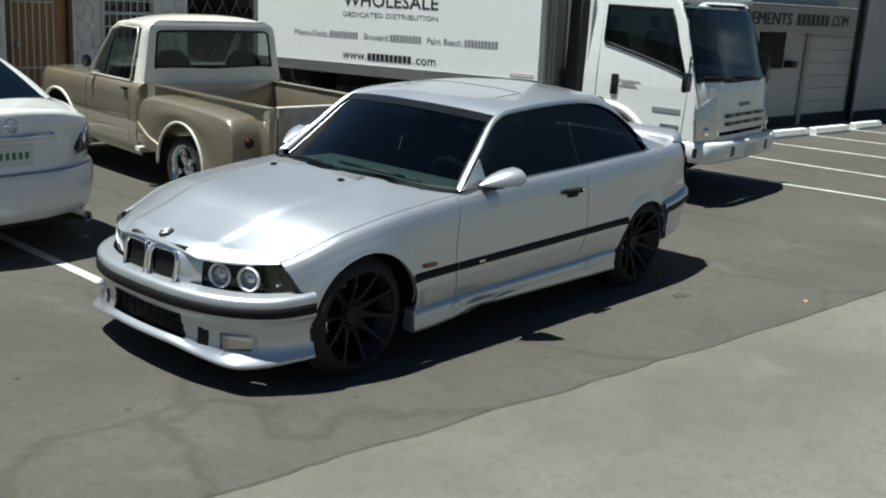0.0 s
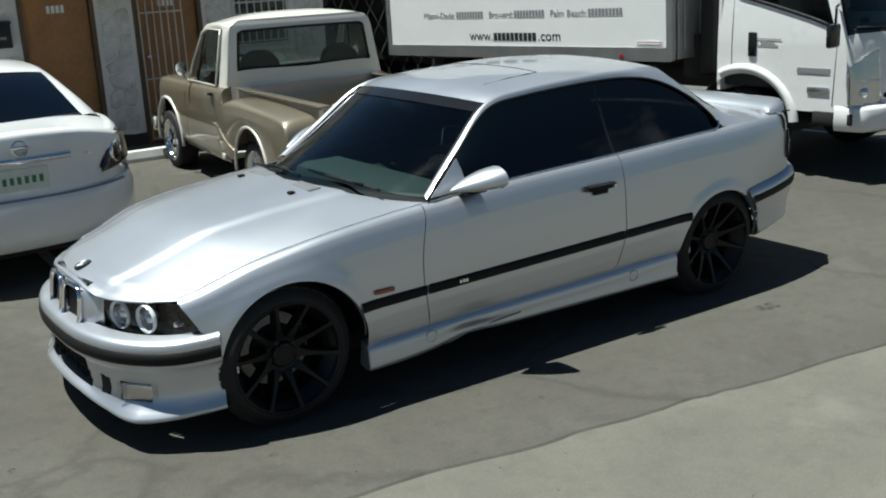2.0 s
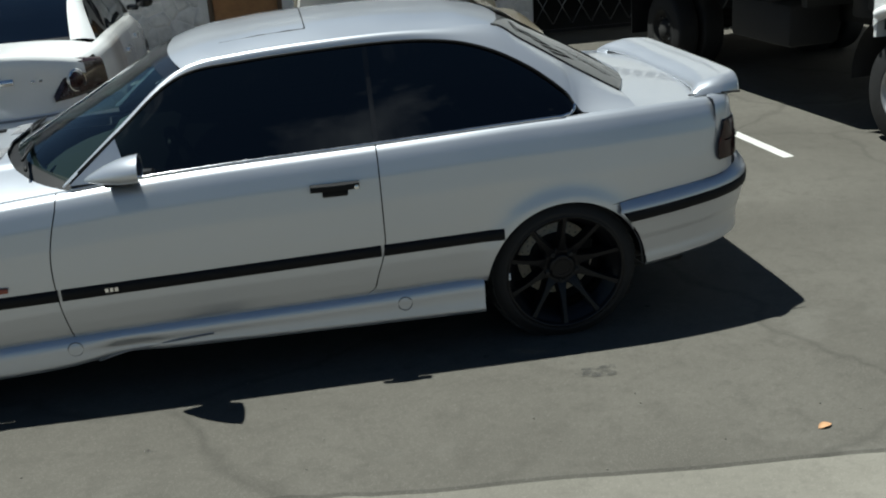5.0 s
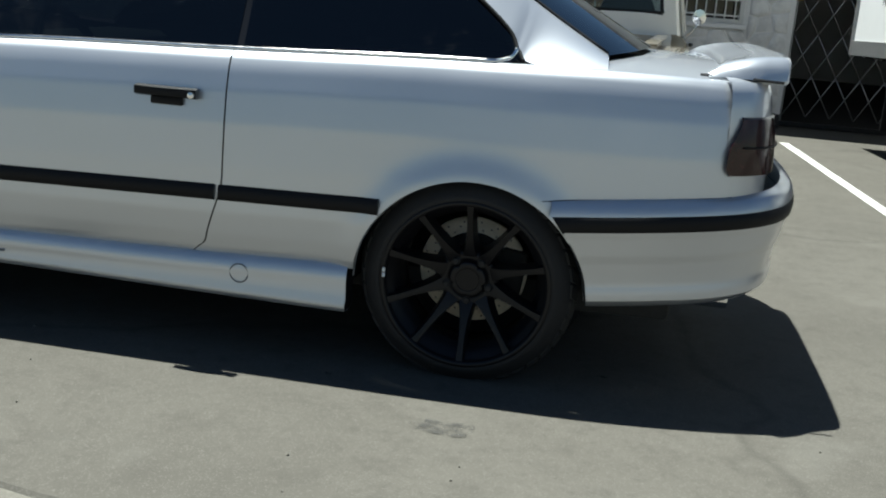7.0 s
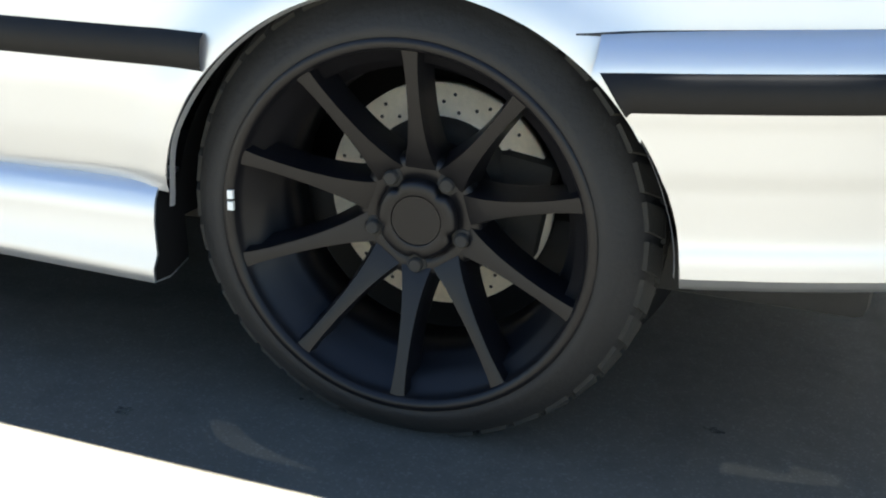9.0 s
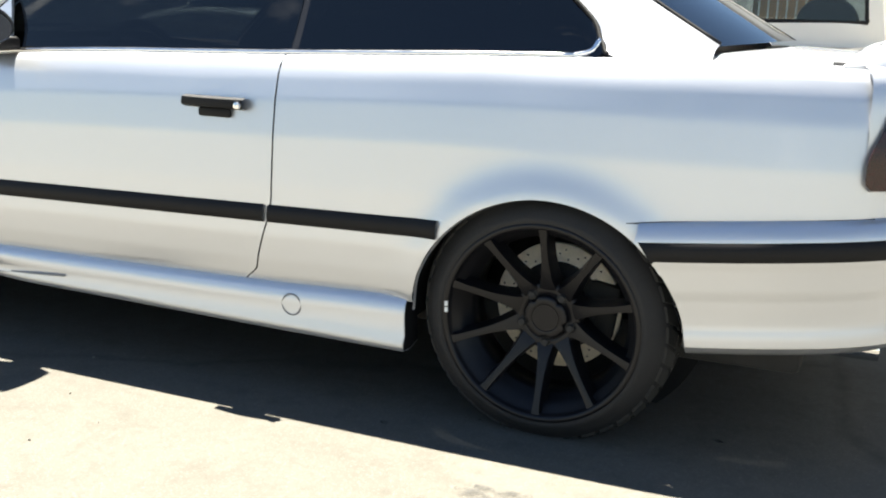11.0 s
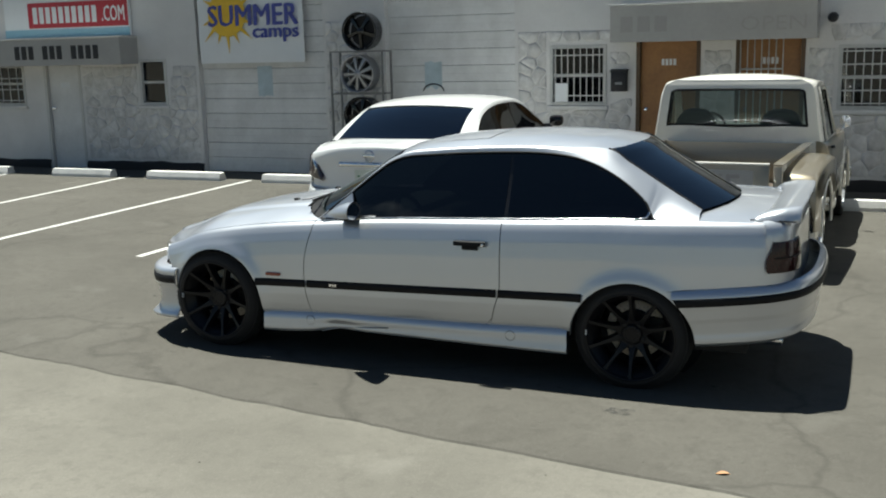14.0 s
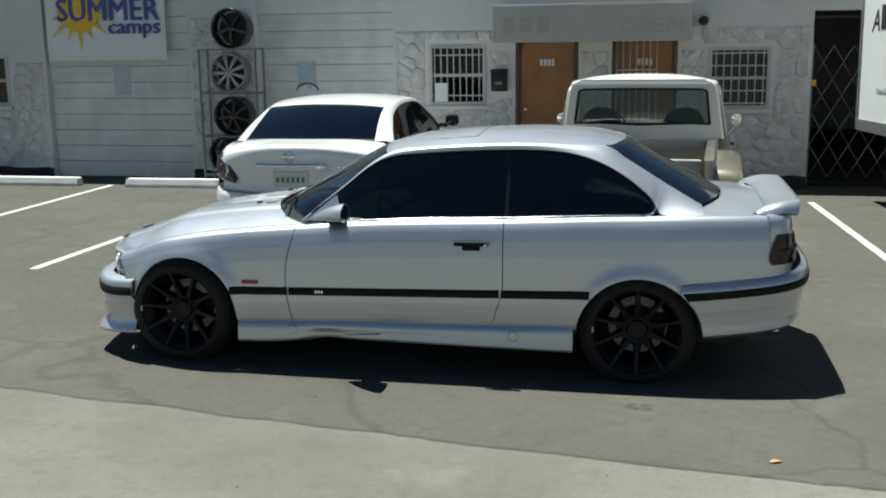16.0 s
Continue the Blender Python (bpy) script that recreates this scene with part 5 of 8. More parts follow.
for i in range(97):
    t = -1 + 2 * i / 96
    t = math.copysign(abs(t) ** 0.6, t)
    u = abs(t)
    drop = math.sqrt(max(0.0, 1 - (max(0.0, u - 0.86) / 0.14) ** 2.4))
    foot = step01(0.84, 0.90, u)
    xl, xt = 3.318 + 0.052 * (1 - u ** 4), 3.545 + 0.014 * (1 - u ** 4)
    c = xt - xl
    up = []
    for a in (0.0, 0.03, 0.12, 0.30, 0.50, 0.70, 0.88, 0.97, 1.0):
        nose = math.sqrt(min(1.0, a / 0.10))
        top = 0.030 + 0.034 * a + 0.012 * math.sin(math.pi * a) - 0.012 * (1 - nose)
        up.append(Vector((xl + c * a, t * wide(xl + c * a), 0.955 + drop * top - 0.005 * (a > 0.98))))
    lo = []
    for a in (1.0, 0.96, 0.7, 0.4, 0.10, 0.0):
        wing = 0.955 + drop * (0.030 + 0.034 * a - 0.020 + 0.004 * a)
        lo.append(Vector((xl + c * a - 0.006 * (a == 1.0), t * wide(xl + c * a), wing + (0.944 - wing) * foot)))
    sp.append(up + lo + [up[0].copy()])
sp_bm = grid(sp)
for row in (sp[0], sp[-1]):
    sp_bm.faces.new([sp_bm.verts.new(p) for p in row[:-1]])
spoiler = part("spoiler", sp_bm, M_SILVER, coupe, "silver raised boot spoiler with closed ends")
part("boot_seam", tube(bmesh.new(), [(3.295, -0.655, 0.958), (3.42, -0.652, 0.957), (3.525, -0.648, 0.953)], 0.0045, 5), M_INK, boot)

# ---- side trim ----


def trim_line(xa, xb, z_of, half, proud, n=60):
    P = []
    for i in range(n + 1):
        x = xa + (xb - xa) * i / n
        z = z_of(x)
        w = c_W(x) + flare(x, z)
        P.append([(x, -(w - 0.003), z + half + 0.002), (x, -(w + proud), z + half - 0.004), (x, -(w + proud + 0.002), z), (x, -(w + proud), z - half + 0.004), (x, -(w - 0.004), z - half - 0.002)])
    return grid(P)


mould = lambda x: 0.465 + 0.0212 * x
for xa, xb in ((0.350, 0.700), (0.712, 1.942), (1.954, 2.440)):
    both_sides("side_moulding", lambda: trim_line(xa, xb, mould, 0.023, 0.007), M_RUBBER, coupe, "black side rub moulding", solid=0)
badge = bmesh.new()
for i in range(3):
    box(badge, (0.875 + i * 0.018, -0.868, 0.478), (0.888 + i * 0.018, -0.8625, 0.494))
part("moulding_badge", badge, M_ALLOY, coupe, "small bright badge on the moulding", smooth=0)
both_sides("side_marker", lambda: boxed((0.425, -0.864, 0.518), (0.525, -0.849, 0.538), 0.005), M_AMBER, coupe, "dim amber side marker lamp", solid=0)


def handle():
    bm = bmesh.new()
    P = []
    for i in range(15):
        u = i / 14
        x = 1.690 + 0.190 * u
        d = 0.018 + 0.010 * math.sin(math.pi * u)
        P.append([(x, -0.842, 0.802), (x, -0.842 - d, 0.798), (x, -0.845 - d, 0.786), (x, -0.843 - d, 0.776), (x, -0.842, 0.770)])
    grid(P, None, bm)
    box(bm, (1.735, -0.852, 0.748), (1.835, -0.838, 0.772), 0.006)
    return bm


for d, s in zip(car_doors, (1, -1)):
    bm = handle()
    if s < 0:
        for v in bm.verts:
            v.co.y = -v.co.y
    part("door_handle", bm, M_RUBBER, d, "black door handle")
    part("lock", lathe(bmesh.new(), [(0.0, -0.006), (0.009, -0.004), (0.010, 0.004)], 14, pose(1.868, -s * 0.868, 0.784)), M_ALLOY, d)

sill_b = knots([(0.38, 0.163), (0.55, 0.168), (0.72, 0.182), (0.90, 0.212), (1.1, 0.205), (1.5, 0.198), (2.0, 0.190), (2.37, 0.186)])


def skirt():
    P = []
    for i in range(71):
        x = 0.385 + 1.966 * i / 70
        zt, zb = c_bot(x) - 0.008, sill_b(x)
        w = c_W(x) - 0.028
        f = step01(1.0, 0.6, x)
        P.append([(x, -(w - 0.05), zt + 0.012), (x, -(w + 0.002), zt), (x, -(w + 0.012), zt - 0.016), (x, -(w + 0.016), zt - 0.045), (x, -(w + 0.010 + 0.006 * f), zb + 0.040), (x, -(w + 0.020), zb + 0.022), (x, -(w + 0.018), zb + 0.004), (x, -(w - 0.02), zb), (x, -(w - 0.07), zb + 0.012)])
    skirt_ends.append(P[70])
    bm = grid(P)
    bm.faces.new([bm.verts.new(p) for p in P[0]])
    return bm


skirt_ends = []


skirts = both_sides("side_skirt", skirt, M_SILVER, coupe, "silver moulded side skirt")
# A black sheet over each rear cut stands for the shade beyond it.
for sk_ob, s in zip(skirts, (1, -1)):
    cap = bmesh.new()
    cap.faces.new([cap.verts.new((p[0] + 0.001, s * p[1], p[2])) for p in skirt_ends[0]])
    part("skirt_end", cap, M_RUBBER, sk_ob, "black sheet standing for shade beyond the cut skirt end", smooth=0)
for x in (0.72, 2.02):
    part("jack_cover", laid(lathe(bmesh.new(), [(0.026, -0.003), (0.029, -0.0045), (0.031, -0.002)], 24), pose(x, -(c_W(x) - 0.028 + 0.0155), (c_bot(x) + sill_b(x)) / 2 + 0.01)), M_INKGREY, skirts[0], "round jacking point cover")
# Thin grey tubes draw the shade line of the skirt and bumper creases.
part("skirt_crease", tube(bmesh.new(), spline([(0.80, -0.842, 0.190), (0.95, -0.845, 0.222), (1.25, -0.844, 0.244)], 14), 0.004, 5), M_INKGREY, skirts[0], "grey line standing for shade in the skirt crease")
crease_line = tube(bmesh.new(), [(3.12 + 0.03 * i, -(c_W(3.12 + 0.03 * i) - 0.018), 0.413 + rise(3.12 + 0.03 * i, 0)) for i in range(7)], 0.001, 5)
part("bumper_crease", crease_line, M_INKGREY, rear_bumper, "fine grey line standing for shade in the bumper crease")

# ---- mirrors ----


def mirror():
    """A long teardrop, pointed ahead and cut off flat behind, its belly nearly level."""
    P = []
    for i in range(17):
        u = i / 16
        x = 0.868 + 0.215 * u
        r = 0.06 + 0.94 * math.sin(min(1, u * 1.06) * math.pi / 2) ** 0.85
        cy, cz = -0.835 - 0.072 * u, 0.915 + 0.036 * u
        P.append([(x, cy + 0.088 * r * math.cos(a * math.tau / 24), cz + 0.058 * r * math.sin(a * math.tau / 24) * (1.0 if math.sin(a * math.tau / 24) > 0 else 0.72)) for a in range(25)])
    bm = grid(P)
    bmesh.ops.remove_doubles(bm, verts=bm.verts, dist=1e-5)
    bmesh.ops.holes_fill(bm, edges=[e for e in bm.edges if e.is_boundary and e.verts[0].co.x < 0.9], sides=30)
    return bm


mirrors = both_sides("door_mirror", mirror, M_SILVER, coupe, "silver teardrop door mirror", solid=0)
for mo, s in zip(mirrors, (-1, 1)):
    face = [Vector((1.0815, s * (0.907 + 0.080 * math.cos(a * math.tau / 24)), 0.950 + 0.046 * math.sin(a * math.tau / 24))) for a in range(24)]
    gb = bmesh.new()
    gb.faces.new([gb.verts.new(p) for p in face])
    part("mirror_glass", gb, M_CHROME, mo, "mirror glass", smooth=0)
    gb = bmesh.new()
    gb.faces.new([gb.verts.new(p) for p in ((0.80, s * 0.778, 0.885), (1.02, s * 0.772, 0.888), (0.985, s * 0.725, 1.035))])
    part("mirror_sail", gb, M_SILVER, mo, smooth=0, solid=0.01)
    part("mirror_stalk", boxed((0.94, min(s * 0.76, s * 0.88), 0.885), (1.05, max(s * 0.76, s * 0.88), 0.925), 0.012), M_RUBBER, mo)

# ---- wheels ----


def tyre_mesh(R, rim_r, half, stretch=0.0):
    bm = bmesh.new()
    prof = [(rim_r - 0.004, half * 0.86), (rim_r + 0.006, half * 0.93), (rim_r + 0.018, half * 0.90), (R - 0.020, half * (0.90 - 0.22 * stretch)), (R - 0.008, half * (0.82 - 0.34 * stretch)), (R - 0.001, half * (0.70 - 0.40 * stretch)), (R, half * (0.4 - 0.3 * stretch)), (R, 0.0), (R, -half * 0.4), (R - 0.002, -half * 0.76), (R - 0.016, -half * 0.95), (R - 0.03, -half), (rim_r + 0.01, -half * 0.95), (rim_r - 0.004, -half * 0.85)]
    lathe(bm, [(r, -y) for r, y in prof], 96)
    return bm


def tread_mesh(R, half, n=38):
    """Slanted tread blocks standing proud of the carcass, the outer ones running down over the shoulder."""
    bm = bmesh.new()
    crown = lambda q: float(np.interp(q, [0, 0.10, 0.30, 0.48, 0.68], [R, R, R - 0.001, R - 0.008, R - 0.020]))
    for k in range(n):
        for s in (-1, 1):
            for y0, y1, sl in (((0.05, 0.30, 0.16), (0.33, 0.64, 0.22)) if s < 0 else ((0.42, 0.72, 0.10), (0.08, 0.36, 0.16))):
                a0 = (k + (0.5 if s > 0 else 0)) * math.tau / n
                w = math.tau / n * 0.74
                vs = []
                for lift in (-0.006, 0.006):
                    for yy, aa in ((y0, 0), (y1, 0), (y1, w), (y0, w)):
                        r2 = (crown(yy) if s < 0 else R - 0.010 * max(0, (yy - 0.56) / 0.16)) + lift
                        a = a0 + aa + sl * yy
                        vs.append(bm.verts.new((r2 * math.cos(a), s * yy * half, r2 * math.sin(a))))
                for f in ((4, 5, 6, 7), (0, 1, 5, 4), (1, 2, 6, 5), (2, 3, 7, 6), (3, 0, 4, 7)):
                    bm.faces.new([vs[q] for q in f])
    return bm


def spoke_mesh(a, r0, r1):
    """One tapered spoke with a raised ridge, running out from the sunken hub to the rim."""
    bm = bmesh.new()
    P = []
    for i in range(13):
        u = i / 12
        r = r0 + (r1 - r0) * u
        hw = 0.017 * (1 - u) ** 3.5 + 0.0095 + 0.004 * u ** 8
        f = -0.036 - 0.066 * u ** 0.85
        P.append([(r, f + 0.052, -hw * 1.35), (r, f + 0.018, -hw * 1.1), (r, f + 0.012, -hw), (r, f, -hw * 0.80), (r, f - 0.001, 0), (r, f, hw * 0.80), (r, f + 0.012, hw), (r, f + 0.018, hw * 1.1), (r, f + 0.052, hw * 1.35)])
    grid(P, None, bm)
    bmesh.ops.rotate(bm, verts=bm.verts, cent=(0, 0, 0), matrix=Matrix.Rotation(a, 3, "Y"))
    return bm


def alloy_wheel(parent, m, R, rim_r, half, disc_r, phase):
    hub = lathe(bmesh.new(), [(rim_r + 0.004, -half * 0.86), (rim_r + 0.002, -half * 0.93), (rim_r - 0.008, -half * 0.93), (rim_r - 0.013, -half * 0.86), (rim_r - 0.015, -half * 0.70), (rim_r - 0.030, -half * 0.66), (rim_r - 0.032, -half * 0.30), (rim_r - 0.046, -half * 0.26), (rim_r - 0.048, half * 0.5), (rim_r - 0.01, half * 0.9)], 96)
    wheel = part("wheel", hub, M_WHEELBLK, parent, "satin black ten-spoke alloy wheel")
    wheel.matrix_basis = m
    part("tyre", tyre_mesh(R, rim_r, half, 1.0), M_TYRE, wheel, "black low-profile tyre")
    part("tread", tread_mesh(R, half), M_TREAD, wheel, smooth=0)
    for k in range(10):
        part("spoke", spoke_mesh(phase + k * math.tau / 10, 0.070, rim_r - 0.010), M_WHEELBLK, wheel)
    y = -0.022
    part("hub", lathe(bmesh.new(), [(0.0, y - 0.006), (0.052, y - 0.006), (0.054, y - 0.014), (0.078, y - 0.014), (0.086, y - 0.010), (0.090, y + 0.002), (0.090, y + 0.06)], 60), M_WHEELBLK, wheel)
    cap = bmesh.new()
    rings = []
    for rr, yy in ((0.034, -0.0255), (0.036, -0.0270), (0.050, -0.0270), (0.055, -0.023), (0.057, -0.004)):
        rings.append([cap.verts.new((max(rr, 0.002) * (1 - (0.13 * max(0.0, math.cos(5 * (q * math.tau / 80 - phase - math.pi / 5))) ** 6 if rr > 0.045 else 0)) * math.cos(q * math.tau / 80), y + yy, max(rr, 0.002) * (1 - (0.13 * max(0.0, math.cos(5 * (q * math.tau / 80 - phase - math.pi / 5))) ** 6 if rr > 0.045 else 0)) * math.sin(q * math.tau / 80))) for q in range(80)])
    for r0, r1 in zip(rings, rings[1:]):
        for q in range(80):
            cap.faces.new((r0[q], r0[(q + 1) % 80], r1[(q + 1) % 80], r1[q]))
    cap.faces.new(rings[0])
    part("centre_cap", cap, M_WHEELBLK, wheel)
    for k in range(5):
        a = phase + (k + 0.5) * math.tau / 5
        part("lug_bolt", lathe(bmesh.new(), [(0.0, y - 0.024), (0.008, y - 0.024), (0.0105, y - 0.021), (0.0105, y - 0.016), (0.0145, y - 0.0155), (0.016, y - 0.012)], 12, Matrix.Translation((0.066 * math.cos(a), 0, 0.066 * math.sin(a)))), M_CHASSIS, wheel)
    part("brake_disc", lathe(bmesh.new(), [(0.100, y + 0.075), (0.108, y + 0.075), (0.113, y + 0.082), (disc_r, y + 0.082), (disc_r, y + 0.102), (0.08, y + 0.102)], 64), M_DISC, wheel, "bare metal brake disc")
    part("disc_hat", lathe(bmesh.new(), [(0.0, y + 0.062), (0.100, y + 0.062), (0.116, y + 0.070), (0.118, y + 0.0815)], 40), M_CHASSIS, wheel)
    holes = bmesh.new()
    for k in range(18):
        for r, o in ((0.127, 0), (0.139, 0.5), (0.151, 0.2)):
            a = (k + o) * math.tau / 18
            lathe(holes, [(0.0, y + 0.0805), (0.0028, y + 0.0805)], 8, Matrix.Translation((r * math.cos(a), 0, r * math.sin(a))))
    tagged(part("disc_drilling", holes, M_INK, wheel, "drilled holes in the brake disc", smooth=0), kind="stuff")
    part("caliper", laid(boxed((-0.055, y + 0.065, -0.075), (0.03, y + 0.135, 0.075), 0.014), Matrix.Rotation(radians(8), 4, "Y") @ Matrix.Translation((0.125, 0, 0.02))), M_CHASSIS, wheel, "dark brake caliper")
    part("valve", laid(lathe(bmesh.new(), [(0.0, -0.004), (0.005, -0.003), (0.005, 0.006)], 10), pose((rim_r - 0.030) * math.cos(radians(-14)), y + 0.012, (rim_r - 0.030) * math.sin(radians(-14)))), M_ALLOY, wheel)
    dec = bmesh.new()
    for zz in (-0.012, 0.004):
        box(dec, (-(rim_r - 0.006), -half * 0.945, zz + 0.012), (-(rim_r - 0.014), -half * 0.90, zz + 0.024))
    part("rim_sticker", dec, M_VINYLW, wheel, "tiny white rim sticker", smooth=0)
    return wheel


RW, RIMR = 0.322, 0.250
alloy_wheel(coupe, pose(2.700, -0.722, RW + LOTZ - 0.018, 3.0, 0, 0), RW, RIMR, 0.118, 0.164, radians(90))
alloy_wheel(coupe, pose(0.003, -0.722, RW + LOTZ - 0.008, 1.0, 0, 0), RW, RIMR, 0.112, 0.164, radians(80))
alloy_wheel(coupe, pose(2.703, 0.722, RW + LOTZ - 0.008, 2.0, 0, 180), RW, RIMR, 0.118, 0.164, radians(20))
alloy_wheel(coupe, pose(0.003, 0.722, RW + LOTZ - 0.008, 1.0, 0, 180), RW, RIMR, 0.112, 0.164, radians(50))

# ---- interior seen through the glass ----


def seat(parent, x, y, z, mat=None, h=0.56):
    s = part("seat", boxed((x - 0.24, y - 0.23, z), (x + 0.26, y + 0.23, z + 0.16), 0.05), mat or M_SEAT, parent, "dark cloth seat")
    part("backrest", laid(boxed((-0.06, -0.22, 0), (0.06, 0.22, h), 0.05), pose(x + 0.28, y, z + 0.10, 0, 16, 0)), mat or M_SEAT, s)
    part("headrest", laid(boxed((-0.045, -0.12, 0), (0.045, 0.12, 0.17), 0.045), pose(x + 0.46, y, z + 0.10 + h, 0, 12, 0)), mat or M_SEAT, s)
    return s


for y in (-0.36, 0.36):
    seat(coupe, 1.55, y, 0.38)
part("dashboard", boxed((0.80, -0.66, 0.60), (1.14, 0.66, 0.865), 0.06), M_DASH, coupe, "dark dashboard")
part("steering_wheel", laid(tube(bmesh.new(), [(0.185 * math.cos(a * math.tau / 28), 0, 0.185 * math.sin(a * math.tau / 28)) for a in range(29)], 0.016, 8, False), Matrix.Translation((1.22, -0.36, 0.80)) @ Matrix.Rotation(radians(90), 4, "Z") @ Matrix.Rotation(radians(-24), 4, "X")), M_GLOSSBLK, coupe)
part("parcel_shelf", boxed((2.35, -0.52, 0.88), (3.0, 0.52, 0.91), 0.01), M_SEAT, coupe, "dark parcel shelf")
part("rear_bench", boxed((2.15, -0.55, 0.40), (2.45, 0.55, 0.88), 0.06), M_SEAT, coupe, "dark rear bench")
part("floor_pan", boxed((0.9, -0.66, 0.30), (2.3, 0.66, 0.36)), M_SEAT, coupe, "dark floor", smooth=0)
part("rear_view_mirror", boxed((1.16, -0.12, 1.17), (1.19, 0.12, 1.23), 0.01), M_GLOSSBLK, coupe)


def stretch_nose(root):
    """Draws the nose out ahead of the front arches and lets it droop a little."""
    for ob in root.children_recursive:
        if ob.type == "MESH" and ob.matrix_world == Matrix() and ob.name.split(".")[0] not in ("wheel", "arch_lip", "arch_liner"):
            for v in ob.data.vertices:
                x = v.co.x
                v.co.z -= 0.030 * step01(-0.10, -0.50, x)
                if x < -0.30:
                    v.co.x = x + (x + 0.30) * 0.20


bpy.context.view_layer.update()
stretch_nose(coupe)

# ---- shared simpler wheel for the other vehicles: axis along y, its face towards -y ----
def plain_wheel(parent, m, R, rim_r, half, rim_mat, spokes, label, deep=0.0, dual=False):
    w = part("wheel", lathe(bmesh.new(), [(rim_r + 0.004, -half * 0.9), (rim_r - 0.006, -half * 0.96), (rim_r - 0.018, -half * 0.85), (rim_r - 0.03, -half * 0.3), (rim_r - 0.02, half * 0.9)], 48), rim_mat, parent, label)
    w.matrix_basis = m
    part("tyre", tyre_mesh(R, rim_r, half), M_TYRE, w, "black tyre")
    y = -half * 0.7 + deep
    for k in range(spokes):
        a = (k + 0.25) * math.tau / spokes
        bm = bmesh.new()
        P = []
        for i in range(6):
            u = i / 5
            r = 0.05 + (rim_r - 0.065) * u
            hw = 0.030 + 0.014 * u
            P.append([(r, y + 0.03, -hw), (r, y - 0.006 - 0.01 * math.sin(math.pi * u), -hw * 0.7), (r, y - 0.006 - 0.01 * math.sin(math.pi * u), hw * 0.7), (r, y + 0.03, hw)])
        grid(P, None, bm)
        bmesh.ops.rotate(bm, verts=bm.verts, cent=(0, 0, 0), matrix=Matrix.Rotation(a, 3, "Y"))
        part("spoke", bm, rim_mat, w)
    part("hub", lathe(bmesh.new(), [(0.0, y - 0.022), (0.04, y - 0.020), (0.06, y - 0.008), (0.065, y + 0.04)], 28), rim_mat, w)
    part("wheel_back", lathe(bmesh.new(), [(0.0, half * 0.35), (rim_r - 0.015, half * 0.35)], 32), M_CHASSIS, w, "dark wheel back")
    return w


def shell_side(W, sh, bot, prof):
    """A flank function from its plan, shoulder and foot curves."""
    def pt(x, v):
        k = v * (len(prof) - 1)
        i = min(int(k), len(prof) - 2)
        t = k - i
        inset, h = prof[i][0] + (prof[i + 1][0] - prof[i][0]) * t, prof[i][1] + (prof[i + 1][1] - prof[i][1]) * t
        return Vector((x, -(W(x) - inset), bot(x) + (sh(x) - bot(x)) * h))
    return pt


def shell_panel(pt, xa, xb, n, nv=26):
    return [[pt(xa + (xb - xa) * i / n, j / nv) for j in range(nv + 1)] for i in range(n + 1)]


# ---- the white sedan: x = 0 at its tail, its nose at -4.8 ----
sedan = thing("sedan_car", "pearl white four-door sedan parked nose-in, seen from behind", "car", pose(-0.335, 2.11, LOTZ, 0, 0, -87.5))
s_W = knots([(-4.75, 0.60), (-4.55, 0.74), (-4.2, 0.84), (-3.5, 0.885), (-2.4, 0.895), (-1.2, 0.89), (-0.70, 0.868), (-0.5, 0.83), (-0.33, 0.76), (-0.21, 0.68), (-0.06, 0.62)])
s_sh = knots([(-4.75, 0.66), (-4.3, 0.79), (-3.6, 0.92), (-2.4, 0.985), (-1.2, 1.03), (-0.6, 1.02), (-0.3, 0.985), (-0.06, 0.96)])
s_bot = knots([(-4.75, 0.25), (-3.8, 0.22), (-1.0, 0.22), (-0.08, 0.30)])
S_PROF = ((0.05, 0.0), (0.02, 0.12), (0.0, 0.35), (0.004, 0.6), (0.02, 0.82), (0.05, 0.95), (0.085, 1.0), (0.13, 1.012))
s_pt = shell_side(s_W, s_sh, s_bot, S_PROF)
for nm, xa, xb, ax in (("front_fender", -4.55, -3.42, -3.83), ("front_door", -3.41, -2.30, None), ("rear_door", -2.29, -1.42, -1.06), ("rear_quarter", -1.41, -0.455, -1.06)):
    both_sides(nm, lambda: (cut_arch(grid(shell_panel(s_pt, xa, xb, 40)), ax, 0.33, 0.35) if ax else grid(shell_panel(s_pt, xa, xb, 24))), M_WHITECAR, sedan)
both_sides("quarter_cap", lambda: grid([[s_pt(-0.47 + 0.024 * i, v) for v in (0.78, 0.84, 0.90, 0.95, 1.0)] for i in range(11)]), M_WHITECAR, sedan, solid=0.003)
SI = [(-3.48, -0.72, 0.955), (-3.1, -0.66, 1.18), (-2.72, -0.60, 1.395), (-2.2, -0.575, 1.435), (-1.7, -0.565, 1.425), (-1.38, -0.555, 1.385), (-1.05, -0.565, 1.27), (-0.62, -0.60, 1.066)]
SK = [(-3.52, -0.795, 0.93), (-3.1, -0.735, 1.15), (-2.72, -0.655, 1.345), (-2.2, -0.63, 1.388), (-1.7, -0.63, 1.372), (-1.35, -0.645, 1.30), (-1.02, -0.695, 1.17), (-0.80, -0.745, 1.035)]
both_sides("roof_pillar", lambda: strip(spline(SK, 70), spline(SI, 70), 6, 0.014), M_WHITECAR, sedan)


def s_inner(a, b, n):
    pts = [p for p in spline(SI, 400) if a - 1e-6 <= p.x <= b + 1e-6]
    return [pts[round(i * (len(pts) - 1) / (n - 1))] for i in range(n)]


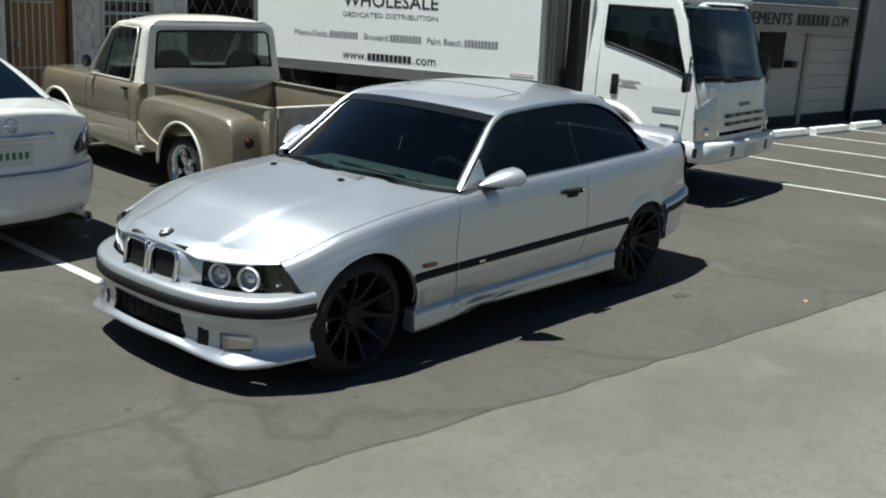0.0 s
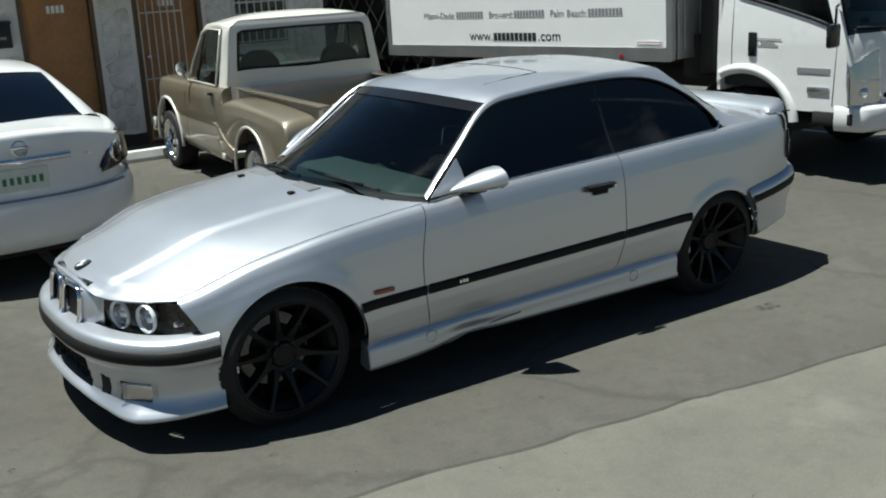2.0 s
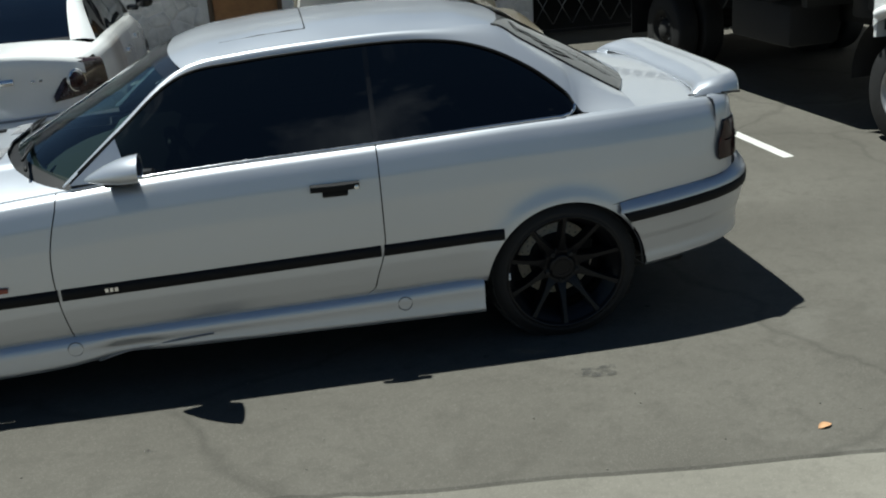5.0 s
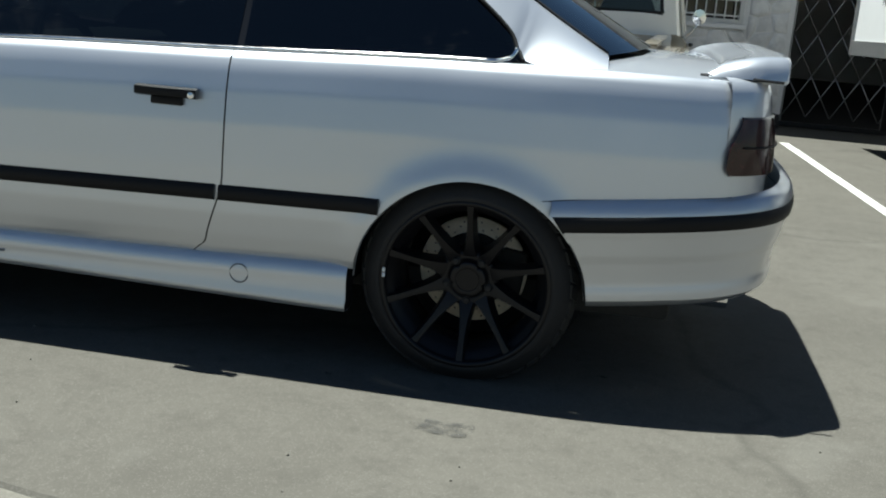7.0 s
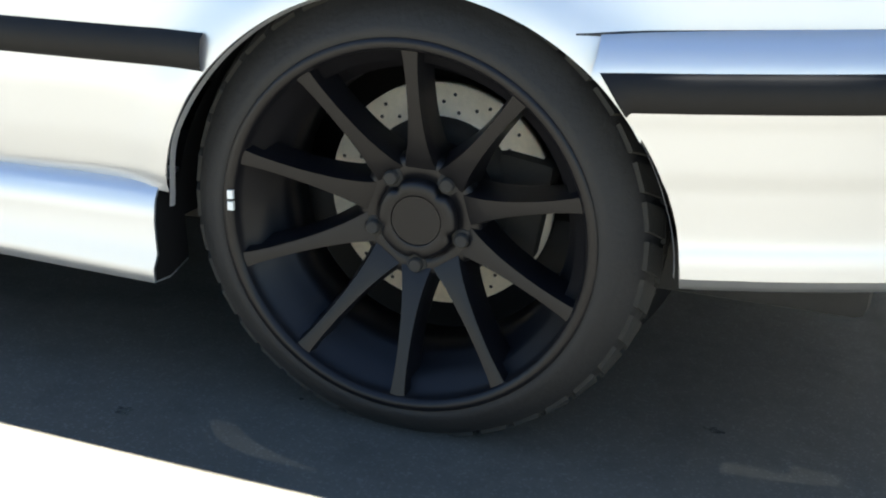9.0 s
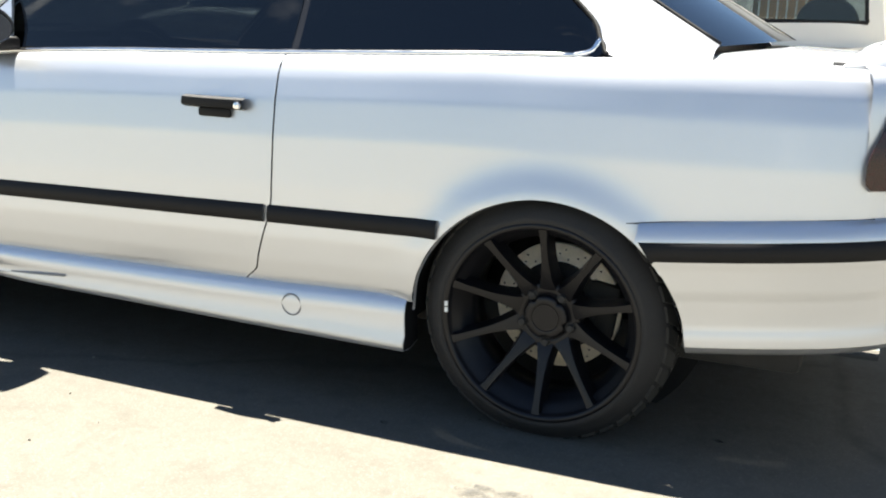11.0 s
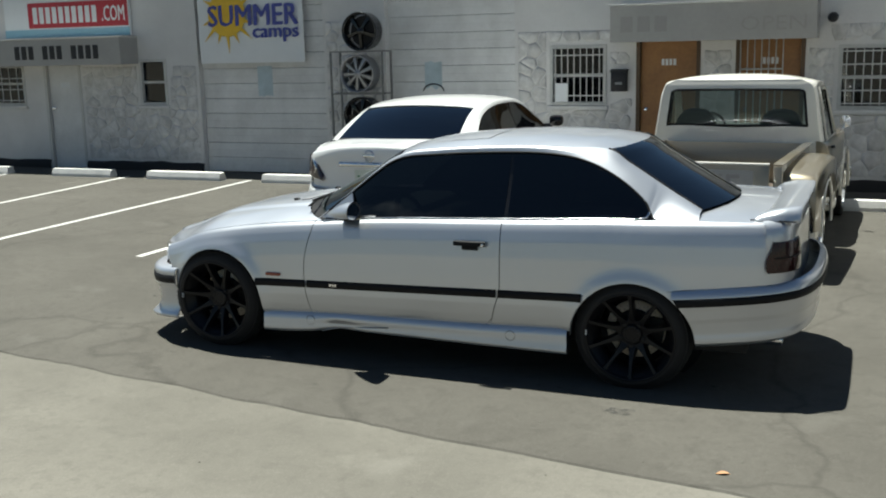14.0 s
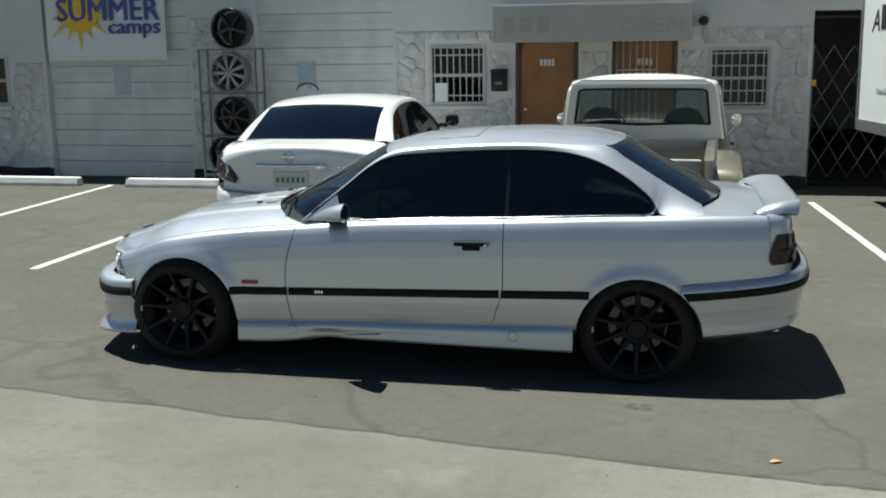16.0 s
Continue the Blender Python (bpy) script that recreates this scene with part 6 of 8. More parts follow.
e = s_inner(-2.72, -1.38, 24)
part("roof", between(e, [flip(p) for p in e], lambda u: 0.035 + 0.01 * math.sin(math.pi * u), 30, 2.4, lambda u: -0.10 * (1 - u) ** 4 + 0.10 * u ** 4), M_WHITECAR, sedan, solid=0.004)
e = s_inner(-1.38, -0.62, 20)
part("rear_window", between([p + Vector((0, 0, -0.004)) for p in e], [flip(p) + Vector((0, 0, -0.004)) for p in e], lambda u: 0.030 - 0.016 * u, 24, 2.0, lambda u: 0.10 + 0.04 * u), M_REARGLASS, sedan, "dark rear window reflecting sky")
part("rear_window_seal", between(e[-2:], [flip(p) for p in e[-2:]], lambda u: 0.012 + 0.003 * u, 24, 2.0, lambda u: 0.137 + 0.006 * u), M_RUBBER, sedan)
e = s_inner(-3.48, -2.72, 16)
part("windscreen", between(e, [flip(p) for p in e], lambda u: 0.03, 20, 2.0, lambda u: -0.28 + 0.18 * u), M_CABGLASS, sedan)
SKF = spline(SK, 500)


def s_glass(xa, xb, n):
    bot, top = [], []
    for i in range(n + 1):
        x = xa + (xb - xa) * i / n
        k = min(SKF, key=lambda p: abs(p.x - x))
        b = s_pt(x, 0.93) + Vector((0, 0.012, -0.005))
        if k.z < b.z + 0.01:
            k = b + Vector((0, 0, 0.01))
        bot.append(b)
        top.append(k + Vector((0, 0.008, 0)))
    return bot, top


for nm, xa, xb in (("front_door_glass", -3.45, -2.31), ("rear_door_glass", -2.26, -0.86)):
    both_sides(nm, lambda: strip(*s_glass(xa, xb, 26), 5, -0.01), M_TINT, sedan, "dark tinted side glass", solid=0)
both_sides("door_pillar", lambda: strip(*s_glass(-2.32, -2.25, 2), 5, -0.013), M_GLOSSBLK, sedan, solid=0)


def top_sheet(xa_of, xb_of, crown, W, sh, inset=0.13, n=24, m=32, power=2.2):
    P = []
    for i in range(n + 1):
        row = []
        for j in range(m + 1):
            t = -1 + 2 * j / m
            x = xa_of(abs(t)) + (xb_of(abs(t)) - xa_of(abs(t))) * i / n
            row.append(Vector((x, t * (W(x) - inset), sh(x) * 1.008 + crown(i / n) * (1 - abs(t) ** power))))
        P.append(row)
    return grid(P)


part("hood", top_sheet(lambda u: -4.72 + 0.30 * u ** 3, lambda u: -3.76 + 0.24 * u * u, lambda u: 0.03 + 0.05 * u, s_W, s_sh), M_WHITECAR, sedan, solid=0.004)
boot_s = part("boot_lid", top_sheet(lambda u: -0.49 - 0.16 * u * u, lambda u: -0.045 - 0.21 * u ** 2.2, lambda u: 0.085 + 0.034 * u, s_W, s_sh, power=3.2), M_WHITECAR, sedan, solid=0.004)
s_plan = [(p[0], p[1]) for p in mirrored_line([(0.0, 0), (-0.015, 0.25), (-0.06, 0.42), (-0.13, 0.56), (-0.21, 0.67), (-0.33, 0.76), (-0.5, 0.83), (-0.70, 0.868)], 50)][::-1]
part("boot_face", sweep([p for p in s_plan if abs(p[1]) < 0.72], [(-0.05, 1.094), (-0.022, 1.082), (-0.008, 1.055), (-0.004, 1.0), (-0.015, 0.96), (-0.025, 0.90), (-0.028, 0.80), (-0.02, 0.70), (-0.01, 0.66)], None, lambda x, y: -0.105 * (abs(y) / 0.72) ** 2.2), M_WHITECAR, boot_s)
bumper_s = part("rear_bumper", sweep(s_plan, [(-0.10, 0.70), (-0.03, 0.695), (0.0, 0.675), (0.012, 0.62), (0.012, 0.50), (0.0, 0.40), (-0.02, 0.30), (-0.10, 0.27)]), M_WHITECAR, sedan, solid=0.005)
part("bumper_reflector_gap", sweep([p for p in s_plan if abs(p[1]) < 0.70], [(0.006, 0.672), (0.003, 0.682), (-0.012, 0.688)]), M_INKGREY, bumper_s)
for y in (-0.52, 0.52):
    part("exhaust_tip", laid(lathe(bmesh.new(), [(0.030, 0.15), (0.032, 0.0), (0.037, -0.005), (0.038, 0.15)], 20), Matrix.Translation((0.0, y, 0.27)) @ Matrix.Rotation(radians(90), 4, "Z")), M_CHROME, bumper_s)
for s in (-1, 1):
    sec = [p for p in s_plan if p[1] * s > 0.50 and p[0] > -0.46]
    sec = sorted(sec, key=lambda p: abs(p[1]))
    ly, lx = [abs(p[1]) for p in sec], [p[0] for p in sec]
    cols = []
    for k in range(25):
        u = k / 24
        y = 0.515 + (ly[-1] - 0.515) * u
        x = float(np.interp(y, ly, lx))
        turn_a = 0.35 + 0.75 * u
        zt = float(np.interp(u, [0, 0.28, 0.55, 1], [0.800, 0.945, 0.995, 0.965]))
        zb = float(np.interp(u, [0, 0.5, 1], [0.760, 0.772, 0.800]))
        col = []
        for j in range(13):
            w = j / 12
            out = 0.004 - 0.022 * w * w - 0.016 * (j in (0, 12))
            col.append(Vector((x + out * math.cos(turn_a), s * (y + out * math.sin(turn_a)), zb + (zt - zb) * w)))
        col.append(col[-1] + Vector((-0.07 * math.cos(turn_a), -s * 0.07 * math.sin(turn_a), 0.004)))
        cols.append(col)
    lamp = part("tail_lamp", grid(cols), M_SMOKE, sedan, "smoked dark red tail lamp with round chrome-ringed light", solid=0.003)
    q = min(sec, key=lambda p: abs(abs(p[1]) - 0.66))
    m = Matrix.Translation((q[0] - 0.004, q[1] - s * 0.004, 0.875)) @ Matrix.Rotation(s * radians(46), 4, "Z") @ Matrix.Rotation(radians(90), 4, "Z")
    part("lamp_ring", lathe(bmesh.new(), [(0.058, 0.004), (0.062, -0.009), (0.069, -0.006), (0.071, 0.01)], 32, m), M_CHROME, lamp)
    part("lamp_bulb", lathe(bmesh.new(), [(0.0, -0.010), (0.04, -0.007), (0.058, 0.002)], 28, m), M_REDLENS, lamp)
part("chrome_bar", sweep([p for p in s_plan if abs(p[1]) < 0.33], [(-0.024, 0.905), (0.002, 0.908), (0.008, 0.925), (-0.002, 0.940), (-0.022, 0.943)]), M_CHROME, boot_s, "chrome boot handle bar")
em = lathe(bmesh.new(), [(0.036, 0.0), (0.042, -0.012), (0.048, -0.006), (0.048, 0.008)], 28)
box(em, (-0.055, -0.012, -0.009), (0.055, -0.004, 0.009), 0.003)
part("badge", laid(em, Matrix.Translation((-0.006, 0, 0.990)) @ Matrix.Rotation(radians(90), 4, "Z")), M_CHROME, boot_s, "round chrome badge with a cross bar")
pl = part("licence_plate", boxed((-0.036, -0.155, 0.735), (-0.018, 0.155, 0.885), 0.004), M_PLATE, boot_s, "pale licence plate in a frame", smooth=0)
pb = bmesh.new()
for i in range(6):
    box(pb, (-0.018, -0.125 + i * 0.044, 0.785), (-0.0165, -0.100 + i * 0.044, 0.835))
part("plate_bars", pb, M_GREENINK, pl, "green bars in place of characters", smooth=0)
lb = bmesh.new()
for i in range(3):
    box(lb, (-0.16 - 0.03 * i, 0.40 + i * 0.04, 0.905), (-0.061 - 0.027 * i, 0.425 + i * 0.04, 0.917), 0.003)
part("model_badge", lb, M_CHROME, boot_s, smooth=0)
for s in (-1, 1):
    mm = part("door_mirror", boxed((-3.20, min(s * 0.88, s * 1.03), 1.02), (-3.06, max(s * 0.88, s * 1.03), 1.16), 0.045), M_GLOSSBLK, sedan, "black-faced door mirror")
    part("mirror_arm", boxed((-3.22, min(s * 0.80, s * 0.90), 1.0), (-3.12, max(s * 0.80, s * 0.90), 1.05), 0.015), M_GLOSSBLK, mm)
    for x in (-2.5, -1.62):
        part("door_handle", boxed((x - 0.11, s * 0.885 - 0.022, 0.865), (x + 0.11, s * 0.885 + 0.022, 0.895), 0.008), M_CHROME, sedan)
for x in (-1.06, -3.83):
    plain_wheel(sedan, pose(x, -0.79, 0.325), 0.325, 0.215, 0.105, M_ALLOY, 7, "silver seven-spoke alloy wheel")
    plain_wheel(sedan, pose(x, 0.79, 0.325, 0, 0, 180), 0.325, 0.215, 0.105, M_ALLOY, 7, "silver seven-spoke alloy wheel")
    both_sides("arch_liner", lambda: grid([[(x + 0.36 * math.cos(radians(a)), y, 0.33 + 0.36 * math.sin(radians(a))) for y in (-0.84, -0.5)] for a in range(-5, 186, 10)]), M_RUBBER, sedan, solid=0)
part("underbody", boxed((-4.4, -0.62, 0.20), (-0.2, 0.62, 0.34), 0.02), M_CHASSIS, sedan, "dark underbody")
part("cabin_floor", boxed((-3.4, -0.78, 0.34), (-0.75, 0.78, 0.62), 0.02), M_SEAT, sedan, "dark interior")
part("parcel_shelf", boxed((-1.3, -0.6, 0.98), (-0.62, 0.6, 1.02), 0.01), M_SEAT, sedan)
part("rear_bench", boxed((-1.7, -0.66, 0.6), (-1.3, 0.66, 1.14), 0.06), M_SEAT, sedan)
for y in (-0.38, 0.38):
    seat(sedan, -2.6, y, 0.55)
front_plan_s = [(p[0], p[1]) for p in mirrored_line([(-4.80, 0), (-4.78, 0.3), (-4.70, 0.58), (-4.58, 0.75), (-4.42, 0.82)], 24)]
part("front_bumper", sweep(front_plan_s, [(-0.03, 0.68), (0.0, 0.62), (0.01, 0.5), (0.0, 0.3), (-0.05, 0.24)]), M_WHITECAR, sedan)


def reshape(root, xs, ys, zs, wheel):
    """Brings a vehicle's body to its measured length, width and height; its wheels keep their round shape."""
    fx = lambda v: float(np.interp(v, *zip(*xs)))
    fz = lambda v: float(np.interp(v, *zip(*zs)))
    for ob in root.children:
        if ob.name.split(".")[0] == "wheel":
            p = ob.location
            ob.location = (fx(p.x), p.y * ys, wheel * p.z)
            ob.scale = (wheel, wheel, wheel)
    for ob in root.children_recursive:
        if ob.type == "MESH" and not any(q.name.split(".")[0] == "wheel" for q in (ob, ob.parent)):
            for v in ob.data.vertices:
                v.co = (fx(v.co.x), v.co.y * ys, fz(v.co.z))


reshape(sedan, [(-5.0, -4.75), (-1.38, -1.30), (-0.62, -0.63), (0.1, 0.1)], 1.03, [(0, 0), (0.325, 0.299), (0.66, 0.575), (0.875, 0.775), (0.99, 0.918), (1.066, 0.994), (1.385, 1.262), (1.50, 1.375)], 0.92)

# ---- the old pickup: x = 0 at its tailgate, its nose at -4.55 ----
pickup = thing("pickup_truck", "old stepside pickup truck, bronze below and cream above", "truck", pose(2.516, 2.106, LOTZ, 0, 0, -93.4))
p_W = knots([(-4.55, 0.80), (-4.35, 0.86), (-3.85, 0.90), (-3.35, 0.91), (-2.65, 0.91), (-2.05, 0.895)])
p_sh = knots([(-4.55, 0.97), (-4.05, 1.01), (-3.45, 1.03), (-2.65, 1.045), (-2.05, 1.05)])
p_bot = knots([(-4.55, 0.36), (-2.05, 0.30)])
P_PROF = ((0.06, 0.0), (0.015, 0.10), (0.0, 0.30), (0.006, 0.44), (0.0, 0.50), (0.004, 0.80), (0.03, 0.94), (0.06, 1.0), (0.10, 1.01))
p_pt = shell_side(p_W, p_sh, p_bot, P_PROF)
PFX, PRX, PR = -3.95, -1.03, 0.335
P_LOW = 12


def p_split(xa, xb, n, lower, ax=None):
    g = shell_panel(p_pt, xa, xb, n, 30)
    rows = [r[:P_LOW] if lower else r[P_LOW - 1:] for r in g]
    bm = grid(rows)
    return cut_arch(bm, ax, 0.37, 0.40) if ax else bm


both_sides("front_fender", lambda: p_split(-4.53, -3.33, 50, False, PFX), M_BRONZE, pickup)
both_sides("front_fender_lower", lambda: p_split(-4.53, -3.33, 50, True, PFX), M_CHAMPAGNE, pickup)
p_doors = both_sides("cab_door", lambda: p_split(-3.32, -2.31, 20, False), M_BRONZE, pickup)
both_sides("door_lower", lambda: p_split(-3.32, -2.31, 20, True), M_CHAMPAGNE, pickup)
both_sides("cab_corner", lambda: p_split(-2.3, -2.05, 8, False), M_BRONZE, pickup)
both_sides("cab_corner_lower", lambda: p_split(-2.3, -2.05, 8, True), M_CHAMPAGNE, pickup)
both_sides("arch_trim", lambda: tube(bmesh.new(), [(PFX + 0.405 * math.cos(radians(a)), -(p_W(PFX) + 0.004), 0.37 + 0.405 * math.sin(radians(a))) for a in range(-8, 189, 7)], 0.018, 8), M_CREAM, pickup, "cream wheel-arch lip", solid=0)
for d, s in zip(p_doors, (-1, 1)):
    part("door_handle", boxed((-2.47, s * 0.912 - 0.018, 0.93), (-2.35, s * 0.912 + 0.018, 0.965), 0.01), M_GLOSSBLK, d)
    part("mirror_head", laid(lathe(bmesh.new(), [(0.0, -0.02), (0.035, -0.017), (0.052, -0.004), (0.055, 0.008), (0.0, 0.010)], 24), Matrix.Translation((-3.22, s * 0.95, 1.17)) @ Matrix.Rotation(radians(-90), 4, "Z")), M_CHROME, d, "round chrome mirror")
    part("mirror_arm", tube(bmesh.new(), [(-3.20, s * 0.87, 1.02), (-3.22, s * 0.93, 1.10), (-3.22, s * 0.95, 1.17)], 0.010, 6), M_CHROME, d)
# hood
P = []
for i in range(25):
    x = -4.53 + 1.10 * i / 24
    P.append([Vector((x, t / 16 * (p_W(x) - 0.09), p_sh(x) + 0.01 + 0.04 * (1 - abs(t / 16) ** 2.4) * (0.6 + 0.4 * i / 24))) for t in range(-16, 17)])
part("hood", grid(P), M_BRONZE, pickup, "bronze hood with cream top", solid=0.005)
part("cowl", boxed((-3.45, -0.80, 0.98), (-3.25, 0.80, 1.065), 0.03), M_CREAM, pickup)
part("grille", boxed((-4.58, -0.78, 0.55), (-4.51, 0.78, 0.93), 0.02), M_CHROME, pickup)
part("front_bumper", boxed((-4.67, -0.92, 0.36), (-4.57, 0.92, 0.52), 0.03), M_CHROME, pickup)
# upper cab: posts, roof, rear panel with its window opening
PI = [(-3.33, -0.74, 1.08), (-3.15, -0.725, 1.30), (-2.97, -0.71, 1.52), (-2.8, -0.70, 1.575), (-2.4, -0.70, 1.588), (-2.17, -0.672, 1.572)]
PK = [(-3.37, -0.835, 1.055), (-3.19, -0.80, 1.28), (-3, -0.765, 1.475), (-2.83, -0.752, 1.515), (-2.43, -0.748, 1.520), (-2.25, -0.752, 1.480)]
both_sides("roof_rail", lambda: strip(spline(PK, 40), spline(PI, 40), 6, 0.02), M_CREAM, pickup, solid=0.004)
pe = [p for p in spline(PI, 200) if p.x >= -2.97]
pe = [pe[round(i * (len(pe) - 1) / 20)] for i in range(21)]
part("cab_roof", between(pe, [flip(p) for p in pe], lambda u: 0.055 * (1 - 0.5 * u ** 6) + 0.03 * math.sin(math.pi * min(1, u * 1.02)), 30, 2.6, lambda u: -0.05 * (1 - u) ** 3), M_CREAM, pickup, solid=0.005)

def cab_back(y, z):
    """The rear panel of the cab leans forward and is rounded at its sides."""
    return Vector((-2.05 - 0.075 * (z - 1.0) / 0.55 - 0.035 * (abs(y) / 0.8) ** 6 - 0.02 * step01(1.53, 1.60, z), y, z))


def cab_half(z):
    return float(np.interp(z, [0.60, 1.05, 1.25, 1.45, 1.53, 1.575, 1.60], [0.84, 0.81, 0.77, 0.738, 0.715, 0.67, 0.61]))


def rear_corner():
    """The rounded corner post between the door opening and the rear panel."""
    P = []
    for k in range(19):
        z = 1.04 + 0.535 * k / 18
        b = cab_back(-0.955 * cab_half(z), z)
        a = Vector((-2.34 + 0.05 * k / 18, -cab_half(z) - 0.022, z - 0.01 * step01(1.4, 1.57, z)))
        c = Vector((b.x + 0.004, a.y + 0.002, z))
        P.append([a * (1 - t) ** 2 + c * 2 * t * (1 - t) + b * t * t for t in [q / 10 for q in range(11)]])
    return grid(P)


def lower_corner():
    """The cab's rounded rear corner below the belt."""
    P = []
    for k in range(13):
        z = 0.46 + 0.60 * k / 12
        h = (z - p_bot(-2.05)) / (p_sh(-2.05) - p_bot(-2.05))
        ins = float(np.interp(h, [q[1] for q in P_PROF], [q[0] for q in P_PROF]))
        b = cab_back(-0.94 * cab_half(z), z)
        a = Vector((-2.075, -(p_W(-2.05) - ins) - 0.002, z))
        c = Vector((b.x + 0.02, a.y, z))
        P.append([a * (1 - t) ** 2 + c * 2 * t * (1 - t) + b * t * t for t in [q / 8 for q in range(9)]])
    return grid(P)


both_sides("lower_corner", lower_corner, M_BRONZE, pickup, "bronze rounded cab corner", solid=0.004)
both_sides("rear_corner", rear_corner, M_CREAM, pickup, "cream rounded cab corner", solid=0.004)
WIN = (0.69, 1.185, 1.485)
P = []
zs = [0.60, 0.80, 1.0, 1.06, 1.11, WIN[1], 1.22, 1.30, 1.38, 1.44, WIN[2], 1.53, 1.56, 1.585, 1.604]
us = [-1 + i / 16 for i in range(33)]
for z in zs:
    P.append([cab_back(u * cab_half(z), z) for u in us])
part("cab_rear_panel", grid(P, lambda i, j: not (WIN[1] - 0.001 < (zs[i] + zs[i + 1]) / 2 < WIN[2] and abs((us[j] + us[j + 1]) / 2) < 0.90)), M_CREAM, pickup, "cream cab rear panel", solid=0.006)
rw = [(0.68, 1.205), (0.69, 1.185), (0.0, 1.178), (-0.69, 1.185), (-0.68, 1.205), (-0.645, 1.465), (-0.60, 1.485), (0.0, 1.492), (0.60, 1.485), (0.645, 1.465)]
part("rear_window_seal", tube(bmesh.new(), [cab_back(y, z) + Vector((0.008, 0, 0)) for y, z in rw + rw[:2]], 0.013, 8, False), M_RUBBER, pickup)
P = [[cab_back(u * (0.70 - 0.045 * k / 6), WIN[1] + (WIN[2] - WIN[1]) * k / 6) + Vector((-0.004, 0, 0)) for u in (-1, -0.5, 0, 0.5, 1)] for k in range(7)]
part("rear_window", grid(P), M_CABGLASS, pickup, "clear cab rear window")
e = [p for p in spline(PI, 200) if p.x <= -2.97]
e = [e[round(i * (len(e) - 1) / 10)] for i in range(11)]
part("windscreen", between(e, [flip(p) for p in e], lambda u: 0.01 + 0.03 * u, 20, 2.0, lambda u: -0.12 + 0.06 * u), M_CABGLASS, pickup, "clear windscreen")
both_sides("side_glass", lambda: strip([Vector(p) for p in ((-3.31, -0.845, 1.06), (-2.75, -0.845, 1.06), (-2.38, -0.845, 1.06))], [Vector(p) for p in ((-3.03, -0.765, 1.45), (-2.75, -0.756, 1.50), (-2.35, -0.758, 1.48))], 4), M_CABGLASS, pickup, solid=0)
both_sides("window_frame", lambda: tube(bmesh.new(), [(-3.35, -0.848, 1.06), (-3.02, -0.765, 1.465), (-2.85, -0.755, 1.505), (-2.4, -0.756, 1.50), (-2.35, -0.775, 1.44), (-2.4, -0.85, 1.06), (-3.35, -0.848, 1.06)], 0.012, 6), M_CREAM, pickup, solid=0)
both_sides("vent_post", lambda: tube(bmesh.new(), [(-3.07, -0.846, 1.06), (-2.95, -0.765, 1.46)], 0.010, 6), M_RUBBER, pickup, solid=0)
# cab interior
part("cab_floor", boxed((-3.3, -0.80, 0.34), (-2.11, 0.80, 0.50), 0.02), M_SEAT, pickup)
part("dashboard", boxed((-3.31, -0.78, 0.82), (-3.11, 0.78, 1.14), 0.03), M_DASH, pickup)
for y in (-0.42, 0.42):
    part("seat_back", outline(round_rect(0.42, 0.74, 0.17, 8), 0.14, pose(-2.42, y, 0.96, 0, 10, 0) @ Matrix(((0, 0, 1, 0), (1, 0, 0, 0), (0, 1, 0, 0), (0, 0, 0, 1))), 0.03), M_SEAT, pickup, "dark high-backed seat")
    part("seat_base", boxed((-2.8, y - 0.25, 0.50), (-2.31, y + 0.25, 0.70), 0.05), M_SEAT, pickup)
part("steering_wheel", laid(tube(bmesh.new(), [(0.19 * math.cos(a * math.tau / 24), 0, 0.19 * math.sin(a * math.tau / 24)) for a in range(25)], 0.012, 6, False), Matrix.Translation((-2.93, -0.40, 1.10)) @ Matrix.Rotation(radians(90), 4, "Z") @ Matrix.Rotation(radians(-40), 4, "X")), M_GLOSSBLK, pickup)
# bed
BW, BT, BF = 0.70, 1.055, 0.60
for s in (-1, 1):
    side = part("bed_side", boxed((-1.95, s * BW - 0.02, BF - 0.05), (-0.03, s * BW + 0.02, BT - 0.03), 0.006), M_BRONZE, pickup, "bronze pickup bed side")
    part("bed_rail", boxed((-1.95, s * (BW + 0.01) - 0.042, BT - 0.03), (0.0, s * (BW + 0.01) + 0.042, BT), 0.010), M_BRONZE, side)
    part("stake_post", boxed((-0.07, s * (BW + 0.012) - 0.035, BF - 0.16), (0.02, s * (BW + 0.012) + 0.035, BT - 0.031), 0.008), M_BRONZE, side)
part("bed_front", boxed((-1.97, -BW, BF - 0.05), (-1.93, BW, BT - 0.02), 0.006), M_BRONZE, pickup)
for i in range(8):
    y0 = -0.66 + i * 0.165
    part("bed_plank", boxed((-1.92, y0 + 0.006, BF - 0.02), (-0.04, y0 + 0.155, BF), 0.003), M_BEDWOOD, pickup, smooth=0)
part("bed_sill", boxed((-1.95, -0.68, BF - 0.10), (-0.03, 0.68, BF - 0.022)), M_CHASSIS, pickup, smooth=0)
gate_p = part("tailgate", boxed((-0.025, -0.645, BF - 0.06), (0.012, 0.645, BT - 0.025), 0.006), M_BRONZE, pickup, "bronze tailgate with a pale top edge")
part("top_edge", boxed((-0.035, -0.645, BT - 0.024), (0.020, 0.645, BT + 0.004), 0.008), M_CREAM, gate_p)
part("stamped_panel", boxed((0.013, -0.52, BF + 0.05), (0.017, 0.52, BT - 0.10), 0.0015), M_CANOPY, gate_p, "grey stamped panel", smooth=0)
lt = bmesh.new()
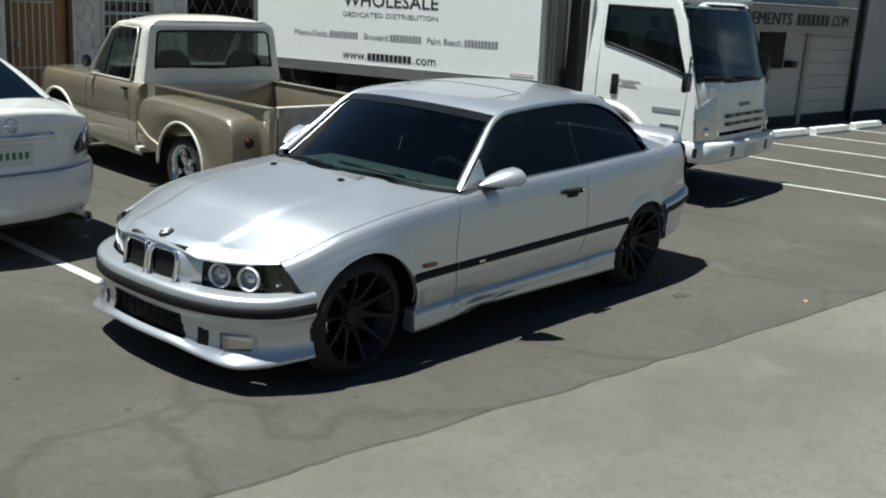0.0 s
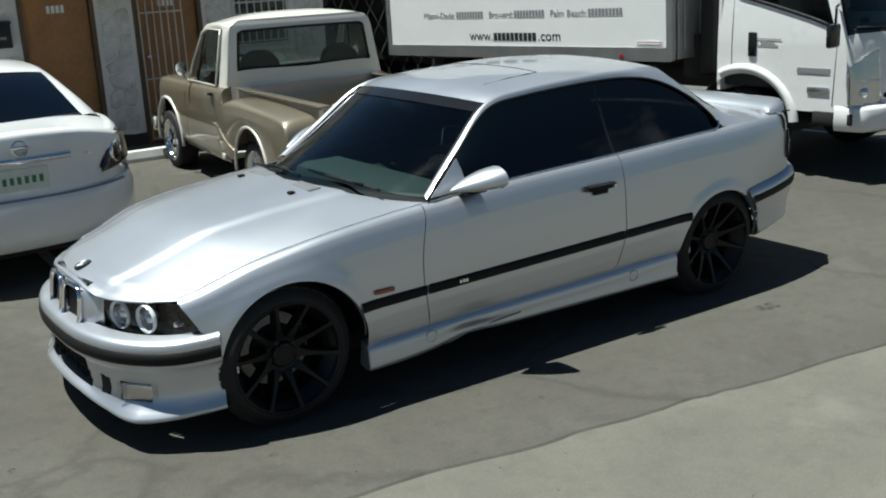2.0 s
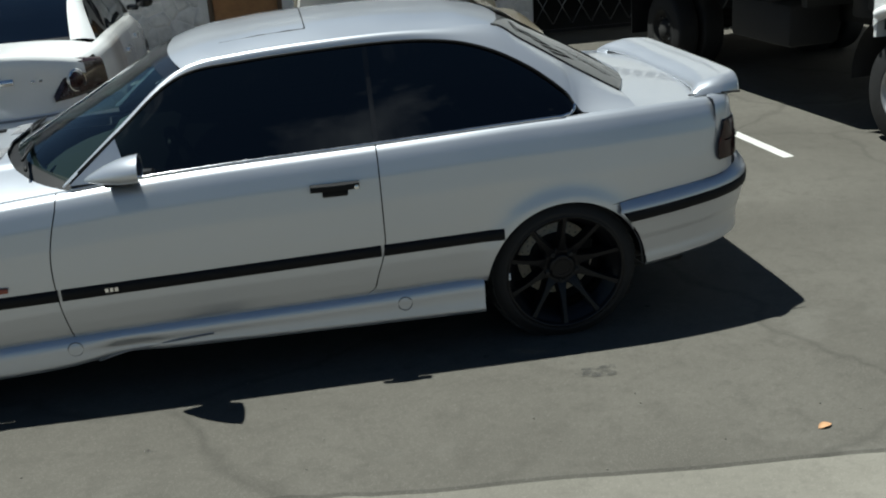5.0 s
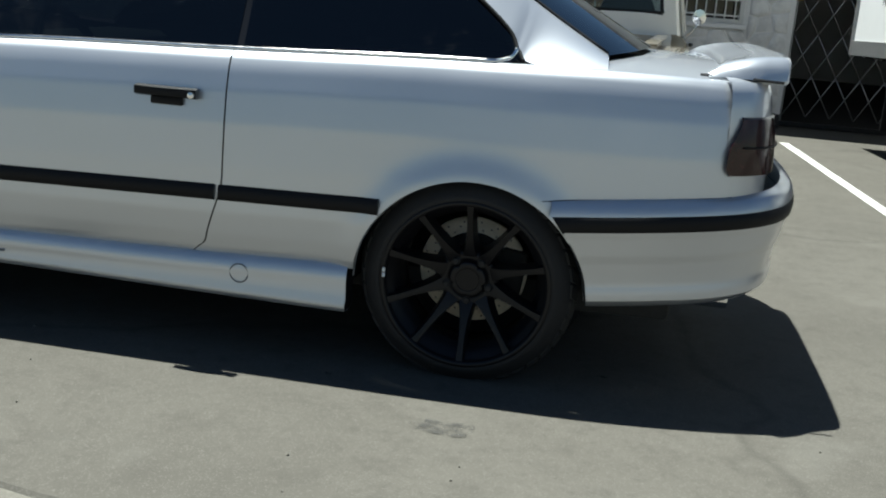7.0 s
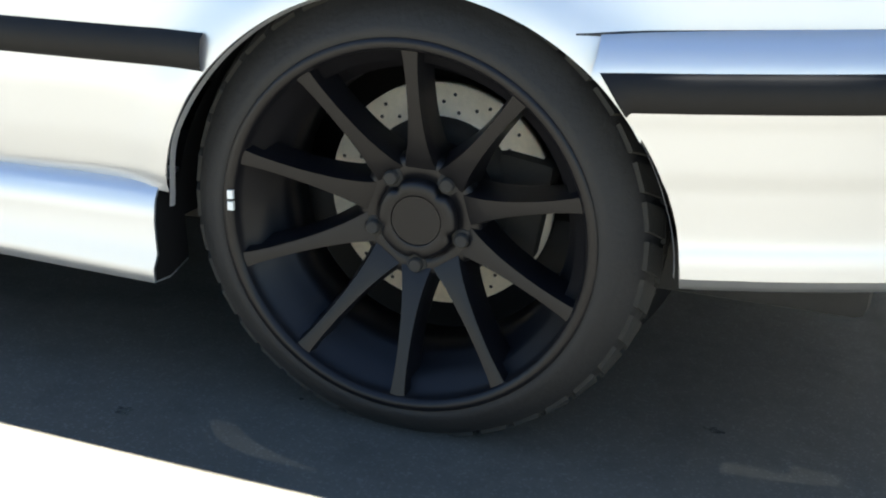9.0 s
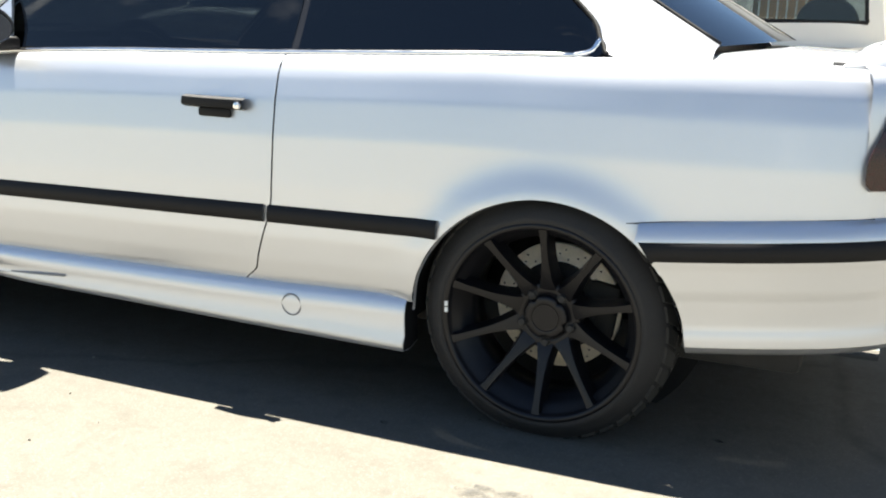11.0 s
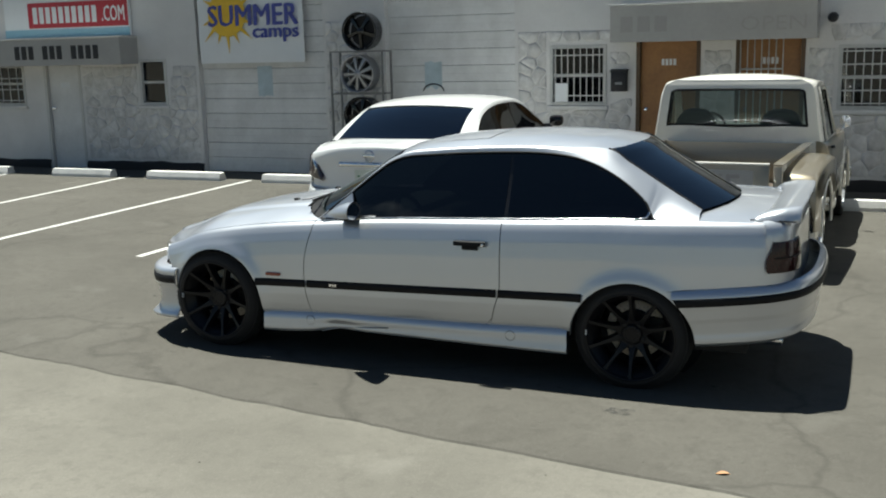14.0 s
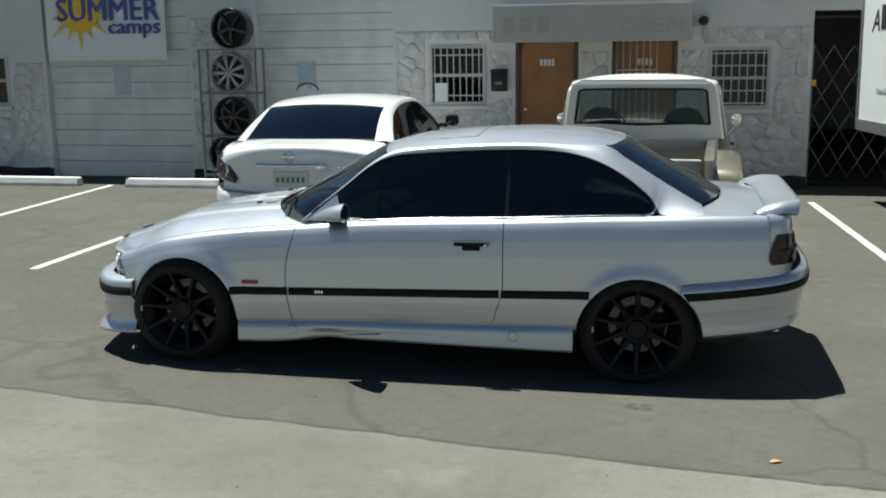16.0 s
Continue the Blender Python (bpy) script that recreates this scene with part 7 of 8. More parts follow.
for i in range(6):
    for lo, hi in (((0.018, -0.42 + i * 0.145, BF + 0.10), (0.021, -0.385 + i * 0.145, BT - 0.14)), ((0.018, -0.384 + i * 0.145, BT - 0.175), (0.021, -0.31 + i * 0.145, BT - 0.14)), ((0.018, -0.384 + i * 0.145, BF + 0.20), (0.021, -0.33 + i * 0.145, BF + 0.235))):
        box(lt, lo, hi)
part("stamped_bars", lt, M_SIGN, gate_p, "dark bars in place of a maker's name", smooth=0)


def rear_fender():
    """The bulging stepside fender with its rolled cream lip."""
    P = []
    top = spline([(-1.79, 0, 0.50), (-1.79, 0, 0.70), (-1.75, 0, 0.86), (-1.63, 0, 0.935), (-1.3, 0, 0.95), (-0.8, 0, 0.94), (-0.36, 0, 0.915), (-0.22, 0, 0.865), (-0.165, 0, 0.72), (-0.165, 0, 0.45)], 50)
    for i, p in enumerate(top):
        row = []
        for k in range(13):
            a = k / 12 * math.pi / 2
            row.append(Vector((p.x, -(BW + 0.02 + 0.27 * math.sin(a) ** 0.75), p.z - 0.06 * (1 - max(0, math.cos(a)) ** 0.75) * (1 if p.z > 0.7 else 0.3))))
        P.append(row)
    bm = grid(P)
    Q = []
    for i, p in enumerate(top):
        c = P[i][-1]
        d = Vector((c.x - PRX, 0, c.z - 0.36))
        inner = Vector((PRX, c.y, 0.36)) + d.normalized() * 0.392
        if inner.z < 0.36:
            inner.z = max(0.36, min(c.z, 0.5))
            inner.x = PRX + math.copysign(0.392, d.x)
        Q.append([c.lerp(inner, k / 5) + Vector((0, -0.02 * math.sin(math.pi * k / 5), 0)) for k in range(6)])
    grid(Q, None, bm)
    return bm


fenders = both_sides("rear_fender", rear_fender, M_BRONZE, pickup, "bulging bronze stepside fender")
both_sides("fender_lip", lambda: tube(bmesh.new(), [(PRX + 0.392 * math.cos(radians(a)), -(BW + 0.295), 0.36 + 0.392 * math.sin(radians(a))) for a in range(-6, 187, 7)] , 0.015, 8), M_CREAM, pickup, "cream fender lip", solid=0)
both_sides("fender_tail", lambda: boxed((-0.62, -(BW + 0.30), 0.34), (-0.20, -(BW + 0.02), 0.47), 0.03), M_CREAM, pickup, solid=0)
both_sides("side_step", lambda: boxed((-1.93, -(BW + 0.25), 0.36), (-1.84, -(BW + 0.02), 0.42), 0.012), M_CREAM, pickup, "cream side step", solid=0)
both_sides("tail_lamp", lambda: laid(lathe(bmesh.new(), [(0.0, -0.03), (0.04, -0.025), (0.05, 0.0), (0.05, 0.08)], 20), Matrix.Translation((-0.16, -(BW + 0.13), 0.68)) @ Matrix.Rotation(radians(90), 4, "Z")), M_REDLENS, pickup, "round red tail lamp", solid=0)
part("rear_bumper", boxed((0.05, -0.82, 0.42), (0.13, 0.82, 0.56), 0.025), M_CHROME, pickup, "chrome rear bumper")
for y in (-0.42, 0.42):
    part("frame_rail", boxed((-4.35, y - 0.05, 0.36), (0.05, y + 0.05, 0.48)), M_CHASSIS, pickup, "dark frame rail", smooth=0)
part("engine_block", boxed((-4.35, -0.55, 0.40), (-3.35, 0.55, 0.95), 0.03), M_CHASSIS, pickup, "dark engine bay")
for x in (PFX, PRX):
    plain_wheel(pickup, pose(x, -(0.86 if x == PRX else 0.80), PR), PR, 0.245, 0.12, M_CHROME, 5, "chrome five-spoke wheel", 0.02)
    plain_wheel(pickup, pose(x, 0.86 if x == PRX else 0.80, PR, 0, 0, 180), PR, 0.245, 0.12, M_CHROME, 5, "chrome five-spoke wheel", 0.02)

reshape(pickup, [(-4.7, -4.10), (-4.55, -3.97), (-3.95, -3.43), (-2.97, -2.43), (-2.41, -2.02), (-2.05, -1.83), (-1.95, -1.80), (-1.03, -0.93), (0, 0), (0.2, 0.19)], 0.95,
        [(0, 0), (0.335, 0.288), (0.77, 0.713), (0.95, 0.87), (1.055, 0.925), (1.185, 1.07), (1.485, 1.40), (1.66, 1.535), (1.75, 1.60)], 0.86)

# ---- the box truck: x = 0 at its front bumper, its right flank faces +y ----
truck = thing("box_truck", "white cab-over box truck with a lettered cargo box", "truck", pose(6.61, 0.27, LOTZ, 0, 0, 94.5))
BX0, BX1, BHW, BZ0, BZ1 = 1.89, 6.23, 1.08, 1.02, 3.35
cargo = part("cargo_box", boxed((BX0, -BHW, BZ0), (BX1, BHW, BZ1), 0.012), M_BOXW, truck, "white cargo box with printed lettering", smooth=0)
for s in (-1, 1):
    for z0, z1, d in ((BZ0 - 0.10, BZ0 + 0.03, 0.014), (BZ1 - 0.08, BZ1 + 0.01, 0.014)):
        part("box_rail", boxed((BX0 - 0.005, min(s * BHW, s * (BHW + d)), z0), (BX1 + 0.005, max(s * BHW, s * (BHW + d)), z1), 0.004), M_GALV, cargo, "galvanised edge rail", smooth=0)
    for x in (BX0 - 0.012, BX1 - 0.055):
        part("corner_post", boxed((x, min(s * (BHW - 0.05), s * (BHW + 0.016)), BZ0 - 0.09), (x + 0.067, max(s * (BHW - 0.05), s * (BHW + 0.016)), BZ1), 0.008), M_GALV, cargo, "grey corner post", smooth=0)
part("box_front", boxed((BX0 - 0.03, -BHW + 0.06, BZ0 - 0.08), (BX0 - 0.002, BHW - 0.06, BZ1 - 0.04), 0.004), M_GALV, cargo, "grey ribbed box front", smooth=0)
for i in range(9):
    y = -0.92 + i * 0.23
    part("front_rib", boxed((BX0 - 0.045, y - 0.03, BZ0), (BX0 - 0.031, y + 0.03, BZ1 - 0.08), 0.005), M_GALV, cargo, smooth=0)
FACE_R = Matrix(((-1, 0, 0, 0), (0, 0, 1, 0), (0, 1, 0, 0), (0, 0, 0, 1)))      # a sheet in xy set on the right flank, read from outside


def on_box(bm, x, z, mat, label):
    return part("lettering", laid(bm, Matrix.Translation((x, BHW + 0.002, z)) @ FACE_R), mat, cargo, label, smooth=0)


def bars_on_box(n, w, h, gap, x, z, mat, label):
    for i in range(n):
        bar = boxed((i * (w + gap), 0, 0), (i * (w + gap) + w, h, 0.002))
        part("lettering_bar", laid(bar, Matrix.Translation((x, BHW + 0.002, z)) @ FACE_R), mat, cargo, label, smooth=0)


on_box(words("WHOLESALE", 0.20, 0.002, 1.42, 0.002), 4.71, 1.72, M_INK, "black lettering")
on_box(words("DEDICATED DISTRIBUTION", 0.075, 0.002, 1.42), 4.71, 1.60, M_INKGREY, "small grey lettering")
on_box(words("Miami-Dade:", 0.100, 0.002, 0.56), 5.51, 1.345, M_INKGREY, "grey lettering")
bars_on_box(10, 0.032, 0.072, 0.014, 4.92, 1.345, M_INKGREY, "grey bar in place of a number")
on_box(words("Broward:", 0.100, 0.002, 0.38), 4.37, 1.345, M_INKGREY, "grey lettering")
bars_on_box(10, 0.032, 0.072, 0.014, 3.97, 1.345, M_INKGREY, "grey bar in place of a number")
on_box(words("Palm Beach:", 0.100, 0.002, 0.50), 3.43, 1.345, M_INKGREY, "grey lettering")
bars_on_box(10, 0.032, 0.072, 0.013, 2.91, 1.345, M_INKGREY, "grey bar in place of a number")
on_box(words("www.", 0.150, 0.002, 0.38), 4.71, 1.105, M_INK, "black lettering")
bars_on_box(10, 0.053, 0.082, 0.014, 4.31, 1.105, M_INK, "black bar in place of a trade name")
on_box(words(".com", 0.150, 0.002, 0.32), 3.62, 1.105, M_INK, "black lettering")
on_box(words("A", 0.34, 0.002, 0.30, 0.004, 0.2), 5.82, 2.02, M_INK, "large black letter")
bars_on_box(6, 0.24, 0.26, 0.08, 5.47, 2.03, M_INK, "large black bar in place of a trade name")
sticker = part("warning_sticker", boxed((1.99, BHW + 0.001, 1.060), (2.30, BHW + 0.004, 1.110)), M_VINYLW, cargo, "small red-edged sticker", smooth=0)
part("sticker_edge", boxed((2.005, BHW + 0.0045, 1.070), (2.285, BHW + 0.0055, 1.100)), M_RED, sticker, smooth=0)
part("sticker_face", boxed((2.012, BHW + 0.006, 1.076), (2.278, BHW + 0.007, 1.094)), M_VINYLW, sticker, smooth=0)
part("side_reflector", boxed((2.45, BHW + 0.015, 0.955), (2.50, BHW + 0.022, 0.985), 0.003), M_REDBRIGHT, cargo, smooth=0)

cargo.matrix_basis = Matrix.Translation((BX0, 0, BZ0)) @ pose(0, 0, 0, 0, 1.4, 0) @ Matrix.Translation((-BX0, 0, -BZ0))

# cab
CW = 0.985
cab = part("cab", bmesh.new(), M_TRUCKW, truck, "white tilt cab")
c_front = knots([(0.50, 0.06), (0.75, 0.05), (1.05, 0.075), (1.28, 0.11), (1.45, 0.17), (2.02, 0.35), (2.10, 0.40), (2.14, 0.47)])


def cab_pt(z, u):
    """The cab's front, swept round its corners; u runs -1 (left flank) to 1 (right flank)."""
    w = CW - 0.075 * max(0, (z - 1.2)) ** 1.3
    a = abs(u)
    y = math.copysign(w * (1 - (1 - min(1, a / 0.82)) ** 1.0) if a < 0.82 else w, u)
    k = min(1, a / 0.82)
    x = c_front(z) + 0.13 * k ** 5 + (a - 0.82) / 0.18 * 0.10 * (1 if a > 0.82 else 0)
    return Vector((x, y, z))


zs = [0.62 + i * 0.04 for i in range(39)]
us = [-1 + i / 30 for i in range(61)]


def front_keep(i, j):
    z, u = (zs[i] + zs[i + 1]) / 2, abs((us[j] + us[j + 1]) / 2)
    if 1.30 < z < 2.06 and u < 0.795:
        return False
    if 0.72 < z < 0.80 and u < 0.52:
        return False
    return True


part("cab_front", grid([[cab_pt(z, u) for u in us] for z in zs], front_keep), M_TRUCKW, cab, solid=0.006)
part("windscreen", grid([[cab_pt(1.29 + 0.785 * i / 12, -0.80 + 1.6 * j / 24) + Vector((0.012, 0, 0)) for j in range(25)] for i in range(13)]), M_WIND, cab, "large green-tinted windscreen")
part("windscreen_seal", tube(bmesh.new(), [cab_pt(z, u) for z, u in ((1.30, -0.80), (1.30, -0.4), (1.30, 0), (1.30, 0.4), (1.30, 0.80), (1.7, 0.80), (2.07, 0.80), (2.07, 0.4), (2.07, 0), (2.07, -0.4), (2.07, -0.80), (1.7, -0.80), (1.30, -0.80))], 0.016, 6), M_RUBBER, cab)
for s in (-1, 1):
    sk = lambda z: CW - 0.075 * max(0, (z - 1.2)) ** 1.3
    xf = lambda z: c_front(z) + 0.23
    axx, azz, ar = 1.18, 0.46, 0.46
    P, zz = [], [0.62 + 1.52 * i / 120 for i in range(121)]
    for z in zz:
        P.append([Vector((xf(z) + (1.46 - xf(z)) * j / 90, s * sk(z), z)) for j in range(91)])

    sill_z = lambda x: 1.36 + 0.27 * min(max((x - 0.36) / 0.92, 0), 1) ** 0.85

    def side_keep(i, j):
        c = (P[i][j] + P[i + 1][j + 1]) / 2
        lo = sill_z(c.x)
        if c.z > 1.36 and 0.34 + max(0, (c.z - 1.4)) * 0.36 < c.x < 1.27 and lo < c.z < 2.02:
            return False
        return True
    bm = grid(P, side_keep)
    dead = [f for f in bm.faces if all(math.hypot(v.co.x - axx, v.co.z - azz) < ar for v in f.verts)]
    bmesh.ops.delete(bm, geom=dead, context="FACES")
    for v in bm.verts:
        d = math.hypot(v.co.x - axx, v.co.z - azz)
        if d < ar:
            v.co.x, v.co.z = axx + (v.co.x - axx) * ar / d, azz + (v.co.z - azz) * ar / d
    part("cab_side", bm, M_TRUCKW, cab, "white cab door side", solid=0.006)
    gl = [[Vector((0.34 + (1.28 - 0.34) * j / 8 + max(0, (1.36 + 0.66 * i / 6) - 1.4) * 0.2 * (1 - j / 8), s * (sk(1.36 + 0.66 * i / 6) - 0.012), 1.36 + 0.66 * i / 6)) for j in range(9)] for i in range(7)]
    part("door_glass", grid(gl), M_CABDARK, cab, "dark cab side window")
    part("window_seal", tube(bmesh.new(), [(0.36 + 0.09 * k, s * sk(sill_z(0.36 + 0.09 * k)), sill_z(0.36 + 0.09 * k)) for k in range(11)] + [(1.265, s * sk(1.66), 1.66), (1.27, s * sk(2.0), 2.01), (0.58, s * sk(2.0), 2.01), (0.36, s * sk(1.37), 1.36)], 0.017, 6), M_RUBBER, cab)
    part("door_seam", tube(bmesh.new(), [(1.31, s * (CW + 0.001), 0.95), (1.31, s * (CW + 0.001), 1.3), (1.31, s * sk(2.0), 2.0)], 0.004, 5), M_INKGREY, cab)
    part("door_seam", tube(bmesh.new(), [(0.33, s * (CW + 0.001), 0.68), (0.31, s * (CW + 0.001), 1.3)], 0.004, 5), M_INKGREY, cab)
    part("door_handle", boxed((1.06, s * CW - 0.018, 1.08), (1.14, s * CW + 0.018, 1.30), 0.012), M_GLOSSBLK, cab, "black door handle recess")
    part("wheel_flare", grid([[Vector((axx + r * math.cos(radians(a)), s * y, azz + r * math.sin(radians(a)))) for r, y in ((0.475, CW - 0.01), (0.48, CW + 0.03), (0.52, CW + 0.036), (0.545, CW + 0.016), (0.55, CW - 0.01))] for a in range(62, 177, 4)]), M_TRUCKW, cab, "white wheel-arch flare")
    part("wheel_well", grid([[Vector((axx + 0.49 * math.cos(radians(a)), s * y, azz + 0.49 * math.sin(radians(a)))) for y in (CW - 0.01, 0.45)] for a in range(-5, 186, 10)]), M_CHASSIS, cab, "dark wheel well")
    part("side_step", boxed((0.14, min(s * 0.60, s * (CW + 0.01)), 0.52), (0.50, max(s * 0.60, s * (CW + 0.01)), 0.63), 0.01), M_CHASSIS, cab, "black entry step")
    part("indicator", boxed((0.36, s * CW - 0.012, 0.78), (0.56, s * CW + 0.012, 0.84), 0.006), M_LAMPGREY, cab, "clear side indicator")
    part("name_strip", boxed((0.36, s * CW - 0.006, 0.955), (0.66, s * CW + 0.006, 1.005), 0.002), M_INKGREY, cab, "dark name strip", smooth=0)
    mir = part("cab_mirror", boxed((0.24, min(s * 1.06, s * 1.22), 1.20), (0.29, max(s * 1.06, s * 1.22), 1.40), 0.02), M_GLOSSBLK, cab, "black cab mirror")
    part("mirror_arm", tube(bmesh.new(), [(0.32, s * 0.97, 1.55), (0.26, s * 1.12, 1.54), (0.25, s * 1.14, 1.40)], 0.012, 6), M_GLOSSBLK, mir)
    hl = part("headlight", grid([[cab_pt(0.70 + (0.46 - 0.17 * (j / 8) ** 1.5) * i / 8, s * (0.58 + 0.28 * j / 8)) + Vector((-0.010, 0, 0)) for j in range(9)] for i in range(9)]), M_LAMPGREY, cab, "tall clear headlight", solid=0.006)
    part("headlight_bezel", tube(bmesh.new(), [cab_pt(z, s * u) + Vector((-0.012, 0, 0)) for z, u in ((0.70, 0.58), (0.70, 0.72), (0.70, 0.86), (0.99, 0.86), (1.10, 0.72), (1.16, 0.58), (0.70, 0.58))], 0.008, 6), M_CHROME, hl)
    part("headlight_divide", tube(bmesh.new(), [cab_pt(0.90, s * u) + Vector((-0.013, 0, 0)) for u in (0.58, 0.72, 0.86)], 0.006, 5), M_CHROME, hl)
    part("headlight_bulb", lathe(bmesh.new(), [(0.0, -0.02), (0.03, -0.012), (0.045, 0.0), (0.05, 0.02)], 20, Matrix.Translation(cab_pt(0.80, s * 0.72) + Vector((-0.012, 0, 0))) @ Matrix.Rotation(radians(-90), 4, "Z")), M_CHROME, hl)
for z in (0.86, 0.945):
    for y in (-0.42, -0.14, 0.14, 0.42):
        part("grille_slot", boxed((0.035, y - 0.115, z - 0.018), (0.075, y + 0.115, z + 0.018), 0.008), M_GLOSSBLK, cab, "black grille slot")
part("badge_bars", boxed((0.055, -0.13, 1.035), (0.075, 0.13, 1.07), 0.004), M_INKGREY, cab, "grey bar in place of a maker's name", smooth=0)
part("cab_roof", boxed((0.42, -0.90, 2.085), (1.46, 0.90, 2.165), 0.038), M_TRUCKW, cab)
part("cab_back", boxed((1.43, -CW + 0.01, 0.75), (1.46, CW - 0.01, 2.12)), M_TRUCKW, cab, smooth=0)
part("dashboard", boxed((0.28, -0.85, 1.0), (0.55, 0.85, 1.33), 0.05), M_DASH, cab)
for y in (-0.48, 0.48):
    seat(truck, 0.98, y, 0.92, None, 0.6)
part("cab_floor", boxed((0.2, -0.92, 0.80), (1.42, 0.92, 0.90)), M_SEAT, cab, smooth=0)
for s, y in ((1, 0.25), (-1, -0.35)):
    part("wiper", tube(bmesh.new(), [cab_pt(1.31, y) + Vector((-0.02, 0, 0)), cab_pt(1.34, y + 0.25) + Vector((-0.02, 0, 0)), cab_pt(1.35, y + 0.5) + Vector((-0.02, 0, 0))], 0.010, 6), M_RUBBER, cab)
cab.location, cab.scale = (0, 0.075, -0.012), (1, 0.92, 0.932)
logo = bmesh.new()
for i, (w, z) in enumerate(((0.26, 1.235), (0.14, 1.205), (0.20, 1.178))):
    box(logo, (0.95 - w / 2, CW + 0.0035, z), (0.95 + w / 2, CW + 0.005, z + 0.012))
part("door_lettering_bars", logo, M_SIGN, cab, "small grey lines of illegible lettering", smooth=0)
bump = part("front_bumper", sweep([(p[0], p[1]) for p in mirrored_line([(-0.02, 0), (-0.005, 0.6), (0.03, 0.80), (0.10, 0.90), (0.30, 0.93)], 20)], [(-0.06, 0.625), (0.0, 0.62), (0.012, 0.60), (0.012, 0.47), (0.0, 0.44), (-0.03, 0.43)]), M_TRUCKW, truck, "white front bumper", solid=0.01)
# Added plate, shuts off light that leaked between bumper and cab.
part("under_shield", boxed((0.06, -0.80, 0.44), (0.60, 0.90, 0.47), 0.006), M_CHASSIS, truck, "added dark plate that stops light leaking under the cab")
for s in (-1, 1):
    part("bumper_lamp", boxed((-0.035, s * 0.45 - 0.055, 0.47), (0.01, s * 0.45 + 0.055, 0.58), 0.008), M_GLOSSBLK, bump)
bump.location.y = 0.05
pl = part("licence_plate", boxed((-0.045, -0.14, 0.45), (-0.037, 0.14, 0.57), 0.003), M_PLATE, bump, smooth=0)
# chassis
for y in (-0.40, 0.40):
    part("frame_rail", boxed((0.25, y - 0.04, 0.62), (6.2, y + 0.04, 0.80)), M_CHASSIS, truck, "dark frame rail", smooth=0)
for i in range(9):
    part("cross_member", boxed((2.20 + i * 0.48, -1.0, 0.803), (2.27 + i * 0.48, 1.0, 0.86)), M_CHASSIS, truck, "dark cross member", smooth=0)
part("gearbox", boxed((0.4, -0.35, 0.42), (1.8, 0.35, 0.78), 0.05), M_CHASSIS, truck, "dark engine and gearbox")
part("fuel_tank", boxed((2.5, 0.50, 0.46), (3.4, 0.95, 0.79), 0.05), M_CHASSIS, truck, "black fuel tank")
part("tool_box", boxed((2.6, -0.95, 0.48), (3.2, -0.50, 0.79), 0.03), M_CHASSIS, truck, "black side box")
part("air_filter", laid(lathe(bmesh.new(), [(0.0, -0.2), (0.14, -0.2), (0.15, -0.18), (0.15, 0.2), (0.0, 0.2)], 24), pose(1.90, 0.65, 0.95, 90)), M_CHASSIS, truck)
part("snorkel", boxed((1.64, 0.62, 0.80), (1.80, 0.80, 1.90), 0.03), M_CHASSIS, truck, "black air intake stack")
for s in (-1, 1):
    part("mud_flap", boxed((5.28, min(s * 0.55, s * 1.0), 0.25), (5.30, max(s * 0.55, s * 1.0), 0.80)), M_RUBBER, truck, smooth=0)
part("axle", tube(bmesh.new(), [(4.75, -0.8, 0.39), (4.75, 0.8, 0.39)], 0.09, 12), M_CHASSIS, truck)


def truck_wheel(m, finish_mat):
    w = part("wheel", lathe(bmesh.new(), [(0.205, -0.10), (0.196, -0.108), (0.186, -0.09), (0.178, -0.06), (0.15, -0.045), (0.11, -0.05), (0.095, -0.06), (0.09, -0.09), (0.05, -0.105), (0.0, -0.108)], 48), finish_mat, truck, "steel disc wheel")
    w.matrix_basis = m
    part("tyre", tyre_mesh(0.352, 0.205, 0.110), M_TYRE, w, "black tyre")
    for k in range(5):
        a = k * math.tau / 5
        part("vent_hole", lathe(bmesh.new(), [(0.0, -0.062), (0.026, -0.062), (0.028, -0.05)], 14, Matrix.Translation((0.165 * math.cos(a), 0, 0.165 * math.sin(a)))), M_INK, w)
        part("wheel_nut", lathe(bmesh.new(), [(0.0, -0.082), (0.011, -0.08), (0.014, -0.05)], 6, Matrix.Translation((0.115 * math.cos(a + 0.6), 0, 0.115 * math.sin(a + 0.6)))), M_STEEL, w)
    return w


# Rear wheels take the black chassis colour, standing for shade in their deep dish.
for x, y in ((1.18, 0.84), (4.62, 0.88), (4.62, 0.62)):
    truck_wheel(pose(x, y, 0.352, 0, 0, 180), M_GALV if x < 2 else M_CHASSIS)
    truck_wheel(pose(x, -y, 0.352), M_GALV if x < 2 else M_CHASSIS)

# ---- rack of wheels by the wall ----
RX, RY = -2.86, 6.93
rack = thing("wheel_rack", "grey steel display rack standing against the wall", "rack", pose(RX, RY, 0))
for sx in (-0.40, 0.40):
    for sy in (-0.14, 0.14):
        part("post", boxed((sx - 0.012, sy - 0.012, 0), (sx + 0.012, sy + 0.012, 1.83)), M_STEEL, rack, smooth=0)
for z in (0.14, 0.66, 1.24, 1.82):
    for sy in (-0.14, 0.14):
        part("shelf_rail", boxed((-0.388, sy - 0.010, z - 0.010), (0.388, sy + 0.010, z + 0.010)), M_STEEL, rack, smooth=0)
    for sx in (-0.40, 0.40):
        part("shelf_end", boxed((sx - 0.009, -0.128, z - 0.010), (sx + 0.009, 0.128, z + 0.010)), M_STEEL, rack, smooth=0)


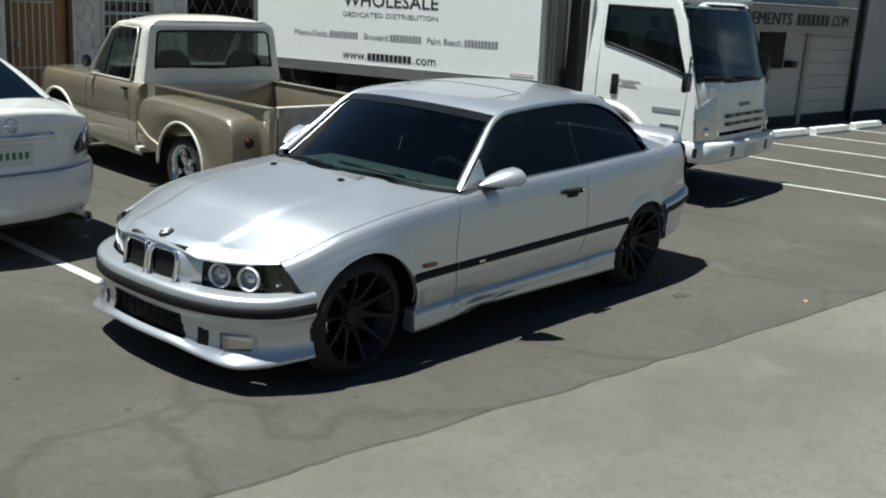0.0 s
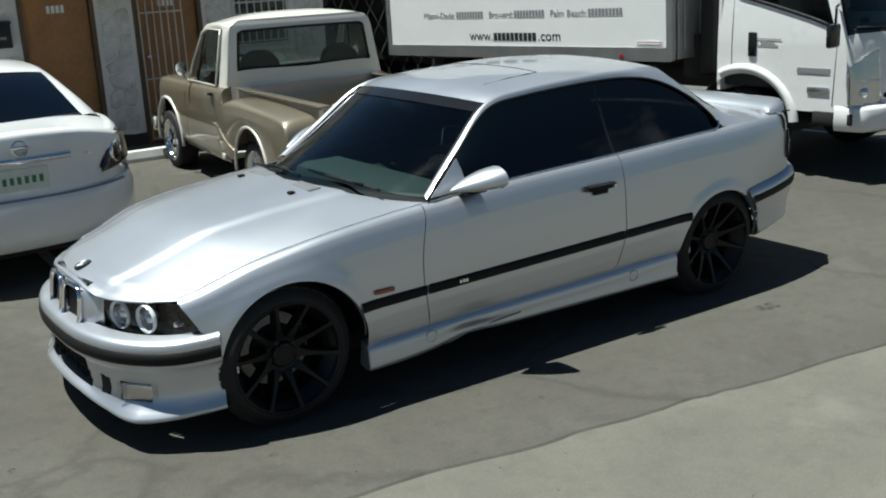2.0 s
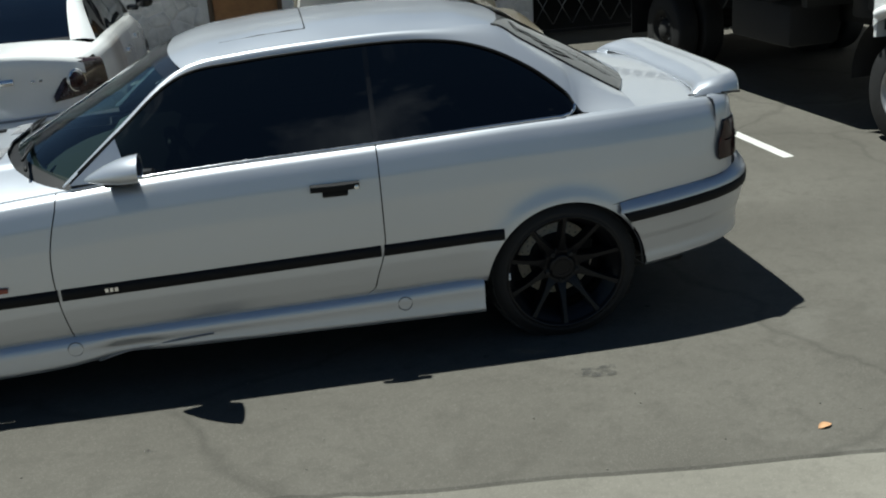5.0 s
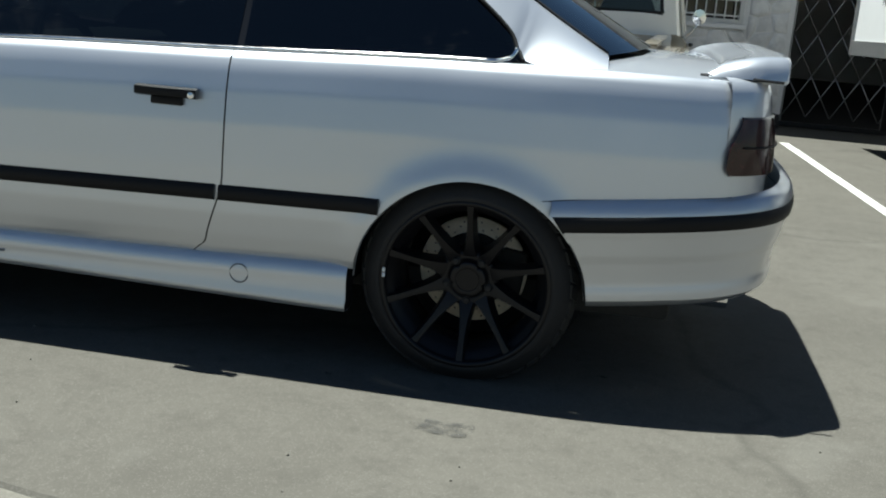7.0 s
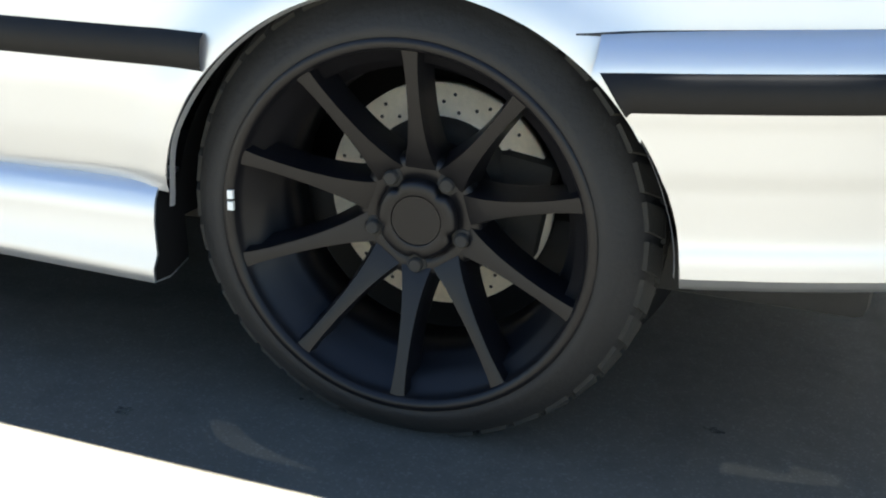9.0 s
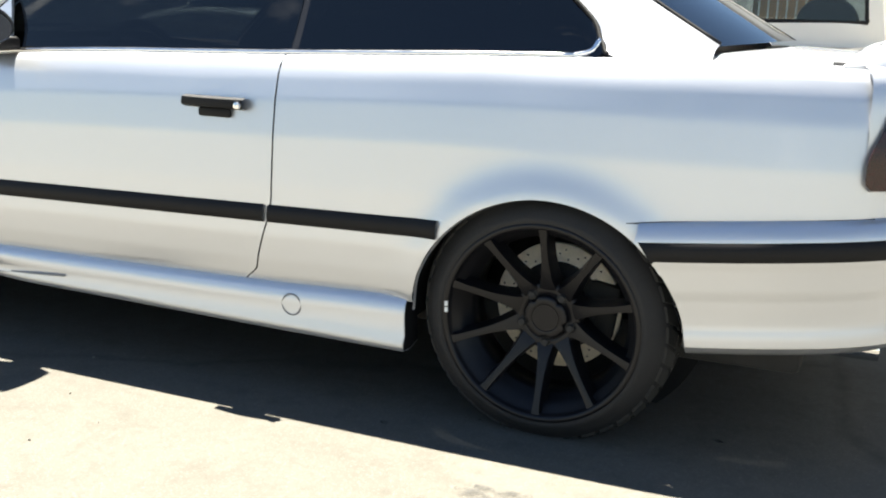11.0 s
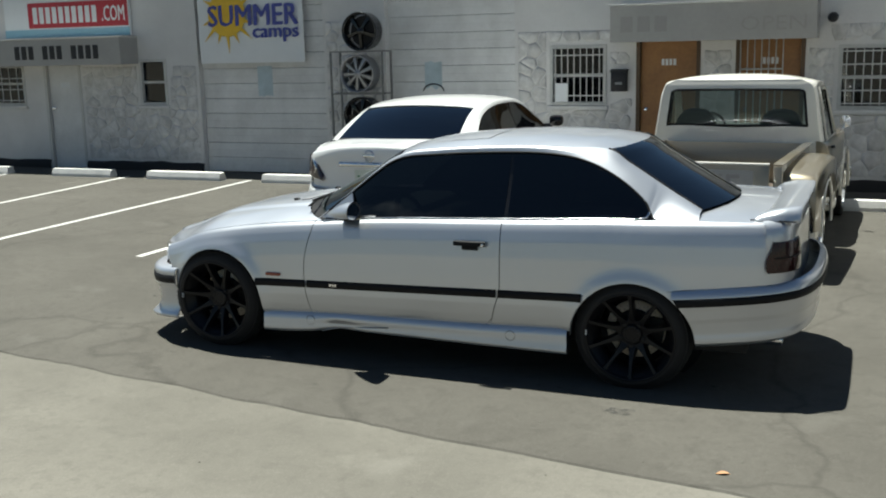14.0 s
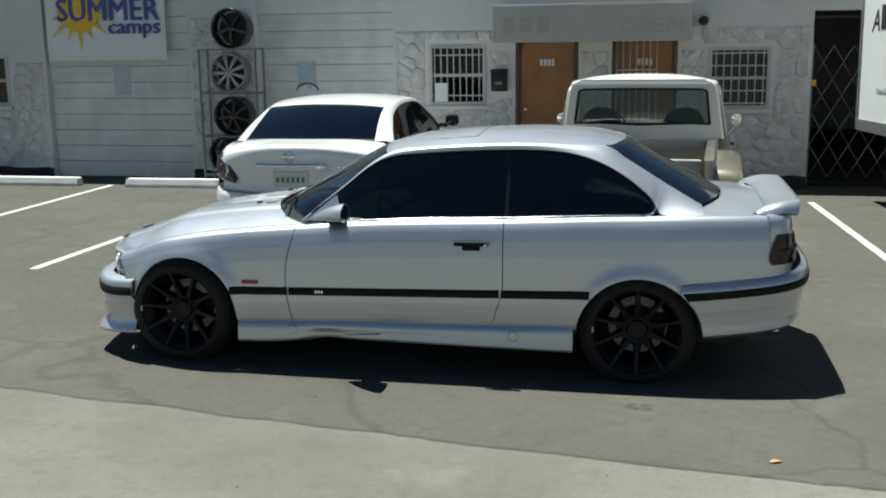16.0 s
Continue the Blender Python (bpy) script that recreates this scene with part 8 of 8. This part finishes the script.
def display_rim(x, z, mat, spokes, label):
    holder = thing("display_wheel", label, "wheel", pose(x, RY, z), "display wheels")
    R = 0.258
    part("rim", lathe(bmesh.new(), [(R, -0.10), (R + 0.006, -0.108), (R - 0.012, -0.11), (R - 0.025, -0.085), (R - 0.035, 0.06), (R, 0.11), (R, -0.10)], 48), mat, holder)
    for k in range(spokes):
        a = k * math.tau / spokes + 0.3
        P = []
        for i in range(6):
            u = i / 5
            r, hw = 0.04 + (R - 0.06) * u, 0.020 + 0.016 * u
            P.append([(r, -0.03, -hw), (r, -0.075 + 0.02 * u * u, -hw * 0.7), (r, -0.075 + 0.02 * u * u, hw * 0.7), (r, -0.03, hw)])
        bm = grid(P)
        bmesh.ops.rotate(bm, verts=bm.verts, cent=(0, 0, 0), matrix=Matrix.Rotation(a, 3, "Y"))
        part("spoke", bm, mat, holder)
    part("hub", lathe(bmesh.new(), [(0.0, -0.085), (0.045, -0.082), (0.06, -0.06), (0.06, 0.0)], 24), mat, holder)
    part("barrel_back", lathe(bmesh.new(), [(0.0, 0.07), (R - 0.04, 0.07)], 32), M_INK, holder)
    return holder


display_rim(RX + 0.04, 2.094, M_GLOSSBLK, 5, "black five-spoke wheel on top of the rack")
display_rim(RX - 0.02, 1.514, M_GREYALLOY, 9, "grey multi-spoke wheel with a bright lip on the rack shelf")
display_rim(RX + 0.02, 0.934, M_GLOSSBLK, 7, "black multi-spoke wheel on the rack shelf")
display_rim(RX - 0.08, 0.414, M_GLOSSBLK, 6, "black wheel on the lowest rack shelf")

# ---- small things on the ground ----


def blot(x, y, rx, ry, seed, material, label, z):
    bm = bmesh.new()
    ring = []
    for i in range(40):
        a = i * math.tau / 40
        k = 0.75 + 0.55 * noise.noise(Vector((math.cos(a) * 1.6, math.sin(a) * 1.6, seed)))
        ring.append(bm.verts.new((x + rx * k * math.cos(a), y + ry * k * math.sin(a), z)))
    bm.faces.new(ring)
    return tagged(part("ground_stain", bm, material, smooth=0), label, "stain", "stains on the asphalt")


blot(2.73, -1.17, 0.115, 0.06, 1.0, M_OIL, "dark oily patch on the asphalt", LOTZ + 0.003)
for i, (x, y, r) in enumerate(((2.33, -0.90, 0.018), (3.12, -0.62, 0.02), (2.54, -0.77, 0.006), (-0.2, -1.02, 0.03), (0.1, -1.15, 0.02), (-1.3, 0.2, 0.025), (1.0, -1.3, 0.03), (-1.1, -0.45, 0.03))):
    blot(x, y, r, r * 0.75, i + 3.0, M_OIL, "small dark tar spot on the asphalt", LOTZ + 0.003)
leaf = bmesh.new()
P = []
for i in range(9):
    u = i / 8
    w = 0.022 * math.sin(math.pi * u) ** 0.7
    P.append([(u * 0.085, -w, 0.012 * math.sin(math.pi * u) + 0.008), (u * 0.085, 0, 0.004), (u * 0.085, w, 0.014 * math.sin(math.pi * u) + 0.006)])
lf = part("dry_leaf", grid(P, None, leaf), M_LEAF)
lf.matrix_basis = pose(3.31, -1.805, 0.006, 0, 0, 20) @ Matrix.Diagonal((0.75, 0.7, 0.6, 1))
tagged(lf, "curled dry orange-brown leaf on the ground", "leaf")
rng = random.Random(5)
peb = bmesh.new()
for i in range(150):
    x, y = rng.uniform(-2.5, 6.0), rng.uniform(-3.2, -0.85)
    r = rng.uniform(0.0015, 0.0045)
    bmesh.ops.create_icosphere(peb, subdivisions=1, radius=r, matrix=Matrix.Translation((x, y, r * 0.5 + (LOTZ if y > lot_edge(x) else 0))))
tagged(part("loose_grit", peb, M_STREET, smooth=0), "pale loose grit and chips on the asphalt", "grit", kind="stuff")

# ---- stone veneer on the wall, each stone its own piece ----


def clip(poly, px, pz, nx, nz):
    out = []
    for i, a in enumerate(poly):
        b = poly[(i + 1) % len(poly)]
        da, db = (a[0] - px) * nx + (a[1] - pz) * nz, (b[0] - px) * nx + (b[1] - pz) * nz
        if da <= 0:
            out.append(a)
        if da * db < 0:
            t = da / (da - db)
            out.append((a[0] + (b[0] - a[0]) * t, a[1] + (b[1] - a[1]) * t))
    return out


def stone_field(x0, x1, z0, z1, size, seed, holes):
    rng = random.Random(seed)
    nx, nz = max(1, round((x1 - x0) / size)), max(1, round((z1 - z0) / (size * 0.78)))
    sites = [(x0 + (i + 0.5 + rng.uniform(-0.42, 0.42) + 0.25 * (k % 2)) * (x1 - x0) / nx, z0 + (k + 0.5 + rng.uniform(-0.4, 0.4)) * (z1 - z0) / nz) for i in range(nx) for k in range(nz)]
    for i, s in enumerate(sites):
        poly = [(x0, z0), (x1, z0), (x1, z1), (x0, z1)]
        for j, q in enumerate(sites):
            if j != i and abs(q[0] - s[0]) < 3 * size and abs(q[1] - s[1]) < 3 * size:
                d = math.hypot(q[0] - s[0], q[1] - s[1])
                n = ((q[0] - s[0]) / d, (q[1] - s[1]) / d)
                poly = clip(poly, (q[0] + s[0]) / 2 - n[0] * 0.007, (q[1] + s[1]) / 2 - n[1] * 0.007, *n)
        for a, b, c, d in holes:
            a, b, c, d = a - 0.05, b + 0.05, c - 0.06, d + 0.05
            if poly and a < max(p[0] for p in poly) and b > min(p[0] for p in poly) and c < max(p[1] for p in poly) and d > min(p[1] for p in poly):
                best = max(((a - s[0], (a, 0, 1, 0)), (s[0] - b, (b, 0, -1, 0)), (c - s[1], (0, c, 0, 1)), (s[1] - d, (0, d, 0, -1))), key=lambda t: t[0])
                poly = clip(poly, *best[1]) if best[0] > -0.04 else []
        if len(poly) < 3:
            continue
        cx, cz = sum(p[0] for p in poly) / len(poly), sum(p[1] for p in poly) / len(poly)
        if max(p[0] for p in poly) - min(p[0] for p in poly) < 0.07:
            continue
        bm = bmesh.new()
        h = rng.uniform(0.006, 0.026)
        rings = []
        for k, dy in ((1.0, -0.001), (0.95, -h * 0.6), (0.80, -h), (0.45, -h - rng.uniform(0.0, 0.006))):
            rings.append([bm.verts.new((cx + (p[0] - cx) * (k + rng.uniform(-0.05, 0.03)), WALL + dy * rng.uniform(0.75, 1.15), cz + (p[1] - cz) * (k + rng.uniform(-0.05, 0.03)))) for p in poly])
        for r0, r1 in zip(rings, rings[1:]):
            for q in range(len(poly)):
                bm.faces.new((r0[q], r0[(q + 1) % len(poly)], r1[(q + 1) % len(poly)], r1[q]))
        bm.faces.new(rings[-1])
        part("stone", bm, M_STONE, wall_south, smooth=30)


stone_field(-0.68, 4.61, 0.19, 2.02, 0.20, 4, [h for h in HOLES] + [(0.68, 3.2, 1.80, 2.4), (0.61, 0.86, 1.20, 1.54)])
stone_field(-3.60, -2.68, 0.19, 2.25, 0.20, 9, HOLES)
stone_field(-8.10, -5.90, 0.19, 1.66, 0.20, 12, HOLES)
